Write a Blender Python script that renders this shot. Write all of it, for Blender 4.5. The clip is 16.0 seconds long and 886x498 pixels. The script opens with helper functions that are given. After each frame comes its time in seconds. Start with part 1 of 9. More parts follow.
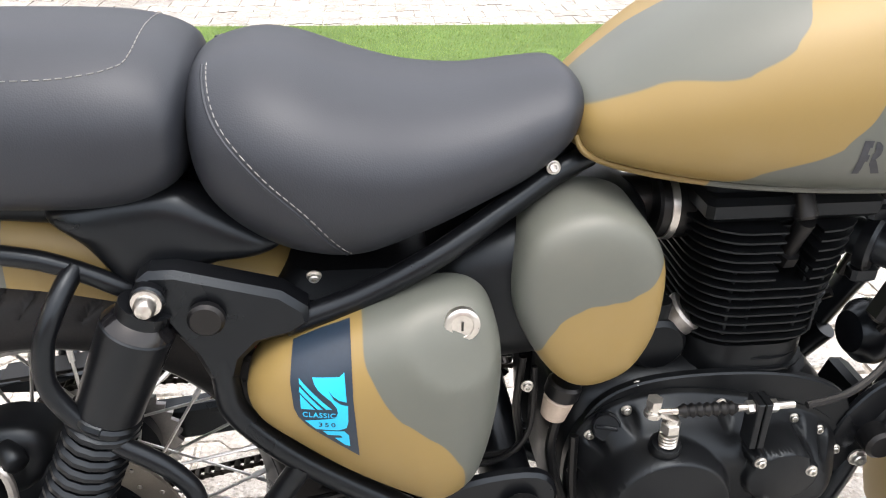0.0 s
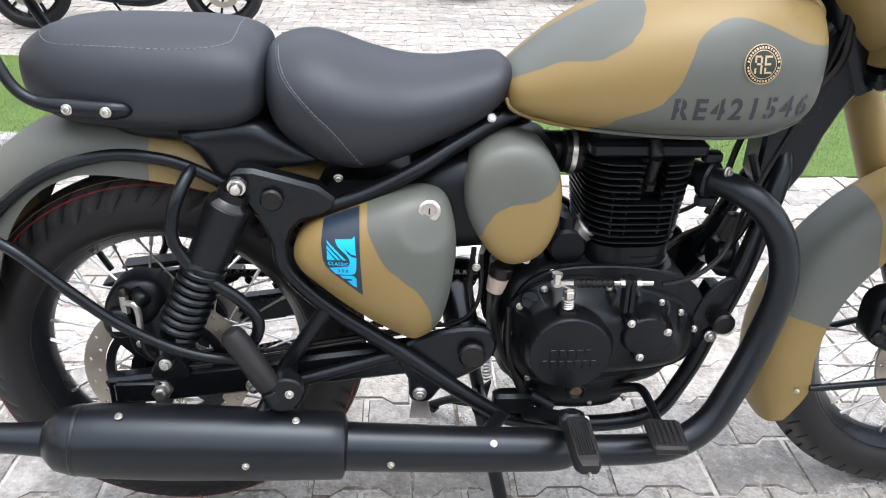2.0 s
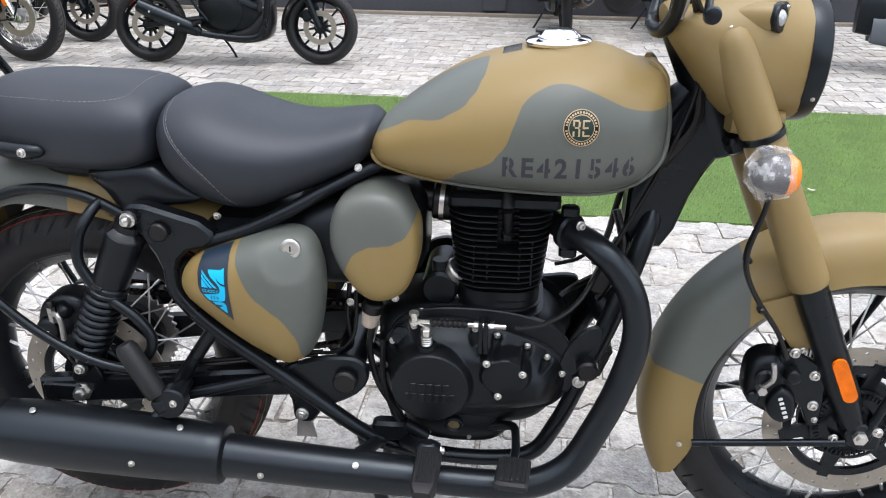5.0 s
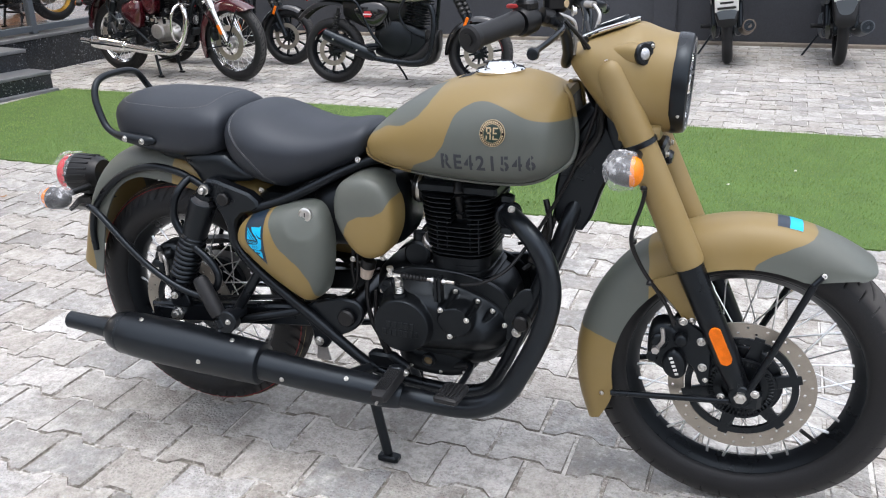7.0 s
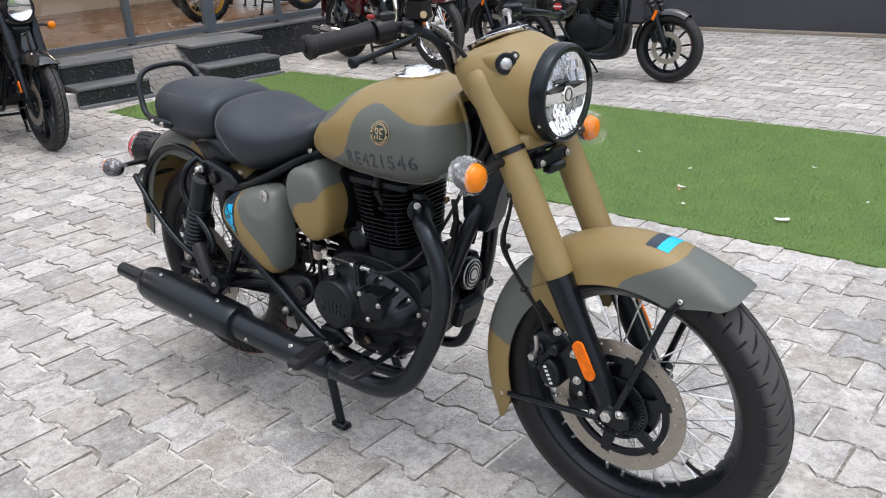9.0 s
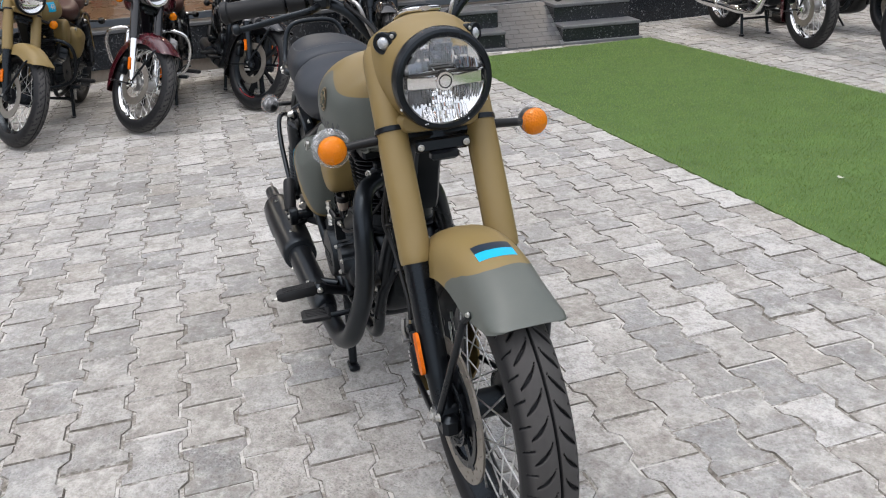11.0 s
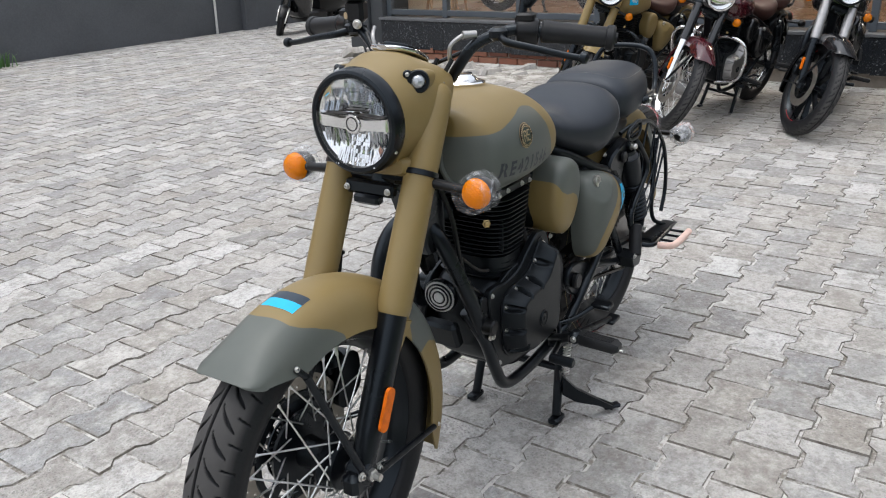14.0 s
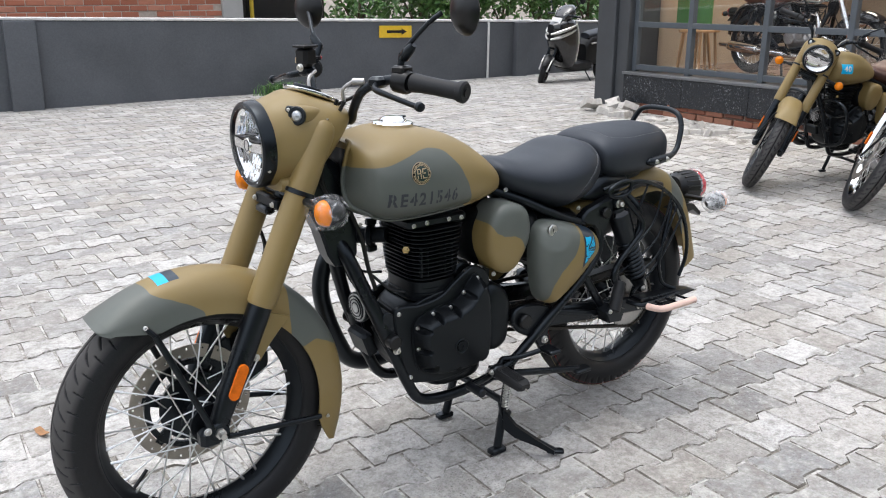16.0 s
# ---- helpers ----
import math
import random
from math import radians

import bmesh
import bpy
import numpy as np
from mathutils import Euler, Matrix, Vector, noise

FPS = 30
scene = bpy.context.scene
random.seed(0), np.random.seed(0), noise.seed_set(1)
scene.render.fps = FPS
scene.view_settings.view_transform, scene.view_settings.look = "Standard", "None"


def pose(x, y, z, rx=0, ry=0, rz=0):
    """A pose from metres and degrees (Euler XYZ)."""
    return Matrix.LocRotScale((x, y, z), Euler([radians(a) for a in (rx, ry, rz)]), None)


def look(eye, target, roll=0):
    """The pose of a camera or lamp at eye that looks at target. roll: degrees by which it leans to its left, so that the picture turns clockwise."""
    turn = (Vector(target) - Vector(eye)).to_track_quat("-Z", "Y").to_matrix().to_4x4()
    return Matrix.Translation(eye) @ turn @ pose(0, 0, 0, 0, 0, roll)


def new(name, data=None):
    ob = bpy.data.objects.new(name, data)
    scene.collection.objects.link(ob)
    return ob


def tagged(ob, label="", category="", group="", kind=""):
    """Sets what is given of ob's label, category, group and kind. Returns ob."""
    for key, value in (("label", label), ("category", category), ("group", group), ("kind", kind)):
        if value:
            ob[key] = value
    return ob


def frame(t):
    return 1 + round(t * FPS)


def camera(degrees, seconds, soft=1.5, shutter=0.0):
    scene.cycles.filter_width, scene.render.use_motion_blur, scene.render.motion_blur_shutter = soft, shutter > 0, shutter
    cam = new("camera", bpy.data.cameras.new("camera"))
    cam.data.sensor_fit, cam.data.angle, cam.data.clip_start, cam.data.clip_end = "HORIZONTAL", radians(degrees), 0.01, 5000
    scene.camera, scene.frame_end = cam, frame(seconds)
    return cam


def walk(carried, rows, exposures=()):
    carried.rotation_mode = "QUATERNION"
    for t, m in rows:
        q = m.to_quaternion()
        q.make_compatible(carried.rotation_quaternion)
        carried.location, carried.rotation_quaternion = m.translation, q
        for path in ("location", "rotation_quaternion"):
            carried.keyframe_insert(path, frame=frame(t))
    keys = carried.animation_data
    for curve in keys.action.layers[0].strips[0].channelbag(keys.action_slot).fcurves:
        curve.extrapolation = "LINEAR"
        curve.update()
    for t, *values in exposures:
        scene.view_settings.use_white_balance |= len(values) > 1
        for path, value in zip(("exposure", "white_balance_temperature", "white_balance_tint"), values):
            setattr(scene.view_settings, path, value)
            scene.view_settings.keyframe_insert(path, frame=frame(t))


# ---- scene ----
cam = camera(56.6, 16.0, 1.1)
PATH = [
    (0, (0.326, -0.774, 1.073), (0.546, 0.967, 0.113), 1.0),
    (0.5, (0.375, -0.86, 1.08), (0.522, 0.909, 0.158), 1.1),
    (1, (0.34, -0.988, 1.091), (0.467, 0.797, 0.199), 1.4),
    (1.5, (0.297, -1.152, 1.105), (0.448, 0.64, 0.229), 1.8),
    (2, (0.348, -1.257, 1.119), (0.505, 0.542, 0.258), 1.7),
    (2.5, (0.497, -1.415, 1.141), (0.637, 0.398, 0.308), 1.4),
    (3, (0.56, -1.515, 1.163), (0.674, 0.308, 0.347), 1.1),
    (3.5, (0.58, -1.543, 1.162), (0.653, 0.288, 0.361), 0.8),
    (4, (0.634, -1.497, 1.179), (0.644, 0.334, 0.375), 0.6),
    (4.5, (0.698, -1.378, 1.187), (0.63, 0.451, 0.38), 0.4),
    (4.7, (0.727, -1.341, 1.187), (0.621, 0.487, 0.382), 0.5),
    (6.8, (1.271, -1.672, 1.27), (0.659, 0.077, 0.516), -1.4),
    (7, (1.334, -1.708, 1.274), (0.683, 0.03, 0.528), -1.6),
    (7.5, (1.608, -1.764, 1.282), (0.829, -0.073, 0.551), -2.3),
    (8, (1.808, -1.725, 1.295), (0.905, -0.096, 0.567), -2.8),
    (8.5, (1.94, -1.576, 1.287), (0.888, -0.042, 0.551), -3.4),
    (8.7, (1.994, -1.51, 1.296), (0.883, -0.021, 0.556), -3.5),
    (10.8, (2.648, -0.603, 1.267), (0.927, 0.06, 0.493), -3.6),
    (11, (2.723, -0.494, 1.265), (0.961, 0.057, 0.495), -3.8),
    (11.5, (2.808, -0.239, 1.272), (0.979, 0.005, 0.501), -4.0),
    (12, (2.775, 0.024, 1.268), (0.93, -0.043, 0.5), -4.0),
    (12.5, (2.738, 0.281, 1.269), (0.925, -0.075, 0.503), -3.9),
    (13, (2.701, 0.568, 1.267), (0.952, -0.04, 0.511), -3.4),
    (13.5, (2.554, 0.773, 1.249), (0.888, -0.051, 0.51), -2.7),
    (14, (2.399, 0.945, 1.274), (0.829, -0.068, 0.562), -1.8),
    (14.5, (2.238, 1.178, 1.277), (0.784, -0.013, 0.595), -0.8),
    (15, (2.171, 1.349, 1.261), (0.813, 0.029, 0.618), -0.2),
    (15.5, (2.096, 1.564, 1.28), (0.859, 0.115, 0.672), -0.0),
    (16, (1.954, 1.758, 1.283), (0.833, 0.21, 0.69), -0.1),
]
walk(cam, [(t, look(eye, target, roll)) for t, eye, target, roll in PATH], [(0.0, 1.44, 6950, 13), (1.0, 1.32, 6700, 13), (2.0, 1.13, 6380, 12), (4.5, 0.88, 6230, 11), (8.5, 0.57, 6260, 12), (11.0, 0.28, 6340, 11), (13.0, 0.14, 6300, 9), (14.0, 0.28, 6280, 9), (16.0, 0.57, 6250, 10)])

# ---- world and light: bright overcast day ----
world = bpy.data.worlds.new("sky")
scene.world = world
world.use_nodes = True
wn, wl = world.node_tree.nodes, world.node_tree.links
sky = wn.new("ShaderNodeTexSky")
sky.sky_type = "NISHITA"
sky.sun_disc = False
sky.sun_elevation, sky.sun_rotation = radians(80), radians(143)
sky.air_density, sky.dust_density, sky.ozone_density = 1.0, 4.0, 0.8
pale = wn.new("ShaderNodeHueSaturation")
pale.inputs["Saturation"].default_value = 0.32
wl.new(sky.outputs[0], pale.inputs["Color"])
wl.new(pale.outputs[0], wn["Background"].inputs["Color"])
wn["Background"].inputs["Strength"].default_value = 0.222
sun = new("sun", bpy.data.lights.new("sun", "SUN"))
sun.data.energy, sun.data.angle, sun.data.color = 0.42, radians(140), (1.0, 1.0, 1.0)
sun.matrix_world = look((0.6, -0.8, 6.0), (0, 0, 0))

# ---- geometry helpers: a shape is (vertices, faces) ----


def join(*shapes):
    v, f = [], []
    for sv, sf in shapes:
        n = len(v)
        v += list(sv)
        f += [tuple(i + n for i in face) for face in sf]
    return v, f


def moved(shape, m):
    return [m @ Vector(p) for p in shape[0]], shape[1]


def flipped(shape):
    """The shape mirrored across the bike's middle plane."""
    return [Vector((p[0], -p[1], p[2])) for p in shape[0]], [tuple(reversed(f)) for f in shape[1]]


def spline(pts, n=8, closed=False):
    pts = [Vector(p) for p in pts]
    out, m = [], len(pts)
    for i in range(m if closed else m - 1):
        if closed:
            a, b, c, d = (pts[(i + k) % m] for k in (-1, 0, 1, 2))
        else:
            a, b, c, d = pts[max(i - 1, 0)], pts[i], pts[i + 1], pts[min(i + 2, m - 1)]
        for k in range(n):
            t = k / n
            out.append(0.5 * (2 * b + (c - a) * t + (2 * a - 5 * b + 4 * c - d) * t * t + (3 * b - a - 3 * c + d) * t ** 3))
    if not closed:
        out.append(pts[-1].copy())
    return out


def skin(rings, caps=True, closed=False, wrap=True):
    """Quads between rings of equal length."""
    n = len(rings[0])
    v = [Vector(p) for r in rings for p in r]
    f, m = [], len(rings)
    for i in range(m if closed else m - 1):
        a, b = i * n, ((i + 1) % m) * n
        for k in range(n if wrap else n - 1):
            l = (k + 1) % n
            f.append((a + k, a + l, b + l, b + k))
    if caps and not closed:
        f.append(tuple(reversed(range(n))))
        f.append(tuple(range((m - 1) * n, m * n)))
    return v, f


def tube(pts, r, seg=12, n=6, closed=False, smooth=True, flat=1.0):
    path = spline(pts, n, closed) if smooth and len(pts) > 2 else [Vector(p) for p in pts]
    m = len(path)
    radii = [r] * m if not isinstance(r, (list, tuple)) else [float(np.interp(i / (m - 1), np.linspace(0, 1, len(r)), r)) for i in range(m)]
    rings, side = [], None
    for i, p in enumerate(path):
        if closed:
            d = path[(i + 1) % m] - path[i - 1]
        else:
            d = path[min(i + 1, m - 1)] - path[max(i - 1, 0)]
        d.normalize()
        if side is None:
            side = d.orthogonal().normalized() if abs(d.y) > 0.9 else d.cross(Vector((0, 1, 0))).normalized()
        side = (side - d * side.dot(d)).normalized()
        up = d.cross(side)
        rings.append([p + (side * math.cos(a) + up * math.sin(a) * flat) * radii[i] for a in (2 * math.pi * k / seg for k in range(seg))])
    return skin(rings, closed=closed)


def frame_to(p, d):
    """A matrix that takes +z to the direction d at p."""
    return Matrix.Translation(p) @ Vector(d).to_track_quat("Z", "Y").to_matrix().to_4x4()


def lathe(profile, p, d, seg=32, closed=False, caps=True):
    """Profile of (along, radius) turned round the line from p along d."""
    m = frame_to(p, d)
    n = len(profile)
    rings = [[m @ Vector((rad * math.cos(a), rad * math.sin(a), h)) for a in (2 * math.pi * k / seg for k in range(seg))] for h, rad in profile]
    return skin(rings, caps=caps and not closed, closed=closed)


def rod(p, q, r, r2=None, seg=16, cham=0.0):
    p, q = Vector(p), Vector(q)
    h = (q - p).length
    r2 = r if r2 is None else r2
    prof = [(0, r), (h, r2)] if not cham else [(0, r - cham), (cham, r), (h - cham, r2), (h, r2 - cham)]
    return lathe(prof, p, q - p, seg)


def dome(outline, y0, depth, p=3.0, rings=14, skirt=0.0, warp=None, centre=None):
    """A cushion over an outline in x and z: from y0 it swells by depth (its sign is the side)."""
    outline = [Vector((a, b)) for a, b in outline]
    c = Vector(centre) if centre else sum(outline, Vector((0, 0))) / len(outline)
    loops = []
    if skirt:
        loops.append([Vector((q.x, y0 - math.copysign(skirt, depth), q.y)) for q in outline])
    for k in range(rings):
        s = math.cos(k / rings * math.pi / 2)
        lift = (1 - s ** p) ** (1 / p)
        loops.append([Vector((c.x + (q.x - c.x) * s, y0 + depth * lift, c.y + (q.y - c.y) * s)) for q in outline])
    if warp:
        loops = [[warp(q) for q in l] for l in loops]
    v, f = skin(loops, caps=False)
    tip = Vector((c.x, y0 + depth, c.y))
    v.append(warp(tip) if warp else tip)
    a, n = (len(loops) - 1) * len(outline), len(outline)
    f += [(a + k, a + (k + 1) % n, len(v) - 1) for k in range(n)]
    f.append(tuple(reversed(range(n))))
    return v, f


def relief(outline, y0, side, height, shoulder, centre, raised=(), pockets=(), power=1.1, rings=64, skirt=0.012):
    """A cast cover over an outline in x and z: a rounded shoulder, raised fields (x, z, rx, rz, height) and a pocket cut in from the edge at each bolt (x, z)."""
    o = np.array(outline)
    c = np.array(centre)
    q = np.concatenate([c + (o - c) * (1 - (k / rings) ** 1.15) for k in range(rings)] + [c[None, :]])
    gap = np.sqrt(((q[:, None, :] - o[None, :, :]) ** 2).sum(2)).min(1)
    t = np.clip((gap - 0.006) / (shoulder - 0.006), 0, 1)
    h = height * np.sin(t * math.pi / 2) ** power
    for x, z, rx, rz, top in raised:
        d = np.sqrt(((q[:, 0] - x) / rx) ** 2 + ((q[:, 1] - z) / rz) ** 2)
        w = np.clip((1.16 - d) / 0.16, 0, 1)
        w = w * w * (3 - 2 * w)
        h = h + np.maximum(top * (1 - 0.04 * d * d) - h, 0) * w
    for x, z in pockets:
        p = np.array((x, z))
        near = o[np.argmin(((o - p) ** 2).sum(1))]
        way = (near - p) / max(np.linalg.norm(near - p), 1e-6)
        along = (q - p) @ way
        across = np.linalg.norm(q - p - np.outer(np.clip(along, -0.014, 0.05), way), axis=1)
        width = 0.0066 * np.clip(1 + np.minimum(along, 0) / 0.020, 0.2, 1)
        w = np.clip((across - width) / 0.004, 0, 1)
        w = w * w * (3 - 2 * w)
        floor_ = 0.004 + np.clip(-along - 0.005, 0, 1) * 2.6
        h = np.where(h > floor_, floor_ + (h - floor_) * w, h)
    n = len(outline)
    v = [Vector((a, y0 + side * b, d)) for (a, d), b in zip(q, h)]
    back = [Vector((a, y0 - side * skirt, b)) for a, b in outline]
    f = [(r * n + k, r * n + (k + 1) % n, (r + 1) * n + (k + 1) % n, (r + 1) * n + k) for r in range(rings - 1) for k in range(n)]
    last = len(v) - 1
    f += [((rings - 1) * n + k, (rings - 1) * n + (k + 1) % n, last) for k in range(n)]
    f += [(len(v) + (k + 1) % n, (k + 1) % n, k, len(v) + k) for k in range(n)]
    f.append(tuple(len(v) + k for k in range(n)))
    return v + back, f


def ring2(pts, n=6):
    """A smooth closed outline through a few points of a plane."""
    return [(p.x, p.y) for p in spline([(a, b, 0) for a, b in pts], n, True)]


def plate(outline, y0, y1, bev=0.002):
    """An outline in x and z made solid from y0 to y1, with eased edges."""
    o = [Vector((a, b)) for a, b in outline]
    n = len(o)
    inner = []
    for i in range(n):
        e1, e2 = (o[i] - o[i - 1]).normalized(), (o[(i + 1) % n] - o[i]).normalized()
        nn = Vector((-(e1 + e2).y, (e1 + e2).x))
        nn = nn.normalized() if nn.length > 1e-6 else Vector((0, 0))
        inner.append(nn)
    area = sum(o[i - 1].x * o[i].y - o[i].x * o[i - 1].y for i in range(n))
    s = 1 if area > 0 else -1
    inn = [q + nn * bev * s for q, nn in zip(o, inner)]
    d = math.copysign(bev, y1 - y0)
    return skin([[(q.x, y, q.y) for q in ring] for ring, y in ((inn, y0), (o, y0 + d), (o, y1 - d), (inn, y1))])


def box(c, size, bev=0.004, rot=(0, 0, 0)):
    sx, sy, sz = (s / 2 for s in size)
    b = min(bev, sx * 0.49, sy * 0.49, sz * 0.49)
    rings = []
    for z, e in ((-sz, b), (-sz + b, 0), (sz - b, 0), (sz, b)):
        x, y = sx - e, sy - e
        k = b
        rings.append([Vector(q + (z,)) for q in ((-x + k, -y), (x - k, -y), (x, -y + k), (x, y - k), (x - k, y), (-x + k, y), (-x, y - k), (-x, -y + k))])
    return moved(skin(rings), pose(*c, *rot))


def loft(stations, seg=40, steps=6, eu=0.85, ed=0.7, ew=0.85):
    """A body along x from stations (x, z_low, z_wide, z_top, half_width): its sections are rounded, widest at z_wide."""
    rows = spline([(s[0], s[1], s[2]) for s in stations], steps)
    rows2 = spline([(s[3], s[4], 0) for s in stations], steps)
    rings = []
    for a, b in zip(rows, rows2):
        x, zl, zw, zt, w = a.x, a.y, a.z, b.x, max(b.y, 0.001)
        ring = []
        for k in range(seg):
            t = 2 * math.pi * k / seg
            c, s = math.cos(t), math.sin(t)
            y = w * math.copysign(abs(c) ** ew, c)
            z = zw + ((zt - zw) * abs(s) ** eu if s > 0 else -(zw - zl) * abs(s) ** ed)
            ring.append(Vector((x, y, z)))
        rings.append(ring)
    return skin(rings)


def coil(p, q, radius, r, turns, seg=6):
    p, q = Vector(p), Vector(q)
    m = frame_to(p, q - p)
    h, n = (q - p).length, turns * 14
    return tube([m @ Vector((radius * math.cos(2 * math.pi * turns * i / n), radius * math.sin(2 * math.pi * turns * i / n), h * i / n)) for i in range(n + 1)], r, seg, smooth=False)


def mesh_of(name, shape, material=None, angle=35):
    me = bpy.data.meshes.new(name)
    me.from_pydata([tuple(p) for p in shape[0]], [], shape[1])
    bm = bmesh.new()
    bm.from_mesh(me)
    bmesh.ops.recalc_face_normals(bm, faces=bm.faces)
    bm.to_mesh(me)
    bm.free()
    me.shade_smooth()
    me.set_sharp_from_angle(angle=radians(angle))
    if material:
        me.materials.append(material)
    return me


def thing(name, label, category, m=None, group="", kind=""):
    ob = tagged(new(name), label, category, group, kind)
    ob.empty_display_size = 0.1
    if m is not None:
        ob.matrix_world = m
    return ob


def part(name, shape, material, parent, label="", angle=35):
    ob = new(name, shape if isinstance(shape, bpy.types.Mesh) else mesh_of(name, shape, material, angle))
    ob.parent = parent
    return tagged(ob, label)


def solid(name, shape, material, label, category="", group="", kind="", m=None, angle=35):
    ob = tagged(new(name, mesh_of(name, shape, material, angle)), label, category, group, kind)
    if m is not None:
        ob.matrix_world = m
    return ob


# ---- materials ----


class Nodes:
    """Short forms for building a node material."""

    def __init__(self, name):
        self.m = bpy.data.materials.new(name)
        self.m.use_nodes = True
        self.t = self.m.node_tree
        self.bsdf = self.t.nodes["Principled BSDF"]
        self.co = self.t.nodes.new("ShaderNodeTexCoord").outputs["Object"]

    def put(self, socket, v):
        if isinstance(v, bpy.types.NodeSocket):
            self.t.links.new(v, socket)
        else:
            socket.default_value = v

    def math(self, op, a, b=0.0, c=0.0, clamp=False):
        n = self.t.nodes.new("ShaderNodeMath")
        n.operation, n.use_clamp = op, clamp
        for s, v in zip(n.inputs, (a, b, c)):
            self.put(s, v)
        return n.outputs[0]

    def noise(self, scale, detail=4, rough=0.55, co=None, out="Fac"):
        n = self.t.nodes.new("ShaderNodeTexNoise")
        n.inputs["Scale"].default_value, n.inputs["Detail"].default_value, n.inputs["Roughness"].default_value = scale, detail, rough
        self.put(n.inputs["Vector"], co or self.co)
        return n.outputs[out]

    def voronoi(self, scale, co=None, feature="F1", out="Distance"):
        n = self.t.nodes.new("ShaderNodeTexVoronoi")
        n.feature = feature
        n.inputs["Scale"].default_value = scale
        self.put(n.inputs["Vector"], co or self.co)
        return n.outputs[out]

    def ramp(self, fac, stops, kind="LINEAR"):
        n = self.t.nodes.new("ShaderNodeValToRGB")
        n.color_ramp.interpolation = kind
        e = n.color_ramp.elements
        while len(e) < len(stops):
            e.new(0.5)
        for el, (p, v) in zip(e, stops):
            el.position = p
            el.color = v if isinstance(v, tuple) else (v, v, v, 1)
        self.put(n.inputs[0], fac)
        return n.outputs[0]

    def mix(self, fac, a, b, mode="MIX"):
        n = self.t.nodes.new("ShaderNodeMix")
        n.data_type, n.blend_type = "RGBA", mode
        for s, v in ((n.inputs[0], fac), (n.inputs[6], a), (n.inputs[7], b)):
            self.put(s, (*v, 1) if isinstance(v, tuple) and len(v) == 3 else v)
        return n.outputs[2]

    def split(self, v=None):
        n = self.t.nodes.new("ShaderNodeSeparateXYZ")
        self.put(n.inputs[0], v or self.co)
        return n.outputs

    def vec(self, x, y, z):
        n = self.t.nodes.new("ShaderNodeCombineXYZ")
        for s, v in zip(n.inputs, (x, y, z)):
            self.put(s, v)
        return n.outputs[0]

    def random(self):
        return self.t.nodes.new("ShaderNodeObjectInfo").outputs["Random"]

    def island(self):
        return self.t.nodes.new("ShaderNodeNewGeometry").outputs["Random Per Island"]

    def bump(self, height, strength=0.3, dist=0.002):
        n = self.t.nodes.new("ShaderNodeBump")
        n.inputs["Strength"].default_value, n.inputs["Distance"].default_value = strength, dist
        self.put(n.inputs["Height"], height)
        self.put(self.bsdf.inputs["Normal"], n.outputs[0])

    def done(self, colour, rough, metal=0.0, **more):
        self.put(self.bsdf.inputs["Base Color"], (*colour, 1) if isinstance(colour, tuple) and len(colour) == 3 else colour)
        self.put(self.bsdf.inputs["Roughness"], rough)
        self.put(self.bsdf.inputs["Metallic"], metal)
        for k, v in more.items():
            self.put(self.bsdf.inputs[k.replace("_", " ")], v)
        return self.m


def plain(name, colour, rough=0.5, metal=0.0, var=0.12, scale=14, fine=260, bump=0.1, dist=0.0006, **more):
    """A surface of one colour with blotches, fine grain and relief."""
    n = Nodes(name)
    big, small = n.noise(scale), n.noise(fine, 2)
    f = n.math("ADD", n.math("MULTIPLY", big, 0.65), n.math("MULTIPLY", small, 0.35))
    lo, hi = tuple(c * (1 - var) for c in colour), tuple(min(1, c * (1 + var)) for c in colour)
    col = n.ramp(f, [(0.3, (*lo, 1)), (0.7, (*hi, 1))])
    rgh = n.math("MULTIPLY_ADD", big, 0.16, rough - 0.08)
    if bump:
        n.bump(small, bump, dist)
    return n.done(col, rgh, metal, **more)

# ---- the yard: its lines lie a little askew to the bike's ----
SITE = pose(0, 0, 0, 0, 0, -1.7)


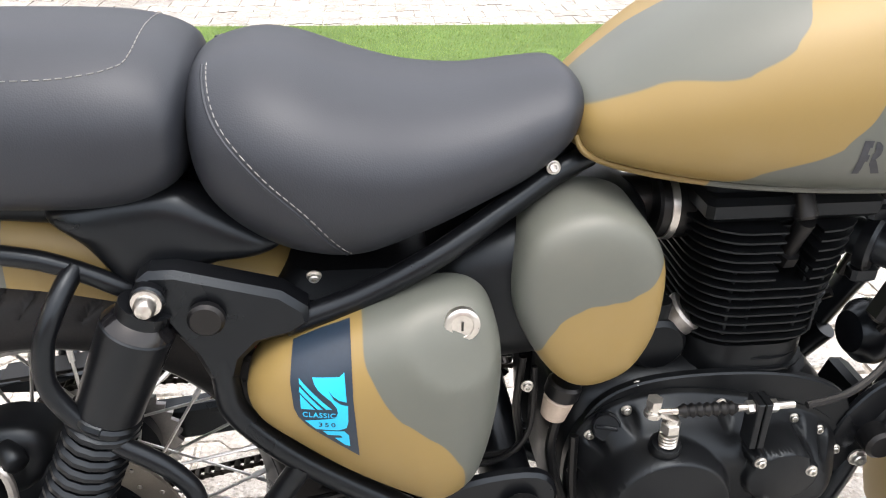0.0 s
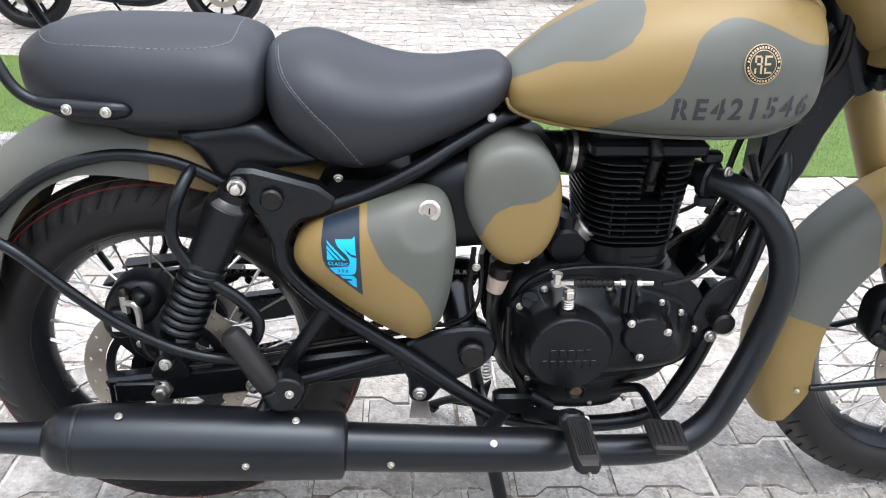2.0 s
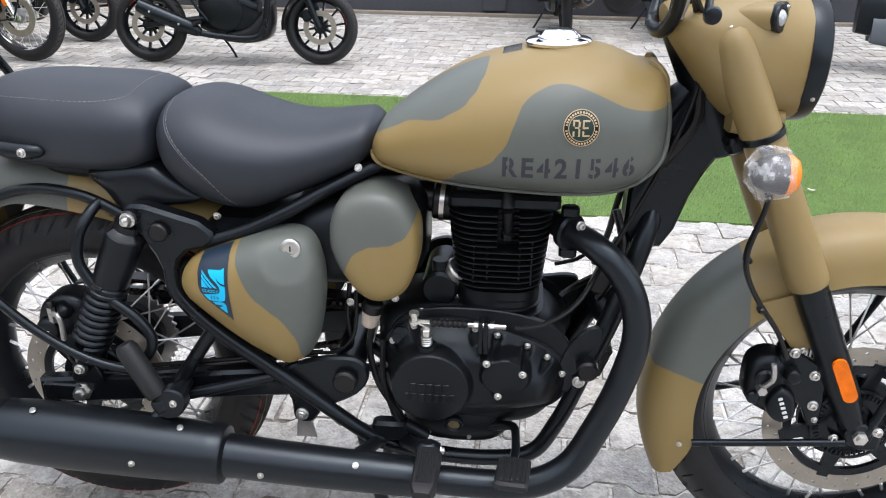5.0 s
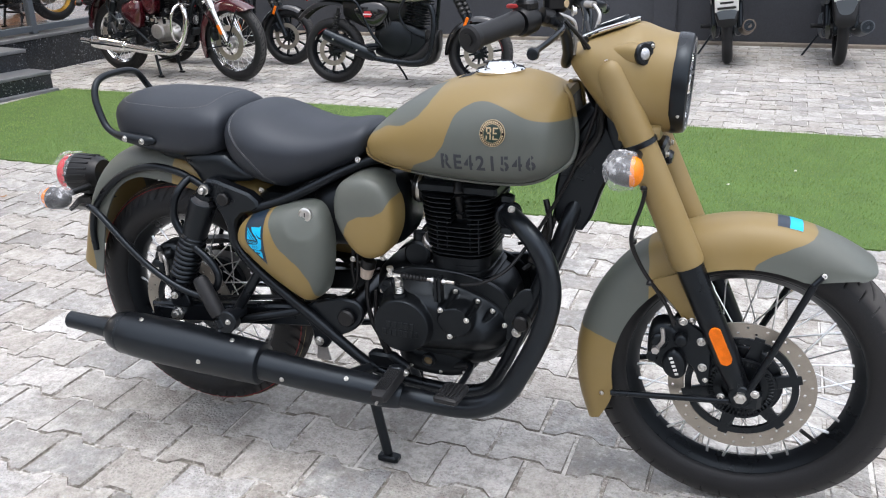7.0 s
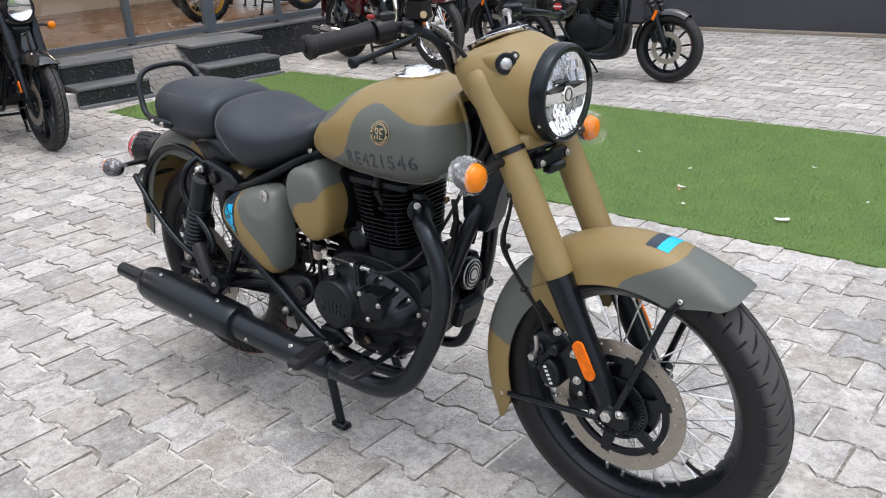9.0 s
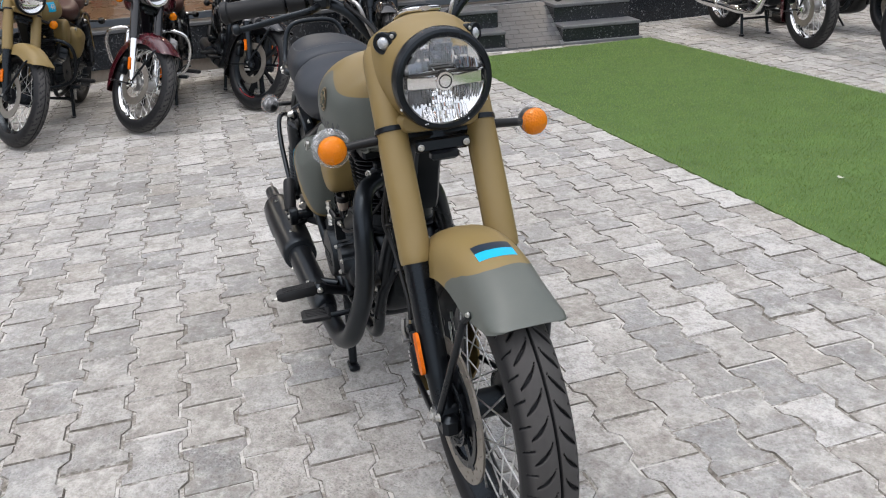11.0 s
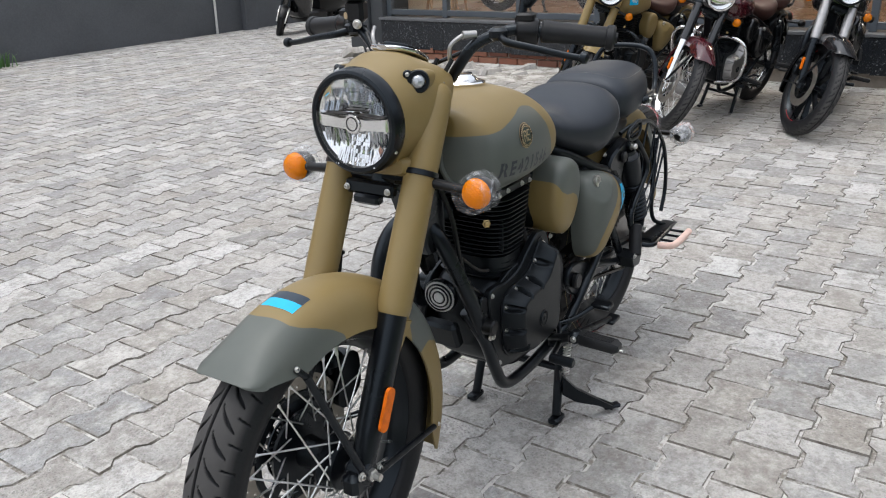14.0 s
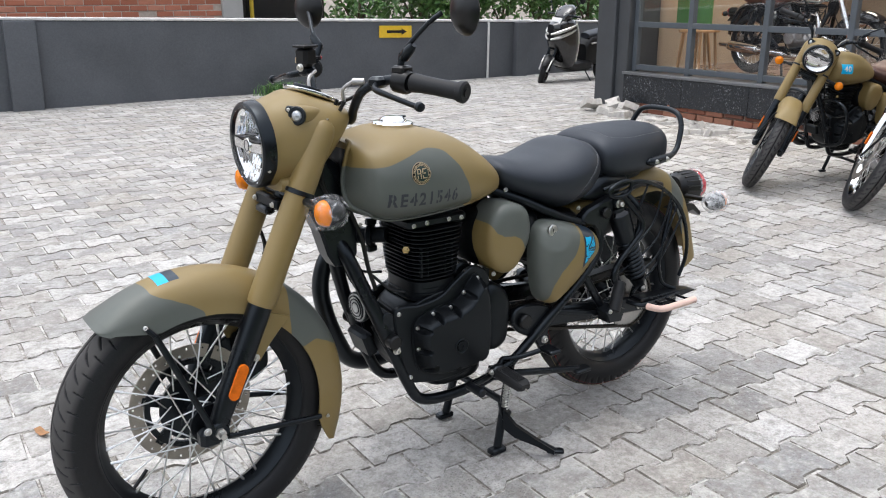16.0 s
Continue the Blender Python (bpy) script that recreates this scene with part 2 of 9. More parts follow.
def paver_material(name, by_island):
    n = Nodes(name)
    r = n.island() if by_island else n.random()
    shift = n.t.nodes.new("ShaderNodeVectorMath")
    shift.operation = "ADD"
    n.put(shift.inputs[0], n.co)
    n.put(shift.inputs[1], n.vec(n.math("MULTIPLY", r, 37.0), n.math("MULTIPLY", r, 19.0), n.math("MULTIPLY", r, 11.0)))
    co = shift.outputs[0]
    base = n.ramp(r, [(0.0, (0.235, 0.231, 0.224, 1)), (0.14, (0.375, 0.37, 0.36, 1)), (0.3, (0.43, 0.42, 0.40, 1)), (0.42, (0.275, 0.278, 0.280, 1)), (0.55, (0.42, 0.395, 0.36, 1)), (0.70, (0.58, 0.575, 0.56, 1)), (0.84, (0.33, 0.305, 0.27, 1)), (1.0, (0.47, 0.465, 0.455, 1))])
    cloud = n.noise(7, 6, 0.7, co)
    dirt = n.ramp(n.noise(2.1, 5, 0.65, co), [(0.38, 0.0), (0.66, 1.0)])
    grain = n.noise(150, 3, 0.7, co)
    worm = n.voronoi(105, co)
    col = n.mix(n.ramp(cloud, [(0.48, 0.0), (0.64, 0.6)]), base, (0.61, 0.595, 0.56))
    col = n.mix(n.ramp(n.noise(13, 7, 0.75, co), [(0.49, 0.0), (0.61, 0.56)]), col, (0.20, 0.183, 0.160))
    mottle = n.noise(46, 5, 0.72, co)
    col = n.mix(n.ramp(mottle, [(0.36, 0.46), (0.50, 0.0)]), col, (0.165, 0.150, 0.130))
    col = n.mix(n.ramp(mottle, [(0.54, 0.0), (0.69, 0.48)]), col, (0.65, 0.635, 0.605))
    col = n.mix(n.math("MULTIPLY", dirt, 0.34), col, (0.27, 0.245, 0.21))
    col = n.mix(n.math("MULTIPLY", n.ramp(grain, [(0.45, 0.0), (0.72, 1.0)]), 0.36), col, (0.17, 0.163, 0.152))
    pits = n.math("MULTIPLY", n.ramp(worm, [(0.0, 1.0), (0.30, 0.0)]), n.ramp(cloud, [(0.41, 0.72), (0.60, 0.08)]))
    col = n.mix(pits, col, (0.15, 0.143, 0.132))
    n.bump(n.math("ADD", n.math("MULTIPLY", n.ramp(worm, [(0.15, 0.0), (0.6, 1.0)]), n.ramp(cloud, [(0.4, 1.0), (0.65, 0.15)])), n.math("MULTIPLY", grain, 0.7)), 0.95, 0.0034)
    return n.done(col, n.math("MULTIPLY_ADD", cloud, 0.2, 0.72))


def joint_material(name, shift_by_object, stops):
    """Dirt and pale cement slurry, in stretches of some hand's widths."""
    n = Nodes(name)
    co = n.co
    if shift_by_object:
        shift = n.t.nodes.new("ShaderNodeVectorMath")
        shift.operation = "ADD"
        r = n.math("MULTIPLY", n.random(), 37.0)
        n.put(shift.inputs[0], n.co)
        n.put(shift.inputs[1], n.vec(r, r, r))
        co = shift.outputs[0]
    a, b = n.noise(5.5, 5, 0.7, co), n.noise(70, 3, 0.7, co)
    col = n.ramp(n.math("ADD", n.math("MULTIPLY", a, 0.65), n.math("MULTIPLY", b, 0.35)), stops)
    n.bump(b, 0.6, 0.002)
    return n.done(col, 0.92)


EDGE_DIRT = joint_material("paver_edge", True, [(0.38, (0.080, 0.070, 0.058, 1)), (0.50, (0.18, 0.165, 0.145, 1)), (0.60, (0.48, 0.47, 0.45, 1))])
PAVER, PAVER_FAR = paver_material("concrete_paver", False), paver_material("concrete_paver_rest", True)
SAND_JOINT = joint_material("joint_sand", False, [(0.36, (0.105, 0.092, 0.075, 1)), (0.46, (0.24, 0.222, 0.193, 1)), (0.55, (0.53, 0.515, 0.485, 1))])
EARTH = plain("earth", (0.22, 0.19, 0.155), 0.95, var=0.3, scale=3, fine=90, bump=0.6, dist=0.01)
TURF_BASE = plain("turf_backing", (0.075, 0.135, 0.03), 0.9, var=0.3, scale=5, fine=300, bump=0.5, dist=0.003)


def turf_material():
    n = Nodes("turf_fibre")
    r = n.island()
    patch = n.noise(3.0, 4)
    a = n.ramp(r, [(0.0, (0.104, 0.178, 0.036, 1)), (0.45, (0.166, 0.262, 0.056, 1)), (0.8, (0.242, 0.334, 0.088, 1)), (1.0, (0.350, 0.380, 0.140, 1))])
    col = n.mix(n.ramp(patch, [(0.35, 0.0), (0.7, 0.45)]), a, (0.122, 0.196, 0.044))
    return n.done(col, 0.62)


TURF = turf_material()


def granite_material():
    n = Nodes("speckled_granite")
    spots = n.voronoi(30)
    fine = n.noise(180, 3, 0.7)
    col = n.ramp(fine, [(0.35, (0.008, 0.010, 0.013, 1)), (0.6, (0.018, 0.021, 0.026, 1)), (0.74, (0.06, 0.066, 0.075, 1))])
    blot = n.noise(48, 5, 0.75)
    mask = n.math("MAXIMUM", n.ramp(spots, [(0.13, 1.0), (0.20, 0.0)]), n.ramp(blot, [(0.57, 0.0), (0.63, 0.7)]))
    col = n.mix(n.math("MULTIPLY", mask, n.ramp(n.noise(9, 3), [(0.42, 0.1), (0.62, 0.8)])), col, (0.27, 0.285, 0.30))
    n.bump(fine, 0.05, 0.001)
    return n.done(col, 0.24)


GRANITE = granite_material()
GRANITE_TOP = plain("granite_top", (0.115, 0.119, 0.125), 0.42, var=0.3, scale=6, fine=160, bump=0.08)
BACK_PAINT = plain("grey_wall_paint", (0.082, 0.087, 0.096), 0.66, var=0.28, scale=1.3, fine=60, bump=0.25, dist=0.003)
FAR_PAINT = plain("blue_black_wall_paint", (0.036, 0.039, 0.047), 0.66, var=0.3, scale=1.3, fine=60, bump=0.25, dist=0.003)
COPING = plain("whitewashed_coping", (0.60, 0.59, 0.57), 0.85, var=0.2, scale=8)
PLASTER = plain("grey_plaster", (0.40, 0.39, 0.37), 0.9, var=0.15, scale=4)
STEEL_GREY = plain("grey_window_steel", (0.075, 0.087, 0.10), 0.45, var=0.12, scale=5)
PILLAR_GREY = plain("charcoal_pillar_paint", (0.048, 0.052, 0.057), 0.5, var=0.15, scale=5)
INTERIOR = plain("beige_interior", (0.42, 0.35, 0.27), 0.8, var=0.15, scale=1.2)
SHOW_FLOOR = plain("brown_tile_floor", (0.16, 0.085, 0.045), 0.28, var=0.35, scale=2.2)


def brick_material(name, low, mid, high, dirt):
    n = Nodes(name)
    r = n.random()
    col = n.ramp(r, [(0.0, (*low, 1)), (0.5, (*mid, 1)), (1.0, (*high, 1))])
    col = n.mix(n.ramp(n.noise(14, 5, 0.7), [(0.45, 0.0), (0.75, 0.6)]), col, dirt)
    n.bump(n.noise(120, 4, 0.7), 0.5, 0.003)
    return n.done(col, 0.9)


BRICK = brick_material("dirty_red_brick", (0.13, 0.052, 0.034), (0.22, 0.080, 0.048), (0.27, 0.125, 0.080), (0.13, 0.075, 0.05))
HOUSE_BRICK = brick_material("orange_brick", (0.34, 0.115, 0.066), (0.46, 0.165, 0.098), (0.52, 0.235, 0.155), (0.34, 0.13, 0.085))
HOUSE_MORTAR = plain("pale_mortar", (0.44, 0.37, 0.31), 0.95, var=0.2, scale=20, bump=0.4, dist=0.003)
MORTAR = plain("mortar", (0.30, 0.26, 0.22), 0.95, var=0.2, scale=20, bump=0.4, dist=0.003)


# ---- ground ----
G = 0.15  # row pitch of the paving; the blocks are 0.2 long
X0, X1, Y0, Y1 = -9.0, 6.0, -9.0, 7.4
EDGE, ROW0 = 0.012, 0.294


def sheet(x0, x1, y0, y1, z, thick=0.05):
    return skin([[(x0, y0, h), (x1, y0, h), (x1, y1, h), (x0, y1, h)] for h in (z - thick, z)])


ground = solid("ground", sheet(-400, 400, -400, 400, -0.055), EARTH, "brown earth ground reaching the horizon", "ground", kind="structure", m=SITE)
pavement = solid("pavement", sheet(X0, X1, Y0, Y1, -0.0052, 0.04), SAND_JOINT, "grey interlocking concrete block paving with sandy joints", "pavement", kind="structure", m=SITE)


def block():
    """One dumbbell-shaped paving block, centred, with its chamfer."""
    g = 0.0027
    xs = [0.1 - g, 0.061, 0.035, -0.035, -0.061, -0.1 + g]
    fl, wa = G / 2 + 0.0125 - g, G / 2 - 0.0125 - g
    top = [(xs[0], fl), (xs[1], fl), (xs[2], wa), (xs[3], wa), (xs[4], fl), (xs[5], fl)]
    o = top + [(-x, -y) for x, y in top]
    rings = [[(x, y, -0.014) for x, y in o], [(x * 0.992, y * 0.99, -0.0045) for x, y in o], [(x * 0.964, y * 0.948, 0.0) for x, y in o]]
    v, f = skin(rings, caps=False)
    f.append(tuple(range(24, 36)))
    return v, f


rng = random.Random(4)
BLOCK = block()


def near_block(x, y):
    return -0.75 < x < 1.95 and -0.95 < y < 0.62


def turf_spot(x, y):
    return -4.24 < x < 6.0 and 1.83 < y < 3.66


near_list, rest_v, rest_f = [], [], []
for row in range(-62, 49):
    y = ROW0 + G / 2 + row * G
    if not Y0 < y < Y1:
        continue
    off = 0.012 if row % 2 == 0 else -0.088
    for col in range(-46, 31):
        x = off + 0.1 + col * 0.2
        if not X0 < x < X1 or turf_spot(x, y) or (x < -5.1 and y > -5.3):
            continue
        sink = 0.0
        if -5.2 < x < -4.15 and -4.75 < y < -2.6:
            d = math.hypot((x + 4.95) / 0.75, (y + 3.65) / 1.05)
            if d < 0.8:
                continue
            sink = -0.05 * max(0.0, 1.25 - d)
        tilt = Euler((rng.gauss(0, 0.006), rng.gauss(0, 0.006), rng.gauss(0, 0.008)))
        m = Matrix.LocRotScale((x + rng.gauss(0, 0.0012), y + rng.gauss(0, 0.0012), rng.gauss(0, 0.0011) - 0.001 + sink), tilt, None)
        if near_block(x, y) and len(near_list) < 300:
            near_list.append(m)
        else:
            n = len(rest_v)
            rest_v += [m @ Vector(p) for p in BLOCK[0]]
            rest_f += [tuple(i + n for i in q) for q in BLOCK[1]]
me = bpy.data.meshes.new("paving_blocks")
me.from_pydata([tuple(p) for p in rest_v], [], rest_f)
me.materials.append(PAVER_FAR)
me.materials.append(EDGE_DIRT)
me.polygons.foreach_set("material_index", [0 if i % 25 == 24 else 1 for i in range(len(rest_f))])
rest = tagged(new("paving_blocks", me), kind="stuff")
rest.parent = pavement

# artificial turf: backing and short fibres
turf = solid("turf_strip", sheet(-4.25, 6.0, 1.79, 3.69, 0.003, 0.014), TURF_BASE, "green artificial turf strip laid on the paving", "artificial turf", kind="stuff", m=SITE)
tv, tf = [], []
for i in range(260000):
    x, y = -4.25 + 9.4 * rng.random(), rng.uniform(1.785, 3.695)
    a, h = rng.uniform(0, 2 * math.pi), rng.uniform(0.008, 0.020)
    lx, ly, w = rng.gauss(0.003, 0.006), rng.gauss(0, 0.007), 0.0014
    dx, dy = math.cos(a) * w, math.sin(a) * w
    n = len(tv)
    tv += [(x - dx, y - dy, -0.002), (x + dx, y + dy, -0.002), (x + lx, y + ly, h)]
    tf.append((n, n + 1, n + 2))
me = bpy.data.meshes.new("turf_fibres")
me.from_pydata(tv, [], tf)
me.materials.append(TURF)
fib = tagged(new("turf_fibres", me), kind="stuff")
fib.parent = turf

# ---- motorcycle materials ----
SAND, OLIVE = (0.220, 0.155, 0.054), (0.091, 0.101, 0.090)
STEP = 0.0016


def paint_finish(n, mask):
    """Matt two-tone paint: olive where mask is 1, sand elsewhere."""
    dust = n.noise(5, 5, 0.6)
    fleck = n.noise(900, 2)
    col = n.mix(mask, SAND, OLIVE)
    col = n.mix(n.math("MULTIPLY", n.ramp(dust, [(0.45, 0.0), (0.8, 1.0)]), 0.10), col, (0.33, 0.30, 0.25))
    n.bump(fleck, 0.035, 0.0004)
    return n.done(col, n.math("MULTIPLY_ADD", dust, 0.14, 0.41), 0.0, Coat_Weight=0.07, Coat_Roughness=0.35, Specular_IOR_Level=0.42)


def under(n, line, coord, value):
    """1 where value lies under the line, a list of (coord, value) points."""
    c0, c1 = line[0][0], line[-1][0]
    v0, v1 = min(b for _, b in line) - 0.01, max(b for _, b in line) + 0.01
    pos = n.math("DIVIDE", n.math("SUBTRACT", coord, c0), c1 - c0, clamp=True)
    lvl = n.ramp(pos, [((a - c0) / (c1 - c0), (b - v0) / (v1 - v0)) for a, b in line], "CARDINAL")
    edge = n.math("MULTIPLY_ADD", lvl, v1 - v0, v0)
    return n.math("DIVIDE", n.math("SUBTRACT", edge, value), STEP, clamp=True)


def tank_paint():
    n = Nodes("camouflage_tank_paint")
    x, y, z = n.split()
    right = under(n, [(0.64, 0.735), (0.663, 0.763), (0.686, 0.788), (0.744, 0.818), (0.766, 0.852), (0.783, 0.900), (0.819, 0.928), (0.871, 0.928), (0.93, 0.905), (1.0, 0.893), (1.05, 0.89)], x, z)
    top = under(n, [(0.5, 0.795), (0.545, 0.823), (0.60, 0.856), (0.665, 0.873), (0.700, 0.896), (0.718, 0.920), (0.730, 0.950), (0.745, 1.02)], x, z)
    top = n.math("SUBTRACT", 1.0, top)
    top = n.math("MULTIPLY", top, n.math("LESS_THAN", x, 0.745))
    left = under(n, [(0.67, 0.735), (0.692, 0.762), (0.70, 0.79), (0.715, 0.825), (0.738, 0.867), (0.775, 0.910), (0.82, 0.928), (0.872, 0.922), (0.936, 0.902), (1.0, 0.893), (1.05, 0.89)], x, z)
    side = n.math("GREATER_THAN", y, 0.03)
    r = n.math("MAXIMUM", right, n.math("MULTIPLY", top, n.math("LESS_THAN", n.math("ADD", y, n.math("MULTIPLY", n.math("SUBTRACT", x, 0.64), 0.35)), 0.018)))
    mask = n.math("ADD", n.math("MULTIPLY", left, side), n.math("MULTIPLY", r, n.math("SUBTRACT", 1.0, side)))
    return paint_finish(n, mask)


def side_cover_paint():
    n = Nodes("camouflage_cover_paint")
    x, y, z = n.split()
    sand = under(n, [(0.42, 0.432), (0.451, 0.430), (0.504, 0.424), (0.544, 0.399), (0.572, 0.366), (0.622, 0.338), (0.665, 0.333), (0.71, 0.333)], z, x)
    return paint_finish(n, n.math("SUBTRACT", 1.0, sand))


def air_paint():
    n = Nodes("camouflage_airbox_paint")
    x, y, z = n.split()
    sand = under(n, [(0.48, 0.512), (0.495, 0.577), (0.506, 0.614), (0.5177, 0.6395), (0.541, 0.6555), (0.565, 0.660), (0.588, 0.666), (0.612, 0.686), (0.64, 0.737)], x, z)
    return paint_finish(n, n.math("SUBTRACT", 1.0, sand))


def fender_paint():
    n = Nodes("camouflage_front_mudguard_paint")
    x, y, z = n.split()
    w = n.math("MULTIPLY", n.math("SUBTRACT", n.noise(9, 2), 0.5), 0.022)
    xs = n.math("ADD", x, w)
    front = n.math("SUBTRACT", 1.0, under(n, [(0.56, 1.40), (0.60, 1.388), (0.62, 1.398), (0.64, 1.43), (0.655, 1.462), (0.668, 1.492), (0.70, 1.505)], z, xs))
    zz = n.math("ADD", z, n.math("MULTIPLY", w, 1.6))
    left = n.math("GREATER_THAN", y, 0.0)
    low = under(n, [(1.0, 0.412), (1.06, 0.410), (1.11, 0.394), (1.16, 0.392), (1.2, 0.400)], x, zz)
    high = under(n, [(1.0, 0.430), (1.06, 0.448), (1.11, 0.480), (1.16, 0.472), (1.2, 0.490)], x, zz)
    flank = n.math("ADD", n.math("MULTIPLY", high, left), n.math("MULTIPLY", low, n.math("SUBTRACT", 1.0, left)))
    back = n.math("MULTIPLY", n.math("SUBTRACT", 1.0, flank), under(n, [(0.3, 1.185), (0.5, 1.185), (0.6, 1.18), (0.7, 1.165)], z, xs))
    return paint_finish(n, n.math("MAXIMUM", front, back))


def tail_paint():
    n = Nodes("camouflage_rear_mudguard_paint")
    x, y, z = n.split()
    xs = n.math("ADD", x, n.math("MULTIPLY", n.math("SUBTRACT", n.noise(8, 2), 0.5), 0.03))
    right = n.math("MULTIPLY", n.math("GREATER_THAN", xs, -0.283), n.math("LESS_THAN", xs, 0.016))
    left = n.math("MULTIPLY", n.math("GREATER_THAN", xs, -0.235), n.math("LESS_THAN", xs, -0.165))
    side = n.math("DIVIDE", n.math("ADD", y, 0.0), 0.002, clamp=True)
    return paint_finish(n, n.mix(side, right, left))


TANK, COVER, AIR, GUARD, TAIL = tank_paint(), side_cover_paint(), air_paint(), fender_paint(), tail_paint()
SAND_PAINT = paint_finish(Nodes("sand_paint"), 0.0)
# blue of the sky's reflection is put into the specular tint of these blacks
BLACK = plain("satin_black_paint", (0.0045, 0.005, 0.0062), 0.29, var=0.2, scale=11, fine=700, bump=0.05, dist=0.0004, Specular_IOR_Level=0.34, Specular_Tint=(0.78, 0.90, 1.0, 1))
MATT = plain("matt_black_casting", (0.0042, 0.0046, 0.0054), 0.38, var=0.25, scale=16, fine=520, bump=0.18, dist=0.0005, Specular_IOR_Level=0.30, Specular_Tint=(0.78, 0.90, 1.0, 1))
EXHAUST = plain("matt_black_exhaust", (0.0055, 0.0062, 0.0078), 0.33, var=0.2, scale=9, fine=600, bump=0.06, dist=0.0004, Specular_IOR_Level=0.43, Specular_Tint=(0.78, 0.90, 1.0, 1))


def rubber_material(name, radius, inner, half, grey):
    """Black tyre rubber whose running surface has gone grey with dust; the cuts stay black."""
    n = Nodes(name)
    x, y, z = n.split()
    r = n.math("SQRT", n.math("ADD", n.math("MULTIPLY", x, x), n.math("MULTIPLY", z, z)))
    sy = n.math("MULTIPLY", y, math.sin(1.30) / half)
    cos_t = n.math("SQRT", n.math("MAXIMUM", n.math("SUBTRACT", 1.0, n.math("MULTIPLY", sy, sy)), 0.0))
    fall = n.math("POWER", n.math("DIVIDE", n.math("SUBTRACT", 1.0, cos_t), 1 - math.cos(1.30)), 1.15)
    depth = n.math("SUBTRACT", n.math("SUBTRACT", radius, n.math("MULTIPLY", fall, (radius - inner) * 0.62)), r)
    face = n.math("MULTIPLY", n.ramp(n.math("MULTIPLY", depth, 100.0), [(0.1, 1.0), (0.35, 0.0)]), n.ramp(cos_t, [(0.50, 0.0), (0.68, 1.0)]))
    blot, fine = n.noise(16, 4, 0.6), n.noise(320, 2)
    dust = n.math("MULTIPLY", face, n.ramp(blot, [(0.25, 0.65), (0.75, 1.0)]))
    black = n.ramp(fine, [(0.3, (0.0085, 0.009, 0.0102, 1)), (0.7, (0.0125, 0.013, 0.0145, 1))])
    col = n.mix(dust, black, grey)
    n.bump(fine, 0.2, 0.0007)
    return n.done(col, n.math("MULTIPLY_ADD", dust, 0.35, 0.48), Specular_IOR_Level=0.28)


RUBBER, RUBBER_REAR = rubber_material("tyre_rubber", 0.331, 0.250, 0.0525, (0.068, 0.065, 0.063)), rubber_material("tyre_rubber_rear", 0.325, 0.238, 0.060, (0.046, 0.044, 0.043))
GRIP = plain("grip_rubber", (0.012, 0.0125, 0.0138), 0.5, var=0.25, scale=30, fine=500, bump=0.2, Specular_IOR_Level=0.3)
GLOSSY = plain("gloss_black_cap", (0.006, 0.006, 0.007), 0.12, var=0.1, bump=0.0)
PLASTIC = plain("black_plastic", (0.005, 0.0053, 0.006), 0.36, var=0.2, scale=25, fine=800, bump=0.1, dist=0.0003, Specular_IOR_Level=0.34)
STEEL = plain("zinc_plated_steel", (0.62, 0.61, 0.58), 0.30, 0.95, var=0.15, scale=60)
CHROME = plain("chrome", (0.82, 0.82, 0.82), 0.07, 1.0, var=0.03, scale=12, bump=0.0)
# darker copy of the reflector metal: the cells' dark reflections are in its colour
LAMP_DARK = plain("lamp_reflector_shaded_cells", (0.40, 0.42, 0.45), 0.10, 1.0, var=0.25, scale=120, bump=0.0)
LAMP_CHROME = plain("lamp_reflector", (0.86, 0.86, 0.87), 0.20, 1.0, var=0.03, scale=12, bump=0.0)
SPOKE = plain("spoke_steel", (0.80, 0.80, 0.79), 0.30, 0.95, var=0.15, scale=50)
DISC = plain("brushed_brake_disc", (0.35, 0.322, 0.28), 0.42, 0.85, var=0.15, scale=30, fine=600, bump=0.1)
ALLOY = plain("bare_alloy", (0.42, 0.41, 0.40), 0.42, 0.9, var=0.2, scale=30)
HORN_FACE = plain("horn_face_plate", (0.55, 0.55, 0.54), 0.45, 0.4, var=0.1, scale=60)
LENS_CLEAR = plain("clear_lens", (0.42, 0.44, 0.46), 0.12, 0.35, var=0.4, scale=180, bump=0.4, dist=0.001, Coat_Weight=0.5)
PINK = plain("pink_foam_wrap", (0.76, 0.54, 0.46), 0.75, var=0.15, scale=30, bump=0.3, dist=0.001)
DECAL_BLUE = plain("dark_blue_decal", (0.010, 0.022, 0.040), 0.38, var=0.15, scale=20, bump=0.0)
DECAL_CYAN = plain("cyan_decal", (0.0, 0.42, 0.72), 0.40, var=0.08, scale=20, bump=0.0)
STENCIL = plain("stencil_ink", (0.022, 0.026, 0.034), 0.5, var=0.25, scale=60, bump=0.0)
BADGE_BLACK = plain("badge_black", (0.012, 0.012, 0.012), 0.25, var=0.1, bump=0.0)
BADGE_GOLD = plain("badge_cream", (0.52, 0.40, 0.24), 0.35, 0.3, var=0.1, bump=0.0)
BADGE_GREEN = plain("badge_green", (0.008, 0.026, 0.018), 0.35, var=0.1, bump=0.0)
RED_DOT = plain("red_stripe", (0.35, 0.02, 0.02), 0.5, var=0.1, bump=0.0)
LINE_YELLOW = plain("pale_tyre_line", (0.42, 0.34, 0.16), 0.6, var=0.1, bump=0.0)
LABEL_WHITE = plain("white_marking", (0.62, 0.62, 0.60), 0.5, var=0.1, bump=0.0)


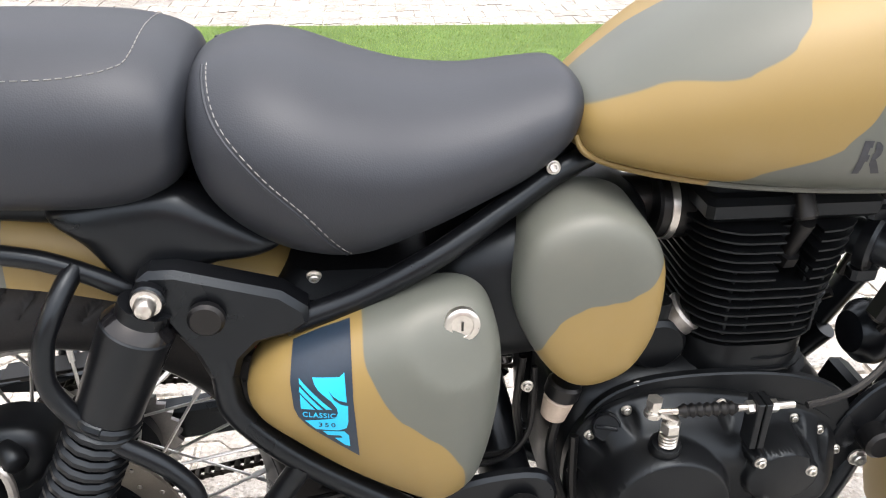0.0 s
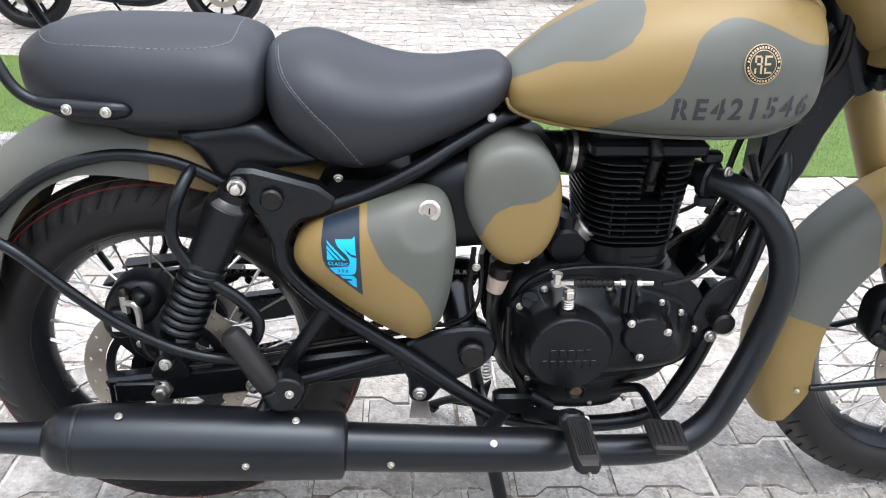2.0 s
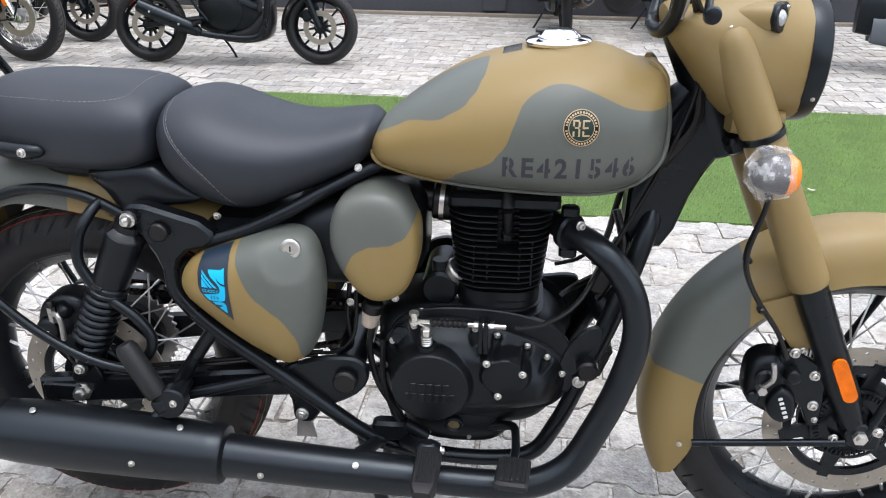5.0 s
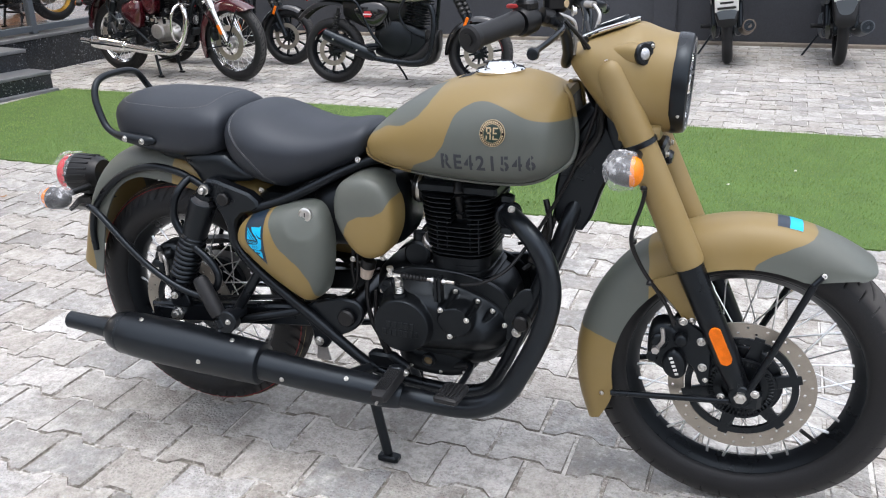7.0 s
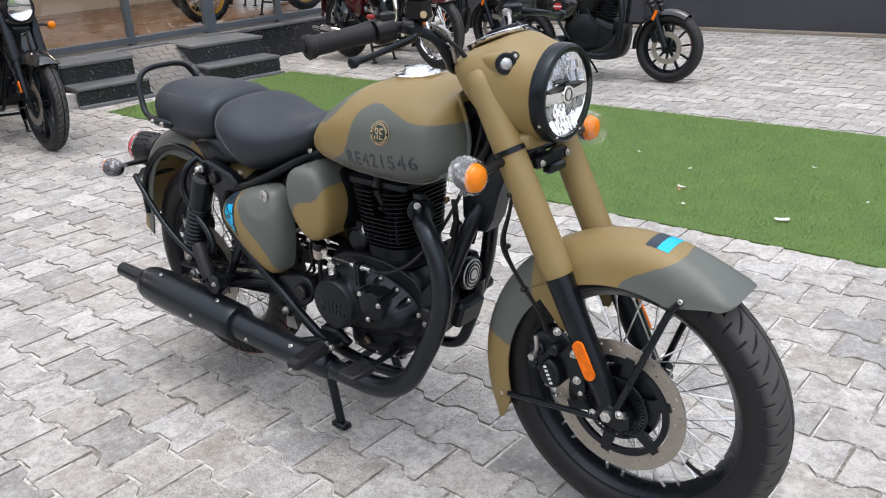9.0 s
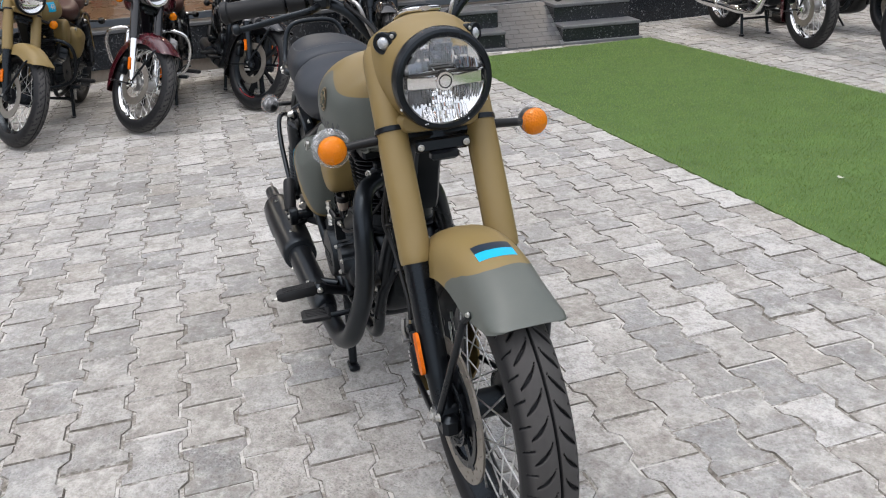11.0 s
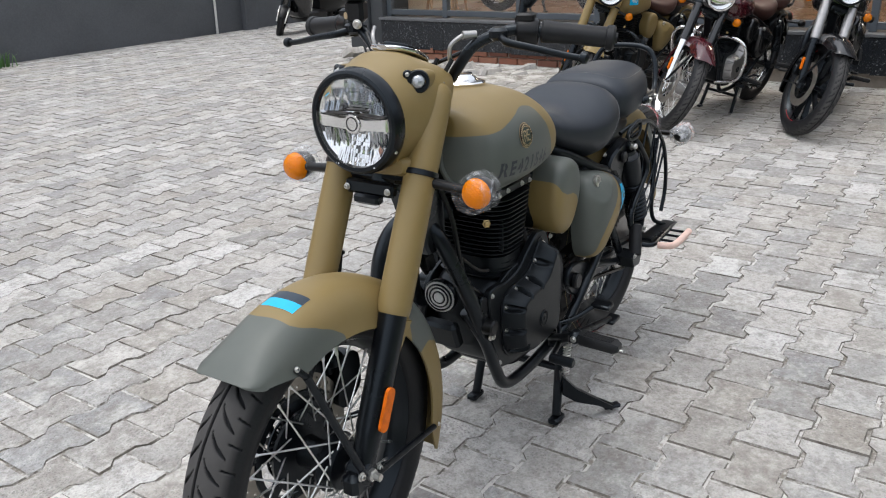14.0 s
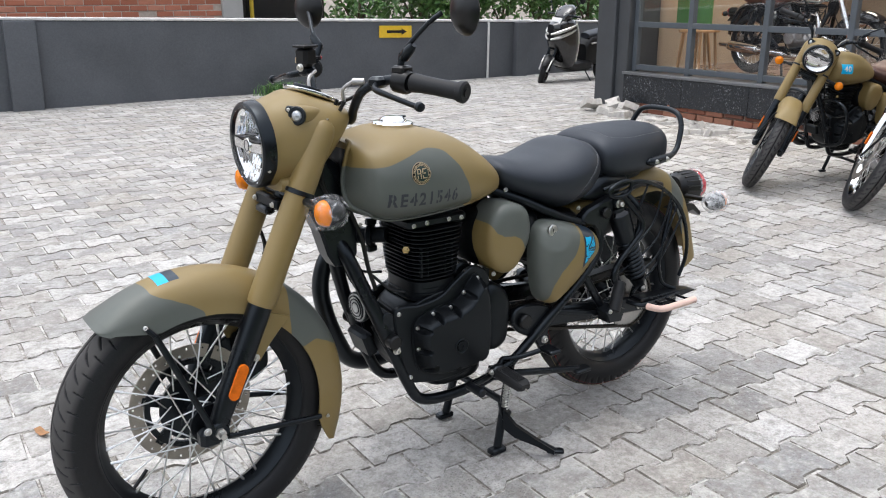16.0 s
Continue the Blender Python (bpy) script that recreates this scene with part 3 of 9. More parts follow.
def leather():
    n = Nodes("seat_vinyl")
    a, b = n.noise(6, 4), n.voronoi(640)
    col = n.ramp(a, [(0.3, (0.012, 0.0142, 0.0190, 1)), (0.7, (0.018, 0.0210, 0.0268, 1))])
    n.bump(b, 0.12, 0.0006)
    # the vinyl's bluish sheen is likewise put into its specular tint
    return n.done(col, n.math("MULTIPLY_ADD", a, 0.10, 0.46), Specular_IOR_Level=0.5, Specular_Tint=(0.86, 0.92, 1.0, 1))


SEAT = leather()
THREAD = plain("seat_thread", (0.20, 0.20, 0.195), 0.8, var=0.1, bump=0.0)


def tinted(name, colour, rough=0.12, trans=0.75):
    n = Nodes(name)
    ribs = n.voronoi(210)
    n.bump(ribs, 0.35, 0.0025)
    return n.done(colour, rough, 0.0, Transmission_Weight=trans, IOR=1.4)


AMBER = plain("amber_lens", (1.0, 0.22, 0.002), 0.25, var=0.35, scale=70, fine=200, bump=0.7, dist=0.003, Coat_Weight=0.5, Coat_Roughness=0.06)
AMBER_GLASS = tinted("amber_glass", (1.0, 0.28, 0.004), 0.08, 0.3)
REFLECT = plain("orange_reflector", (0.70, 0.145, 0.002), 0.45, var=0.3, scale=60, fine=700, bump=0.3, Specular_IOR_Level=0.25)
RED_LENS = plain("red_lens", (0.48, 0.010, 0.022), 0.14, var=0.2, scale=90, bump=0.3, dist=0.001, Coat_Weight=0.8)


def thin_glass(name, base=0.06):
    """A clear cover: see-through, with a little gloss."""
    n = Nodes(name)
    t = n.t
    n.done((1.0, 1.0, 1.0), 0.02, 1.0)
    clear = t.nodes.new("ShaderNodeBsdfTransparent")
    mix = t.nodes.new("ShaderNodeMixShader")
    n.put(mix.inputs[0], base)
    t.links.new(clear.outputs[0], mix.inputs[1])
    t.links.new(n.bsdf.outputs[0], mix.inputs[2])
    t.links.new(mix.outputs[0], t.nodes["Material Output"].inputs["Surface"])
    return n.m


HEAD_GLASS = thin_glass("headlamp_glass")


def film_wrap(name, low, high):
    """Crumpled clear plastic film."""
    n = Nodes(name)
    t = n.t
    crease = n.noise(26, 2, 0.5)
    ridge = n.math("SUBTRACT", 1.0, n.math("MULTIPLY", n.math("ABSOLUTE", n.math("SUBTRACT", crease, 0.5)), 11.0), clamp=True)
    ridge = n.math("MULTIPLY", ridge, n.ramp(n.noise(48, 3, 0.6), [(0.42, 0.0), (0.66, 1.0)]))
    n.bump(n.noise(60, 3, 0.6), 0.6, 0.004)
    n.done((0.86, 0.87, 0.89), 0.2)
    clear = t.nodes.new("ShaderNodeBsdfTransparent")
    mix = t.nodes.new("ShaderNodeMixShader")
    n.put(mix.inputs[0], n.math("MULTIPLY_ADD", ridge, high - low, low))
    t.links.new(clear.outputs[0], mix.inputs[1])
    t.links.new(n.bsdf.outputs[0], mix.inputs[2])
    t.links.new(mix.outputs[0], t.nodes["Material Output"].inputs["Surface"])
    return n.m


FILM_CLEAR = film_wrap("sheer_plastic_film", 0.07, 0.42)
FILM_THIN = film_wrap("thin_plastic_film", 0.13, 0.55)
FILM, FILM_THICK = film_wrap("clear_plastic_film", 0.05, 0.42), film_wrap("bunched_plastic_film", 0.26, 0.66)

# ---- parts shared by the motorcycles ----


def bolt_shape(r=0.007, h=0.006):
    flange = lathe([(0, r), (h * 0.25, r), (h * 0.35, r * 0.86)], (0, 0, 0), (0, 0, 1), 14)
    head = lathe([(h * 0.3, r * 0.72), (h * 0.85, r * 0.72), (h, r * 0.62), (h, r * 0.36), (h * 0.35, r * 0.32), (h * 0.3, r * 0.01)], (0, 0, 0), (0, 0, 1), 12)
    return join(flange, head)


BOLT = mesh_of("bolt", bolt_shape(), STEEL, 25)
BOLT_BLACK = mesh_of("bolt", bolt_shape(), BLACK, 25)


def bolt(parent, p, d, size=1.0, mesh=None):
    b = new("bolt", mesh or BOLT)
    b.parent = parent
    b.matrix_basis = frame_to(p, d) @ Matrix.Diagonal((size, size, size, 1))
    return b


def tread_front(a, u):
    """Depth of the front tread at the angle a and the place u across (-1 to 1): curved leaf-shaped cuts, short shoulder cuts and a middle groove."""
    s = abs(u)
    deep = max(0.0, 1 - (s / 0.036) ** 4)
    turn_ = a / (2 * math.pi) * 46 + (0.5 if u > 0 else 0)
    if 0.13 < s < 0.66:
        w = (s - 0.13) / 0.53
        off = abs((turn_ + 0.90 * w ** 0.62) % 1.0 - 0.5)
        deep = max(deep, min(1.0, max(0.0, (0.040 + 0.070 * math.sin(w * math.pi) ** 0.9 - off) / 0.028)))
    if 0.60 < s < 0.95:
        off = abs((turn_ + 0.35 * s + 0.1) % 1.0 - 0.5)
        deep = max(deep, min(1.0, max(0.0, (0.050 - off) / 0.03)))
    return 0.0068 * deep


def tread_rear(a, u):
    s = abs(u)
    ph = (a / (2 * math.pi) * 30 + (0.5 if u > 0 else 0) - 1.0 * s) % 1.0
    if abs(s - 0.10) < 0.03 and not 0.75 < ph:
        return 0.0045
    return 0.0055 if (0.16 < s < 0.88 and ph < 0.19) or (s > 0.5 and 0.5 < ph < 0.62) else 0.0


def tyre(radius, inner, half, tread=None, seg=540, across=44, whisker=False):
    rings = []
    prof = []
    for k in range(across + 1):
        u = -1 + 2 * k / across
        t = u * 1.30
        y = half * math.sin(min(max(t, -math.pi / 2), math.pi / 2)) / math.sin(1.30) * 1.0
        r = radius - (radius - inner) * 0.62 * (1 - math.cos(t)) ** 1.15 / (1 - math.cos(1.30)) ** 1.15
        prof.append((u, y, r))
    for i in range(seg):
        a = 2 * math.pi * i / seg
        ring = []
        for u, y, r in prof:
            d = tread(a, u / 0.88) if tread and abs(u) < 0.88 else 0.0
            rr = r - d
            ring.append(Vector((rr * math.cos(a), y, rr * math.sin(a))))
        last = prof[-1]
        for y, r in ((half * 1.0, inner + (radius - inner) * 0.25), (half * 0.86, inner + 0.004), (half * 0.70, inner - 0.004), (-half * 0.70, inner - 0.004), (-half * 0.86, inner + 0.004), (-half * 1.0, inner + (radius - inner) * 0.25)):
            ring.append(Vector((r * math.cos(a), y, r * math.sin(a))))
        rings.append(ring)
    return skin(rings, closed=True)


def rim_shape(inner, half, seg=96):
    """A spoked wheel's rim: two lips with a bead, a well between them."""
    r = inner
    prof = [(-half, r + 0.006), (-half - 0.003, r + 0.002), (-half - 0.002, r - 0.006), (-half + 0.006, r - 0.012), (-half * 0.45, r - 0.024), (0, r - 0.029), (half * 0.45, r - 0.024), (half - 0.006, r - 0.012), (half + 0.002, r - 0.006), (half + 0.003, r + 0.002), (half, r + 0.006), (half - 0.004, r + 0.002), (half * 0.4, r - 0.016), (-half * 0.4, r - 0.016), (-half + 0.004, r + 0.002)]
    return lathe(prof, (0, 0, 0), (0, 1, 0), seg, closed=True)


def spoke_shape(hub_r, hub_y, rim_r, rim_y, lead):
    """A spoke from the hub's flange to the rim, with its nipple."""
    p = Vector((hub_r * math.cos(lead), hub_y, hub_r * math.sin(lead)))
    q = Vector((rim_r, rim_y, 0))
    n = p.lerp(q, 0.90)
    return join(rod(p, q, 0.0019, seg=6), rod(n, q, 0.0033, seg=6))


def spoked_wheel(bike, centre, radius, inner, half, tread, rim_mat, n=36, hub_mat=None, seg=540, across=44, tyre_label="black rubber tyre with fine tread", turn=0.0):
    w = part("wheel", rim_shape(inner, half * 0.62), rim_mat, bike, "black wire-spoked wheel" if rim_mat is BLACK else "chrome wire-spoked wheel")
    w.matrix_basis = Matrix.Translation(centre) @ Matrix.Rotation(turn, 4, "Z")
    part("tyre", tyre(radius, inner, half, tread, seg, across), RUBBER if radius > 0.328 else RUBBER_REAR, w, tyre_label, 50)
    hub = lathe([(-0.062, 0.022), (-0.060, 0.048), (-0.052, 0.050), (-0.046, 0.034), (-0.02, 0.030), (0.02, 0.030), (0.046, 0.034), (0.052, 0.050), (0.060, 0.048), (0.062, 0.022)], (0, 0, 0), (0, 1, 0), 28)
    part("hub", hub, hub_mat or BLACK, w)
    kinds = []
    for side in (-1, 1):
        for lead in (-1, 1):
            kinds.append(mesh_of("spoke", spoke_shape(0.047, side * (0.049 if lead > 0 else 0.056), inner - 0.022, side * 0.008, lead * 1.15), SPOKE))
    for k in range(n):
        s = new("spoke", kinds[k % 4])
        s.parent = w
        s.matrix_basis = Matrix.Rotation(-2 * math.pi * (k + 0.5) / n, 4, "Y")
    return w


def drilled_ring(y, r_out, r_in, holes, hole=0.0031, half=0.0022):
    """A flat ring with a hole drilled through each sector, near its inner and outer edge in turn."""
    v, f, m = [], [], 16
    step = 2 * math.pi / holes
    rim = [(-1, -1), (-0.5, -1), (0, -1), (0.5, -1), (1, -1), (1, -0.5), (1, 0), (1, 0.5), (1, 1), (0.5, 1), (0, 1), (-0.5, 1), (-1, 1), (-1, 0.5), (-1, 0), (-1, -0.5)]
    for k in range(holes):
        a0 = k * step
        rc = r_in + (r_out - r_in) * (0.30, 0.70)[k % 2]
        c = Vector((rc * math.cos(a0), 0, rc * math.sin(a0)))
        er, et = Vector((math.cos(a0), 0, math.sin(a0))), Vector((-math.sin(a0), 0, math.cos(a0)))
        n = len(v)
        for dy in (-half, half):
            for u, w in rim:
                r, a = (r_in + r_out) / 2 + w * (r_out - r_in) / 2, a0 + u * step / 2
                v.append(Vector((r * math.cos(a), y + dy, r * math.sin(a))))
            for u, w in rim:
                t = math.atan2(w * 0.9, u)
                v.append(c + (et * math.cos(t) + er * math.sin(t)) * hole + Vector((0, y + dy, 0)))
        for i in range(m):
            j = (i + 1) % m
            f.append((n + i, n + j, n + m + j, n + m + i))
            f.append((n + 2 * m + j, n + 2 * m + i, n + 3 * m + i, n + 3 * m + j))
            f.append((n + m + i, n + m + j, n + 3 * m + j, n + 3 * m + i))
            if rim[i][1] == rim[j][1] and abs(rim[i][1]) == 1:
                f.append((n + j, n + i, n + 2 * m + i, n + 2 * m + j))
    seen, to, kept = {}, [], []
    for p in v:
        key = (round(p.x, 6), round(p.y, 6), round(p.z, 6))
        if key not in seen:
            seen[key] = len(kept)
            kept.append(p)
        to.append(seen[key])
    return kept, [tuple(to[i] for i in q) for q in f]


def brake_disc(wheel, y, r_out, r_in, holes=30):
    d = part("brake_disc", drilled_ring(y, r_out, r_in, holes), DISC, wheel, "drilled steel brake disc")
    for k in range(6):
        a = 2 * math.pi * k / 6 + 0.3
        o = [(0.045, -0.016), (r_in - 0.012, -0.012), (r_in + 0.006, -0.010), (r_in + 0.006, 0.010), (r_in - 0.012, 0.012), (0.045, 0.016)]
        part("carrier_arm", moved(plate(o, y - 0.004, y + 0.004, 0.001), Matrix.Rotation(-a, 4, "Y")), BLACK, wheel)
    part("disc_carrier", lathe([(-0.0043, 0.04), (-0.0043, 0.06), (0.0043, 0.06), (0.0043, 0.04)], (0, y, 0), (0, 1, 0), 40, closed=True), BLACK, wheel)
    part("carrier_ring", lathe([(-0.0043, r_in - 0.016), (-0.0043, r_in - 0.002), (0.0043, r_in - 0.002), (0.0043, r_in - 0.016)], (0, y, 0), (0, 1, 0), 60, closed=True), BLACK, wheel)
    for k in range(6):
        a = 2 * math.pi * k / 6 + 0.3
        bolt(wheel, (r_in * math.cos(a) * 0.97, y - math.copysign(0.004, -y) * -1, r_in * math.sin(a) * 0.97), (0, math.copysign(1, y), 0), 0.9)


def arch(path, half, drop, seg=20, power=0.8, thick=0.0022):
    """A mudguard: an arched section swept along (point, outward, half width, drop) rows."""
    outer, inner = [], []
    for i, (p, out) in enumerate(path):
        h = half[i] if isinstance(half, list) else half
        d = drop[i] if isinstance(drop, list) else drop
        ro, ri = [], []
        for k in range(seg + 1):
            t = -math.pi / 2 + math.pi * k / seg
            s, c = math.sin(t), math.cos(t)
            y = h * math.copysign(abs(s) ** power, s)
            f = abs(c) ** power
            bead = 0.003 if k in (0, seg) else 0.0
            ro.append(p + out * (d * (f - 1)) + Vector((0, y + math.copysign(bead, s), 0)))
            ri.append(p + out * (d * (f - 1) - thick * (1 if 0 < k < seg else 0)) + Vector((0, y * (1 - thick / h), 0)))
        outer.append(ro + ri[::-1])
    return skin(outer)


def bvh_of(ob_or_mesh):
    from mathutils import bvhtree
    me = ob_or_mesh
    return bvhtree.BVHTree.FromPolygons([v.co for v in me.vertices], [tuple(p.vertices) for p in me.polygons])


def filled(outline, step=0.004):
    """A flat outline (u, v) cut into a fine grid of faces, kept inside."""
    bm = bmesh.new()
    vs = [bm.verts.new((a, b, 0)) for a, b in outline]
    bm.faces.new(vs)
    us, ws = [a for a, _ in outline], [b for _, b in outline]
    for lo, hi, nrm in ((min(us), max(us), (1, 0, 0)), (min(ws), max(ws), (0, 1, 0))):
        n = max(1, int((hi - lo) / step))
        for k in range(1, n):
            c = lo + (hi - lo) * k / n
            bmesh.ops.bisect_plane(bm, geom=bm.verts[:] + bm.edges[:] + bm.faces[:], plane_co=Vector(nrm) * c, plane_no=nrm)
    bm.verts.index_update()
    out = [v.co.copy() for v in bm.verts], [tuple(v.index for v in f.verts) for f in bm.faces]
    bm.free()
    return out


def laid_on(flat, tree, place, way, lift=0.0007):
    """Lays a flat shape on a surface: place(u, v) gives a start outside, way the direction towards the surface."""
    out = []
    way = Vector(way).normalized()
    for p in flat[0]:
        start = place(p.x, p.y)
        hit = tree.ray_cast(start, way)
        if hit[0] is None:
            out.append(start + way * 0.3)
            continue
        nrm = hit[1] if hit[1].dot(way) < 0 else -hit[1]
        out.append(hit[0] + (nrm - way).normalized() * lift)
    return out, flat[1]


def letters(text, size, bold=0.0, space=1.0):
    """Flat letters from the built-in font, about the origin."""
    cu = bpy.data.curves.new("letters", "FONT")
    cu.body, cu.size, cu.offset, cu.space_character = text, size, bold, space
    cu.align_x, cu.align_y, cu.resolution_u = "CENTER", "CENTER", 3
    ob = new("letters", cu)
    bpy.context.view_layer.update()
    me = ob.evaluated_get(bpy.context.evaluated_depsgraph_get()).to_mesh()
    bm = bmesh.new()
    bm.from_mesh(me)
    us = [v.co.x for v in bm.verts]
    n = max(2, int((max(us) - min(us)) / 0.006)) if us else 0
    for k in range(1, n):
        c = min(us) + (max(us) - min(us)) * k / n
        bmesh.ops.bisect_plane(bm, geom=bm.verts[:] + bm.edges[:] + bm.faces[:], plane_co=(c, 0, 0), plane_no=(1, 0, 0))
    vs = [v.co.y for v in bm.verts]
    n = max(2, int((max(vs) - min(vs)) / 0.005))
    for k in range(1, n):
        c = min(vs) + (max(vs) - min(vs)) * k / n
        bmesh.ops.bisect_plane(bm, geom=bm.verts[:] + bm.edges[:] + bm.faces[:], plane_co=(0, c, 0), plane_no=(0, 1, 0))
    bm.verts.index_update()
    out = [v.co.copy() for v in bm.verts], [tuple(v.index for v in f.verts) for f in bm.faces]
    bm.free()
    bpy.data.objects.remove(ob)
    return out


# ---- the camouflage motorcycle ----
bike = thing("motorcycle", "sand and olive camouflage classic motorcycle parked on its centre stand", "motorcycle")
FRONT, REAR = Vector((1.39, 0, 0.331)), Vector((0.0, 0, 0.339))
RAKE = Vector((-0.461, 0, 1)).normalized()


def both(shape):
    return (shape, flipped(shape))


def pair(name, shape, material, parent=None, label=""):
    return [part(name, s, material, parent or bike, label) for s in both(shape)]


# fuel tank
TANK_ST = [(0.532, 0.790, 0.803, 0.812, 0.030), (0.545, 0.778, 0.802, 0.828, 0.070), (0.57, 0.768, 0.805, 0.853, 0.098), (0.63, 0.757, 0.820, 0.898, 0.134), (0.70, 0.750, 0.832, 0.937, 0.158), (0.78, 0.745, 0.842, 0.961, 0.173), (0.86, 0.743, 0.848, 0.970, 0.178), (0.92, 0.746, 0.852, 0.962, 0.172), (0.965, 0.760, 0.858, 0.945, 0.156), (0.986, 0.772, 0.862, 0.945, 0.131), (1.002, 0.780, 0.864, 0.944, 0.095), (1.011, 0.786, 0.866, 0.942, 0.064), (1.014, 0.79, 0.867, 0.940, 0.045)]


def tank_front(z):
    return 1.013 - 0.2 * max(0.0, z - 0.860)


shell = loft(TANK_ST, seg=72, steps=8, eu=0.92, ed=0.62, ew=0.78)
shell = ([Vector((min(p[0], tank_front(p[2])), p[1], p[2])) for p in shell[0]], shell[1])
tank = part("fuel_tank", shell, TANK, bike, "matt sand and olive camouflage fuel tank", 60)
tank_tree = bvh_of(tank.data)


def tank_y(x, z):
    hit = tank_tree.ray_cast(Vector((x, -0.5, z)), Vector((0, 1, 0)))
    return hit[0].y if hit[0] is not None else -0.1


seam = [Vector((x, tank_y(x, z + 0.009) - 0.0005, z + 0.006)) for x, z in ((0.541, 0.790), (0.552, 0.774), (0.60, 0.7595), (0.68, 0.752), (0.77, 0.7465), (0.86, 0.744), (0.925, 0.748), (0.962, 0.761))]
LIP = [(0.104, 0.778), (0.080, 0.787), (0.064, 0.804), (0.054, 0.833), (0.052, 0.868), (0.054, 0.903), (0.058, 0.928)]
for y, z in LIP:
    hit = tank_tree.ray_cast(Vector((1.3, -y, z)), Vector((-1, 0, 0)))[0]
    seam.append(hit + Vector((0.003, 0, 0)))
seam.append(Vector((0.992, -0.050, 0.943)))
seam.append(Vector((0.984, -0.025, 0.946)))
pair("seam", tube(seam, [0.0035] * 9 + [0.0055] * (len(seam) - 9), 10, 6), TANK, tank)
part("steering_recess", laid_on(filled([(y, z) for y, z in LIP[1:]] + [(-y, z) for y, z in reversed(LIP[1:])], 0.006), tank_tree, lambda u, v: Vector((1.3, u, v)), (-1, 0, 0), 0.0012), MATT, tank)
cap_c, cap_n = Vector((0.838, 0, 0.967)), Vector((-0.03, 0, 1)).normalized()
cap = part("filler_cap", lathe([(0.0, 0.052), (0.005, 0.053), (0.008, 0.050), (0.010, 0.036), (0.013, 0.035), (0.020, 0.026), (0.0215, 0.024), (0.022, 0.012), (0.0225, 0.001)], cap_c, cap_n, 48), CHROME, tank, "chrome filler cap")
part("keyhole_cover", box((0.815, 0, 0.986), (0.03, 0.012, 0.005), 0.002), BADGE_BLACK, tank)
part("warning_sticker", laid_on(filled([(-0.028, -0.015), (0.028, -0.015), (0.028, 0.015), (-0.028, 0.015)], 0.006), tank_tree, lambda u, v: Vector((0.765 + v, u, 1.2)), (0, 0, -1)), BADGE_BLACK, tank, "black warning sticker")


def on_tank(shape, side, x, z):
    """Lays flat letters or shapes on a flank of the tank, upright and readable from outside."""
    return laid_on(shape, tank_tree, lambda u, v: Vector((x - side * u if side > 0 else x + u, side * 0.4, z + v)), (0, -side, 0), 0.0006)


STENCIL_FLAT = letters("RE421546", 0.042, 0.0012, 1.30)
wide = max(p.x for p in STENCIL_FLAT[0]) - min(p.x for p in STENCIL_FLAT[0])
STENCIL_FLAT = ([Vector((p.x * 0.197 / wide, p.y * 1.05, 0)) for p in STENCIL_FLAT[0]], STENCIL_FLAT[1])


def stencil_cut(shape, cuts):
    """Takes narrow upright bridges out of flat letters."""
    bm = bmesh.new()
    vs = [bm.verts.new(p) for p in shape[0]]
    for q in shape[1]:
        try:
            bm.faces.new([vs[i] for i in q])
        except ValueError:
            pass
    for a, b in cuts:
        for c in (a, b):
            bmesh.ops.bisect_plane(bm, geom=bm.verts[:] + bm.edges[:] + bm.faces[:], plane_co=(c, 0, 0), plane_no=(1, 0, 0))
    gone = [q for q in bm.faces if any(a < q.calc_center_median().x < b for a, b in cuts)]
    bmesh.ops.delete(bm, geom=gone, context="FACES")
    bm.verts.index_update()
    out = [v.co.copy() for v in bm.verts], [tuple(v.index for v in q.verts) for q in bm.faces]
    bm.free()
    return out


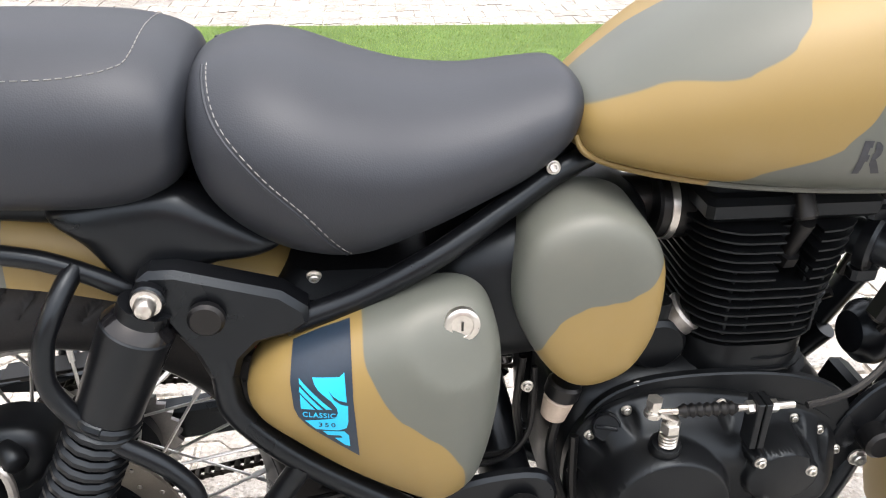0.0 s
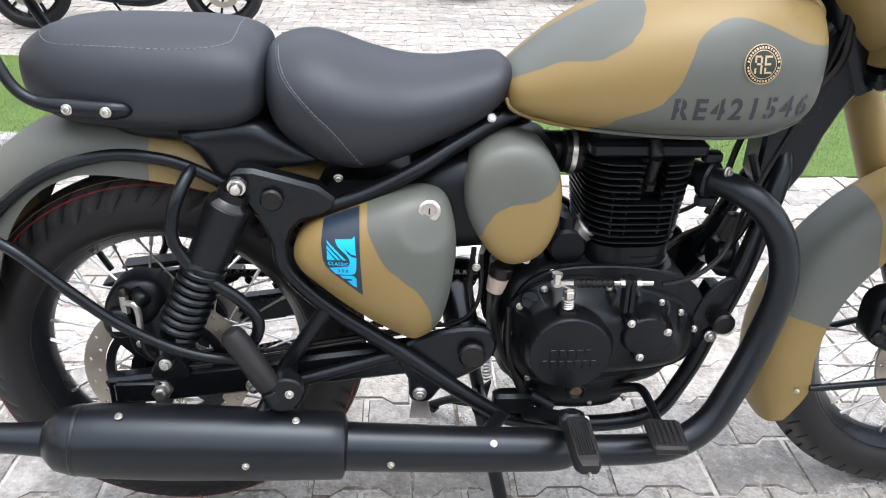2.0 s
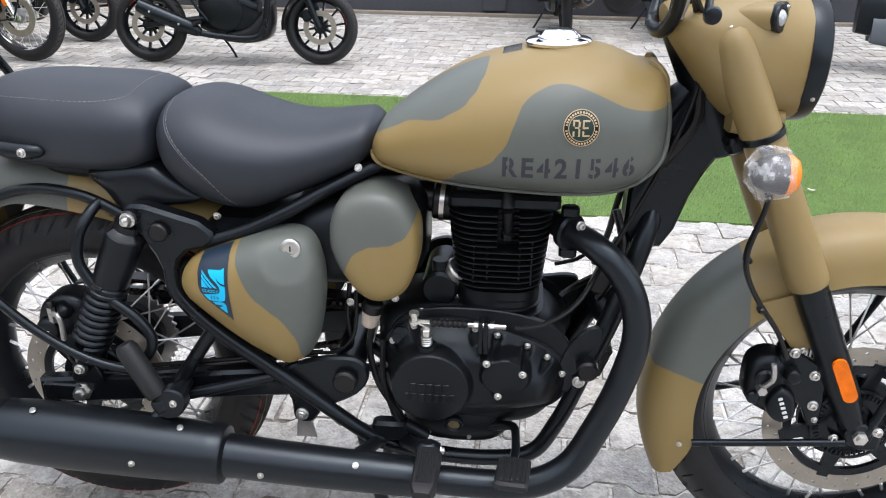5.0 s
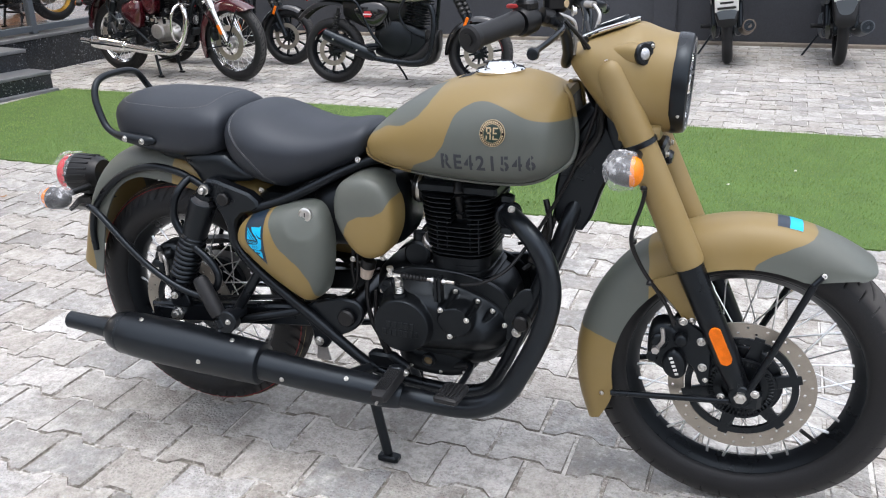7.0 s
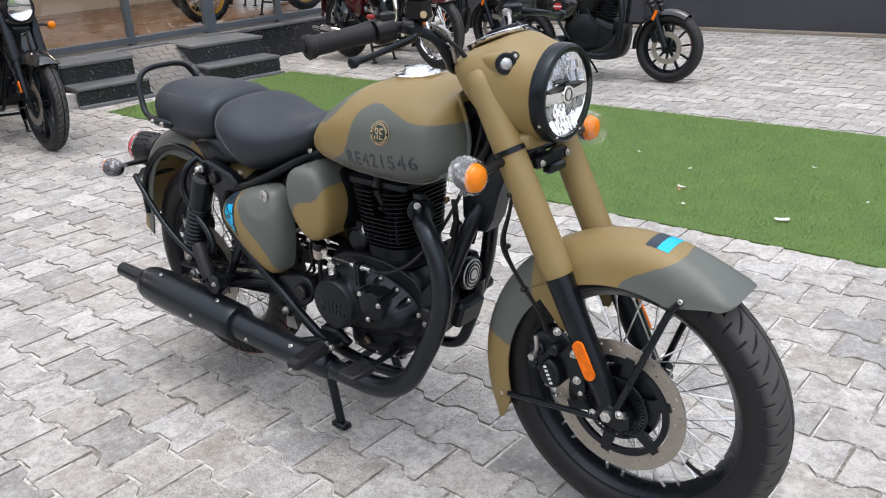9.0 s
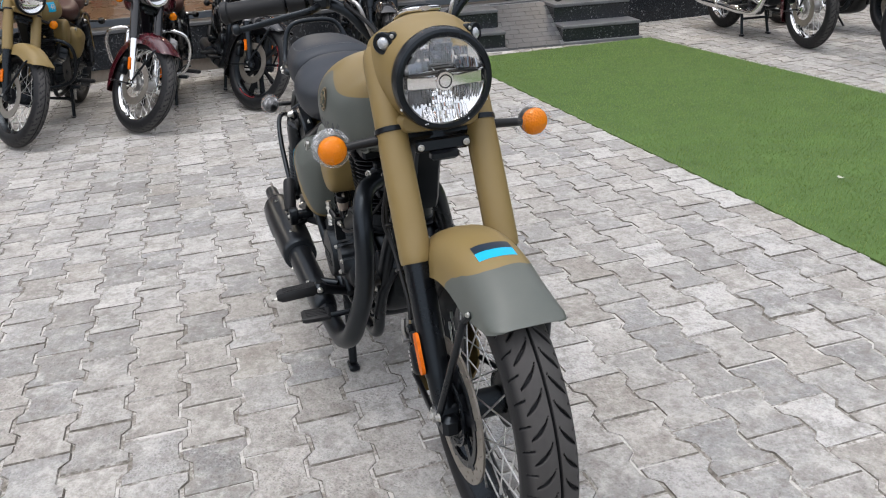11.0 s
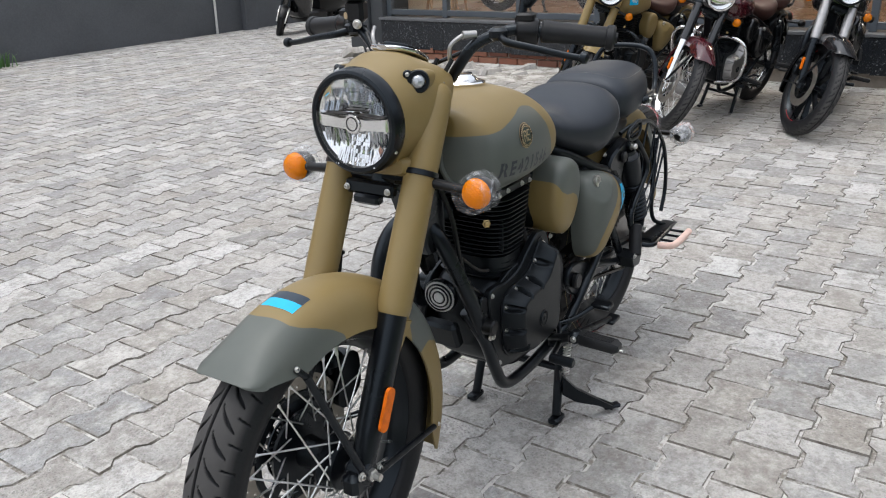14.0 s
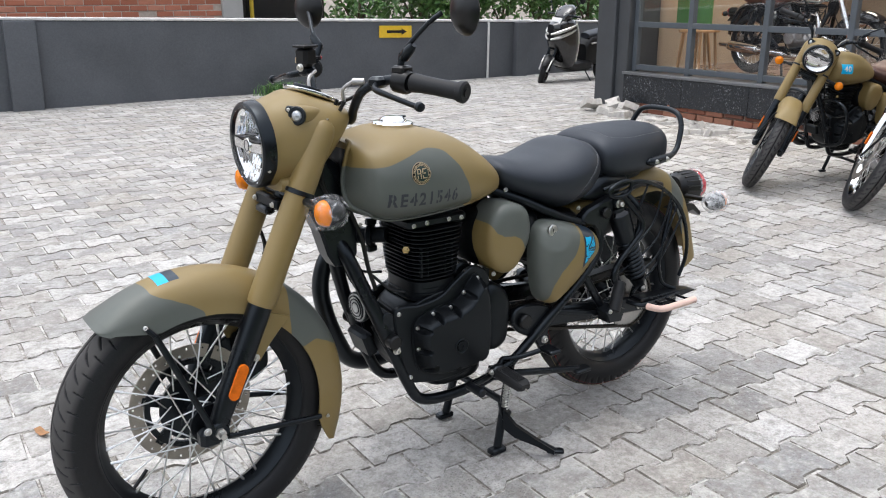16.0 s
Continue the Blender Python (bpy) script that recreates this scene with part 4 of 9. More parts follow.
STENCIL_FLAT = stencil_cut(STENCIL_FLAT, [(c - 0.0011, c + 0.0011) for c in (-0.0885, -0.0355, 0.0385, 0.0655, 0.0905)])
for side in (-1, 1):
    slope = 0.03 if side < 0 else -0.03
    s = ([Vector((p.x, p.y + slope * p.x, 0)) for p in STENCIL_FLAT[0]], STENCIL_FLAT[1])
    part("stencil_number", on_tank(s, side, 0.856, 0.811), STENCIL, tank, "dark stencilled letters and digits")
    disc = lambda r: filled([(r * math.cos(2 * math.pi * k / 40), r * math.sin(2 * math.pi * k / 40)) for k in range(40)], 0.007)
    bx, bz = 0.871, 0.8755
    bad = part("badge", laid_on(disc(0.0262), tank_tree, lambda u, v: Vector((bx + u, side * 0.4, bz + v)), (0, -side, 0), 0.0022), BADGE_GOLD, tank, "round cream, black and green tank badge")
    part("badge_ring", laid_on(disc(0.0248), tank_tree, lambda u, v: Vector((bx + u, side * 0.4, bz + v)), (0, -side, 0), 0.0028), BADGE_BLACK, bad)
    part("badge_inner_ring", laid_on(disc(0.0190), tank_tree, lambda u, v: Vector((bx + u, side * 0.4, bz + v)), (0, -side, 0), 0.0031), BADGE_GOLD, bad)
    part("badge_field", laid_on(disc(0.0178), tank_tree, lambda u, v: Vector((bx + u, side * 0.4, bz + v)), (0, -side, 0), 0.0034), BADGE_GREEN, bad)
    marks = []
    for k in range(34):
        a = 2 * math.pi * k / 34
        if abs(math.sin(a)) < 0.12:
            continue
        c, t = Vector((math.cos(a), math.sin(a), 0)), Vector((-math.sin(a), math.cos(a), 0))
        marks.append(([c * 0.0202 - t * 0.0013, c * 0.0202 + t * 0.0013, c * 0.0232 + t * 0.0013, c * 0.0232 - t * 0.0013], [(0, 1, 2, 3)]))
    bars = [(-0.0112, -0.0105, -0.0088, 0.0105), (-0.0088, 0.0082, -0.0030, 0.0105), (-0.0088, -0.0005, -0.0030, 0.0018), (-0.0042, 0.0018, -0.0016, 0.0085), (-0.0040, -0.0105, -0.0016, -0.0005), (0.0014, -0.0105, 0.0038, 0.0105), (0.0038, 0.0082, 0.0110, 0.0105), (0.0038, -0.0005, 0.0092, 0.0018), (0.0038, -0.0105, 0.0110, -0.0082)]
    for a, b, c, d in [tuple(1.1 * q for q in o) for o in bars]:
        marks.append(([Vector((a, b, 0)), Vector((c, b, 0)), Vector((c, d, 0)), Vector((a, d, 0))], [(0, 1, 2, 3)]))
    tagged(part("badge_mark", laid_on(join(*marks), tank_tree, lambda u, v: Vector((bx - side * u if side > 0 else bx + u, side * 0.4, bz + v)), (0, -side, 0), 0.0040), BADGE_GOLD, bad), kind="stuff")

# seats
SEAT_ST = [(0.186, 0.80, 0.826, 0.850, 0.05), (0.192, 0.765, 0.816, 0.862, 0.098), (0.21, 0.735, 0.806, 0.872, 0.128), (0.245, 0.706, 0.798, 0.879, 0.147), (0.285, 0.689, 0.790, 0.873, 0.155), (0.335, 0.684, 0.783, 0.855, 0.152), (0.39, 0.702, 0.780, 0.842, 0.138), (0.445, 0.726, 0.786, 0.840, 0.120), (0.495, 0.750, 0.798, 0.847, 0.102), (0.53, 0.776, 0.813, 0.850, 0.085), (0.546, 0.798, 0.822, 0.842, 0.06), (0.552, 0.814, 0.827, 0.836, 0.03)]
seat = part("rider_seat", loft(SEAT_ST, seg=64, steps=8, eu=1.0, ed=0.85, ew=0.80), SEAT, bike, "black vinyl rider seat with pale stitching", 70)
seat_tree = bvh_of(seat.data)
PILL_ST = [(-0.163, 0.82, 0.838, 0.853, 0.026), (-0.154, 0.796, 0.830, 0.866, 0.060), (-0.13, 0.769, 0.822, 0.882, 0.086), (-0.09, 0.754, 0.816, 0.895, 0.108), (-0.03, 0.748, 0.816, 0.900, 0.124), (0.05, 0.744, 0.816, 0.899, 0.133), (0.12, 0.746, 0.816, 0.896, 0.136), (0.16, 0.755, 0.820, 0.888, 0.128), (0.183, 0.775, 0.826, 0.874, 0.112), (0.192, 0.80, 0.830, 0.856, 0.07)]
pillion = part("pillion_seat", loft(PILL_ST, seg=64, steps=8, eu=0.88, ed=0.62, ew=0.74), SEAT, bike, "black vinyl pillion seat with pale stitching", 70)
pill_tree = bvh_of(pillion.data)


def stitching(path, tree, way, parent, length=0.0048, gap=0.0022, r=0.00055):
    """A row of short stitches lying on a seat along a path."""
    pts = [tree.ray_cast(Vector(p), Vector(way))[0] for p in spline(path, 40)]
    pts = [p for p in pts if p is not None]
    shapes, acc, i = [], 0.0, 0
    while i < len(pts) - 1:
        j, d = i, 0.0
        while j < len(pts) - 1 and d < length:
            d += (pts[j + 1] - pts[j]).length
            j += 1
        up = -Vector(way) * r * 0.8
        if j > i:
            shapes.append(rod(pts[i] + up, pts[j] + up, r, seg=5))
        i, d = j, 0.0
        while i < len(pts) - 1 and d < gap:
            d += (pts[i + 1] - pts[i]).length
            i += 1
    if shapes:
        part("stitching", join(*shapes), THREAD, parent, "pale stitching")


for s in (-1, 1):
    stitching([(0.207, s * 0.4, 0.868), (0.222, s * 0.4, 0.838), (0.257, s * 0.4, 0.800), (0.292, s * 0.4, 0.764), (0.326, s * 0.4, 0.712)], seat_tree, (0, -s, 0), seat)
stitching([(0.150, -0.0, 1.2), (0.150, -0.072, 1.2), (0.138, -0.096, 1.2), (0.10, -0.108, 1.2), (0.03, -0.107, 1.2), (-0.06, -0.094, 1.2), (-0.112, -0.068, 1.2), (-0.132, 0, 1.2), (-0.112, 0.068, 1.2), (-0.06, 0.094, 1.2), (0.03, 0.107, 1.2), (0.10, 0.108, 1.2), (0.138, 0.096, 1.2), (0.150, 0.072, 1.2), (0.150, 0, 1.2)], pill_tree, (0, 0, -1), pillion)
for s in (-1, 1):
    path = [(0.207, s * 0.4, 0.868), (0.222, s * 0.4, 0.838), (0.257, s * 0.4, 0.800), (0.292, s * 0.4, 0.764), (0.326, s * 0.4, 0.712)]
    pts = [seat_tree.ray_cast(Vector(p) - Vector((0.004, 0, 0.002)), Vector((0, -s, 0)))[0] for p in spline(path, 8)]
    part("seat_welt", tube([p for p in pts if p is not None], 0.0016, 6, smooth=False), SEAT, seat)

# side covers and air box, each side
SC = ring2([(a, b - 0.008 - 0.04 * (0.69 - b)) for a, b in [(0.221, 0.592), (0.232, 0.618), (0.262, 0.642), (0.331, 0.668), (0.391, 0.682), (0.425, 0.682), (0.450, 0.669), (0.463, 0.634), (0.466, 0.583), (0.457, 0.516), (0.441, 0.470), (0.408, 0.447), (0.376, 0.458), (0.308, 0.500), (0.245, 0.552), (0.226, 0.572)]], 5)
AB = ring2([(0.552 + (a - 0.558) * 1.03, 0.646 + (b - 0.656) * 0.93) for a, b in [(0.487, 0.700), (0.500, 0.738), (0.530, 0.758), (0.568, 0.762), (0.604, 0.746), (0.626, 0.705), (0.629, 0.645), (0.620, 0.600), (0.600, 0.566), (0.563, 0.551), (0.532, 0.566), (0.503, 0.610), (0.487, 0.655)]], 5)


def dimple(side):
    def warp(q):
        d = math.hypot(q.x - 0.420, (q.z - 0.648))
        if d < 0.046:
            f = math.cos(min(d / 0.046, 1) * math.pi / 2) ** 0.8
            return Vector((q.x, q.y - side * 0.010 * f, q.z))
        return q
    return warp


for s in (-1, 1):
    cov = part("side_cover", dome(SC, s * 0.120, s * 0.072, 2.7, 26, 0.014, dimple(s), (0.37, 0.575)), COVER, bike, "sand and olive side cover with blue decal", 60)
    tree = bvh_of(cov.data)
    put = lambda u, v: Vector((u, s * 0.4, v))
    decal = [(0.2690, 0.6640), (0.295, 0.6750), (0.3215, 0.6840), (0.3215, 0.60), (0.3250, 0.5328), (0.300, 0.554), (0.2797, 0.5720), (0.2715, 0.583), (0.2680, 0.593), (0.2660, 0.62)]
    dec = part("decal", laid_on(filled(decal, 0.0035), tree, lambda u, v: Vector((u, s * 0.4, v + 0.6 * 0.213)), (0, -s, -0.6), 0.0009), DECAL_BLUE, cov, "dark blue and cyan side decal")
    emblem = ([(0.2741, 0.6164), (0.2816, 0.6098), (0.3023, 0.5908), (0.2972, 0.5907), (0.2743, 0.6124)], [(0.2742, 0.6101), (0.2941, 0.5905), (0.2895, 0.5903), (0.2739, 0.6053)], [(0.2743, 0.6034), (0.2745, 0.5896), (0.2870, 0.5901)],
              [(0.2861, 0.6187), (0.3102, 0.6211), (0.3147, 0.6250), (0.3157, 0.5985), (0.3090, 0.6002), (0.3040, 0.6040), (0.3002, 0.6086), (0.3043, 0.6007), (0.3103, 0.5962), (0.3166, 0.5949), (0.3163, 0.5779), (0.3144, 0.5706), (0.3075, 0.5675), (0.2871, 0.5683), (0.2774, 0.5774), (0.3050, 0.5815), (0.3073, 0.5872), (0.3065, 0.5926), (0.3022, 0.5989), (0.2905, 0.6089), (0.2878, 0.6134)],
              [(0.2926, 0.5664), (0.3122, 0.5665), (0.3162, 0.5613), (0.3168, 0.5470), (0.3126, 0.5482), (0.3030, 0.5577), (0.3103, 0.5581), (0.3088, 0.5610), (0.2970, 0.5615)])
    blue = [filled(o, 0.0035) for o in emblem]
    part("decal_emblem", laid_on(join(*blue), tree, put, (0, -s, 0), 0.0014), DECAL_CYAN, dec, "cyan decal emblem")
    for words, size, x, z in (("CLASSIC", 0.0072, 0.2905, 0.5845), ("350", 0.0066, 0.2970, 0.5742)):
        flat = letters(words, size, 0.00012, 1.12 if words == "CLASSIC" else 1.4)
        across = max(p.x for p in flat[0]) - min(p.x for p in flat[0])
        want = 0.0295 if words == "CLASSIC" else 0.0150
        flat = ([Vector((p.x * want / across, p.y, 0)) for p in flat[0]], flat[1])
        part("decal_word", laid_on(flat, tree, lambda u, v: Vector((x - s * u if s > 0 else x + u, s * 0.4, z + v)), (0, -s, 0), 0.0021), DECAL_CYAN if words == "CLASSIC" else DECAL_BLUE, dec)
    hit = tree.ray_cast(Vector((0.422, s * 0.4, 0.656)), Vector((0, -s, 0)))[0]
    lock = part("lock", lathe([(-0.004, 0.0165), (0.003, 0.0165), (0.0042, 0.0150), (0.0046, 0.0105), (0.0036, 0.0100), (0.0036, 0.001)], hit, (0.1 * 0, s, 0.15), 32), STEEL, cov, "round metal lock")
    part("keyhole", box(hit + Vector((0, s * 0.0042, 0.0006)), (0.002, 0.0015, 0.010), 0.0003), BADGE_BLACK, lock)
    part("airbox_cover", dome(AB, s * 0.096, s * 0.050, 4.4, 26, 0.055, None, (0.552, 0.646)), AIR, bike, "sand and olive rounded air box cover", 60)
# black inner bodies between the covers
part("airbox", loft([(0.40, 0.56, 0.62, 0.69, 0.08), (0.43, 0.55, 0.63, 0.71, 0.103), (0.50, 0.55, 0.64, 0.72, 0.106), (0.60, 0.56, 0.65, 0.73, 0.09), (0.63, 0.60, 0.66, 0.71, 0.05)], 32, 5, 0.7, 0.7, 0.5), MATT, bike)
part("battery_box", box((0.34, 0, 0.60), (0.19, 0.21, 0.15), 0.02), MATT, bike)
for s in (-1, 1):
    bolt(bike, (0.523, s * 0.060, 0.752), (0, s, 0.6), 1.1)
    bolt(bike, (0.519, s * 0.070, 0.768), (0, s, 0.4), 1.0)
    bolt(bike, (0.503, s * 0.098, 0.532), (0, s, 0), 1.0)
    bolt(bike, (0.582, s * 0.100, 0.545), (0, s, 0), 1.0)
    bolt(bike, (0.291, s * 0.125, 0.694), (0, s, -0.4), 1.0)

# frame
FR = [
    ("seat_rail", [(0.56, -0.045, 0.770), (0.52, -0.060, 0.756), (0.47, -0.086, 0.734), (0.404, -0.110, 0.700), (0.33, -0.122, 0.666), (0.262, -0.128, 0.645)], 0.0122),
    ("frame_tube", [(0.205, -0.128, 0.625), (0.203, -0.132, 0.585), (0.213, -0.135, 0.546), (0.27, -0.140, 0.488), (0.372, -0.142, 0.412), (0.46, -0.138, 0.340), (0.535, -0.13, 0.278), (0.56, -0.12, 0.262)], 0.0135),
    ("frame_tube", [(0.268, -0.142, 0.486), (0.186, -0.150, 0.362)], 0.0125),
    ("frame_tube", [(0.20, -0.150, 0.352), (0.371, -0.138, 0.396)], 0.0105),
    ("frame_tube", [(0.535, -0.115, 0.262), (0.62, -0.105, 0.232), (0.745, -0.10, 0.222), (0.83, -0.098, 0.240), (0.872, -0.096, 0.305), (0.905, -0.09, 0.385), (0.94, -0.06, 0.47)], 0.0150),
]
for name, path, r in FR:
    pair(name, tube(path, r, 14), BLACK)
part("down_tube", join(tube([(1.075, 0, 0.86), (1.035, 0, 0.745), (1.008, 0, 0.675), (0.998, 0, 0.650)], 0.022, 16), tube([(1.012, -0.015, 0.69), (1.0, -0.040, 0.65), (0.955, -0.075, 0.52), (0.915, -0.088, 0.42)], 0.0185, 14), tube([(1.012, 0.015, 0.69), (1.0, 0.040, 0.65), (0.955, 0.075, 0.52), (0.915, 0.088, 0.42)], 0.0185, 14)), BLACK, bike)
part("backbone", tube([(1.06, 0, 0.90), (0.95, 0, 0.83), (0.75, 0, 0.78), (0.52, 0, 0.765), (0.3, 0, 0.72)], 0.026, 14), BLACK, bike)
part("head_tube", rod(Vector((1.03, 0, 1.0)), Vector((1.122, 0, 0.80)), 0.036, seg=24, cham=0.004), BLACK, bike)
gus = plate([(1.045, 0.90), (1.085, 0.90), (1.108, 0.80), (1.088, 0.768), (1.068, 0.725), (1.050, 0.665), (1.030, 0.632), (0.985, 0.628), (0.966, 0.66), (0.968, 0.73), (0.985, 0.80)], -0.030, 0.030, 0.006)
part("frame_gusset", gus, BLACK, bike)
BR = [(0.138, 0.703), (0.150, 0.712), (0.172, 0.712), (0.262, 0.686), (0.284, 0.668), (0.286, 0.652), (0.270, 0.640), (0.238, 0.632), (0.222, 0.615), (0.216, 0.595), (0.203, 0.588), (0.190, 0.594), (0.180, 0.622), (0.160, 0.655)]
for s in (-1, 1):
    b = part("frame_bracket", plate(BR, s * 0.108, s * 0.142, 0.006), BLACK, bike)
    part("cap_plug", rod((0.196, s * 0.142, 0.668), (0.196, s * 0.154, 0.668), 0.0165, seg=24, cham=0.003), PLASTIC, b)
    sp = part("swingarm_plate", plate(ring2([(0.375, 0.398), (0.44, 0.432), (0.515, 0.438), (0.538, 0.405), (0.515, 0.365), (0.455, 0.330), (0.43, 0.300), (0.40, 0.305), (0.395, 0.345)], 4), s * 0.118, s * 0.134, 0.004), BLACK, bike)
    part("cap_plug", rod((0.497, s * 0.134, 0.396), (0.497, s * 0.150, 0.396), 0.022, seg=28, cham=0.004), PLASTIC, sp)
    bolt(sp, (0.414, s * 0.134, 0.318), (0, s, 0), 1.7)
# pillion seat base and inner mudguard between the seats
part("seat_base", loft([(-0.05, 0.750, 0.758, 0.768, 0.05), (0.0, 0.738, 0.752, 0.768, 0.088), (0.12, 0.722, 0.748, 0.768, 0.088), (0.20, 0.715, 0.74, 0.762, 0.085), (0.28, 0.70, 0.715, 0.735, 0.05)], 28, 5, 0.6, 0.6, 0.5), MATT, bike)
for s in (-1, 1):
    tb = part("tail_panel", dome(ring2([(0.060, 0.749), (0.085, 0.764), (0.158, 0.774), (0.205, 0.756), (0.262, 0.720), (0.248, 0.704), (0.205, 0.698), (0.165, 0.676), (0.126, 0.668), (0.088, 0.720)], 5), s * 0.080, s * 0.036, 3.4, 12, 0.03), BLACK, bike, "satin black tail panel")

# rear mudguard
pts = spline([(0.30, 0, 0.66), (0.20, 0, 0.708), (0.10, 0, 0.738), (0.03, 0, 0.752), (-0.05, 0, 0.762), (-0.11, 0, 0.758), (-0.18, 0, 0.733), (-0.24, 0, 0.685), (-0.29, 0, 0.612), (-0.325, 0, 0.525), (-0.344, 0, 0.468), (-0.357, 0, 0.432)], 6)
rows = []
for i, p in enumerate(pts):
    d = (pts[min(i + 1, len(pts) - 1)] - pts[max(i - 1, 0)]).normalized()
    rows.append((p, Vector((-d.z, 0, d.x)) * -1 if (Vector((-d.z, 0, d.x)) * -1).dot(p - REAR) > 0 else Vector((-d.z, 0, d.x))))
rear_guard = part("rear_mudguard", arch(rows, 0.094, [0.075 + 0.028 * max(0.0, (i / len(rows) - 0.45) / 0.55) for i in range(len(rows))], 22, 0.72), TAIL, bike, "olive and sand rear mudguard", 60)
# black stays along the rear mudguard and beside the seat
GR = [("mudguard_stay", [(-0.268, -0.096, 0.47), (-0.264, -0.098, 0.53), (-0.238, -0.1, 0.595), (-0.182, -0.1, 0.656), (-0.11, -0.102, 0.700), (-0.03, -0.106, 0.721), (0.04, -0.110, 0.716), (0.085, -0.110, 0.700), (0.124, -0.108, 0.677), (0.165, -0.100, 0.650)], 0.0085),
      ("stay_loop", [(0.081, -0.110, 0.703), (0.074, -0.128, 0.692), (0.065, -0.145, 0.674), (0.056, -0.153, 0.648), (0.054, -0.156, 0.605), (0.085, -0.158, 0.556), (0.14, -0.162, 0.515), (0.166, -0.166, 0.480), (0.158, -0.168, 0.445), (0.125, -0.168, 0.42)], 0.0085),
      ("lower_rail", [(-0.285, -0.103, 0.590), (-0.225, -0.14, 0.610), (-0.17, -0.162, 0.598), (-0.102, -0.172, 0.540), (-0.041, -0.174, 0.486), (0.024, -0.176, 0.446), (0.08, -0.176, 0.424), (0.135, -0.172, 0.412)], 0.0085)]
part("mudguard_stay", tube(GR[0][1], 0.0092, 12), BLACK, bike)
part("mudguard_stay", tube([(-0.10, 0.100, 0.705), (-0.03, 0.108, 0.722), (0.05, 0.118, 0.722), (0.12, 0.128, 0.700)], 0.0085, 12), BLACK, bike)
pair("stay_loop", tube(GR[1][1], 0.0096, 12), BLACK)
part("lower_rail", tube(GR[2][1], 0.0085, 12), BLACK, bike)
# grab rail
gr = [(-0.01, -0.126, 0.794), (-0.06, -0.125, 0.797), (-0.11, -0.120, 0.801), (-0.140, -0.115, 0.816), (-0.160, -0.108, 0.845), (-0.178, -0.097, 0.885), (-0.185, -0.077, 0.915), (-0.187, -0.045, 0.927), (-0.188, 0, 0.929)]
rail = part("grab_rail", tube(gr + [(x, -y, z) for x, y, z in reversed(gr[:-1])], 0.0085, 14), BLACK, bike)
for s in (-1, 1):
    part("rail_foot", tube([(-0.118, s * 0.119, 0.802), (-0.096, s * 0.123, 0.799), (-0.070, s * 0.127, 0.797), (-0.040, s * 0.130, 0.795), (-0.012, s * 0.131, 0.794), (0.004, s * 0.128, 0.794), (0.012, s * 0.122, 0.794)], [0.008, 0.0105, 0.0128, 0.0132, 0.0132, 0.0105, 0.003], 18), BLACK, rail)
    bolt(rail, (-0.018, s * 0.1425, 0.7945), (0, s, 0), 1.1)
    bolt(rail, (-0.070, s * 0.1385, 0.797), (0, s, 0), 1.1)

# swing arm, shocks, rear wheel
part("swing_arm", join(*[plate([(-0.085, 0.352), (0.10, 0.372), (0.50, 0.420), (0.53, 0.395), (0.50, 0.362), (0.10, 0.318), (-0.085, 0.300)], s * 0.098, s * 0.130, 0.006) for s in (-1, 1)], rod((0.49, -0.12, 0.392), (0.49, 0.12, 0.392), 0.03, seg=20)), BLACK, bike)
for s in (-1, 1):
    top, low = Vector((0.149, s * 0.138, 0.690)), Vector((0.018, s * 0.142, 0.398))
    ax = (low - top).normalized()
    sh = part("shock_absorber", join(rod(top + ax * 0.03, top + ax * 0.138, 0.0335, 0.031, 28, 0.006), rod(top + ax * 0.012, top + ax * 0.034, 0.024, seg=24), rod(top + ax * 0.13, low, 0.010), rod(low - ax * 0.045, low - ax * 0.012, 0.026, 0.018, 20)), BLACK, bike)
    part("spring", coil(top + ax * 0.136, low - ax * 0.055, 0.0290, 0.0062, 9, 8), BLACK, sh)
    part("shock_bracket", plate(ring2([(-0.010, 0.362), (0.004, 0.402), (0.018, 0.418), (0.034, 0.404), (0.046, 0.362)], 4), s * 0.126, s * 0.140, 0.002), BLACK, sh)
    part("spring_seat", lathe([(0, 0.030), (0.003, 0.033), (0.009, 0.033), (0.012, 0.028)], top + ax * 0.134, ax, 24), BLACK, sh)
    part("shock_cap", lathe([(0.0, 0.012), (0.002, 0.024), (0.008, 0.0300), (0.012, 0.0325)], top + ax * 0.022, ax, 28), GLOSSY, sh, "gloss black shock cap")
    for p in (top, low):
        part("mount", rod(p - Vector((0, 0.014, 0)), p + Vector((0, 0.014, 0)), 0.015, seg=20, cham=0.002), BLACK, sh)
    part("acorn_nut", lathe([(0, 0.013), (0.003, 0.013), (0.0035, 0.0095), (0.011, 0.0095), (0.016, 0.007), (0.019, 0.001)], top + Vector((0, s * 0.014, 0)), (0, s, 0), 18), STEEL, sh)
    bolt(sh, low + Vector((0, s * 0.014, 0)), (0, s, 0), 1.4)
rear = spoked_wheel(bike, REAR, 0.325, 0.238, 0.060, tread_rear, BLACK, 36, None, 540, 44)
for y, mat in ((-0.040, RED_DOT), (-0.0385, RED_DOT), (-0.028, LINE_YELLOW), (0.028, LINE_YELLOW), (0.040, RED_DOT)):
    t = math.asin(y / 0.060 * math.sin(1.30))
    r = 0.325 - 0.087 * 0.62 * ((1 - math.cos(t)) / (1 - math.cos(1.30))) ** 1.15 + 0.0004
    part("paint_line", tube([(r * math.cos(2 * math.pi * k / 120), y, r * math.sin(2 * math.pi * k / 120)) for k in range(120)], 0.0004, 5, closed=True, smooth=False), mat, rear)
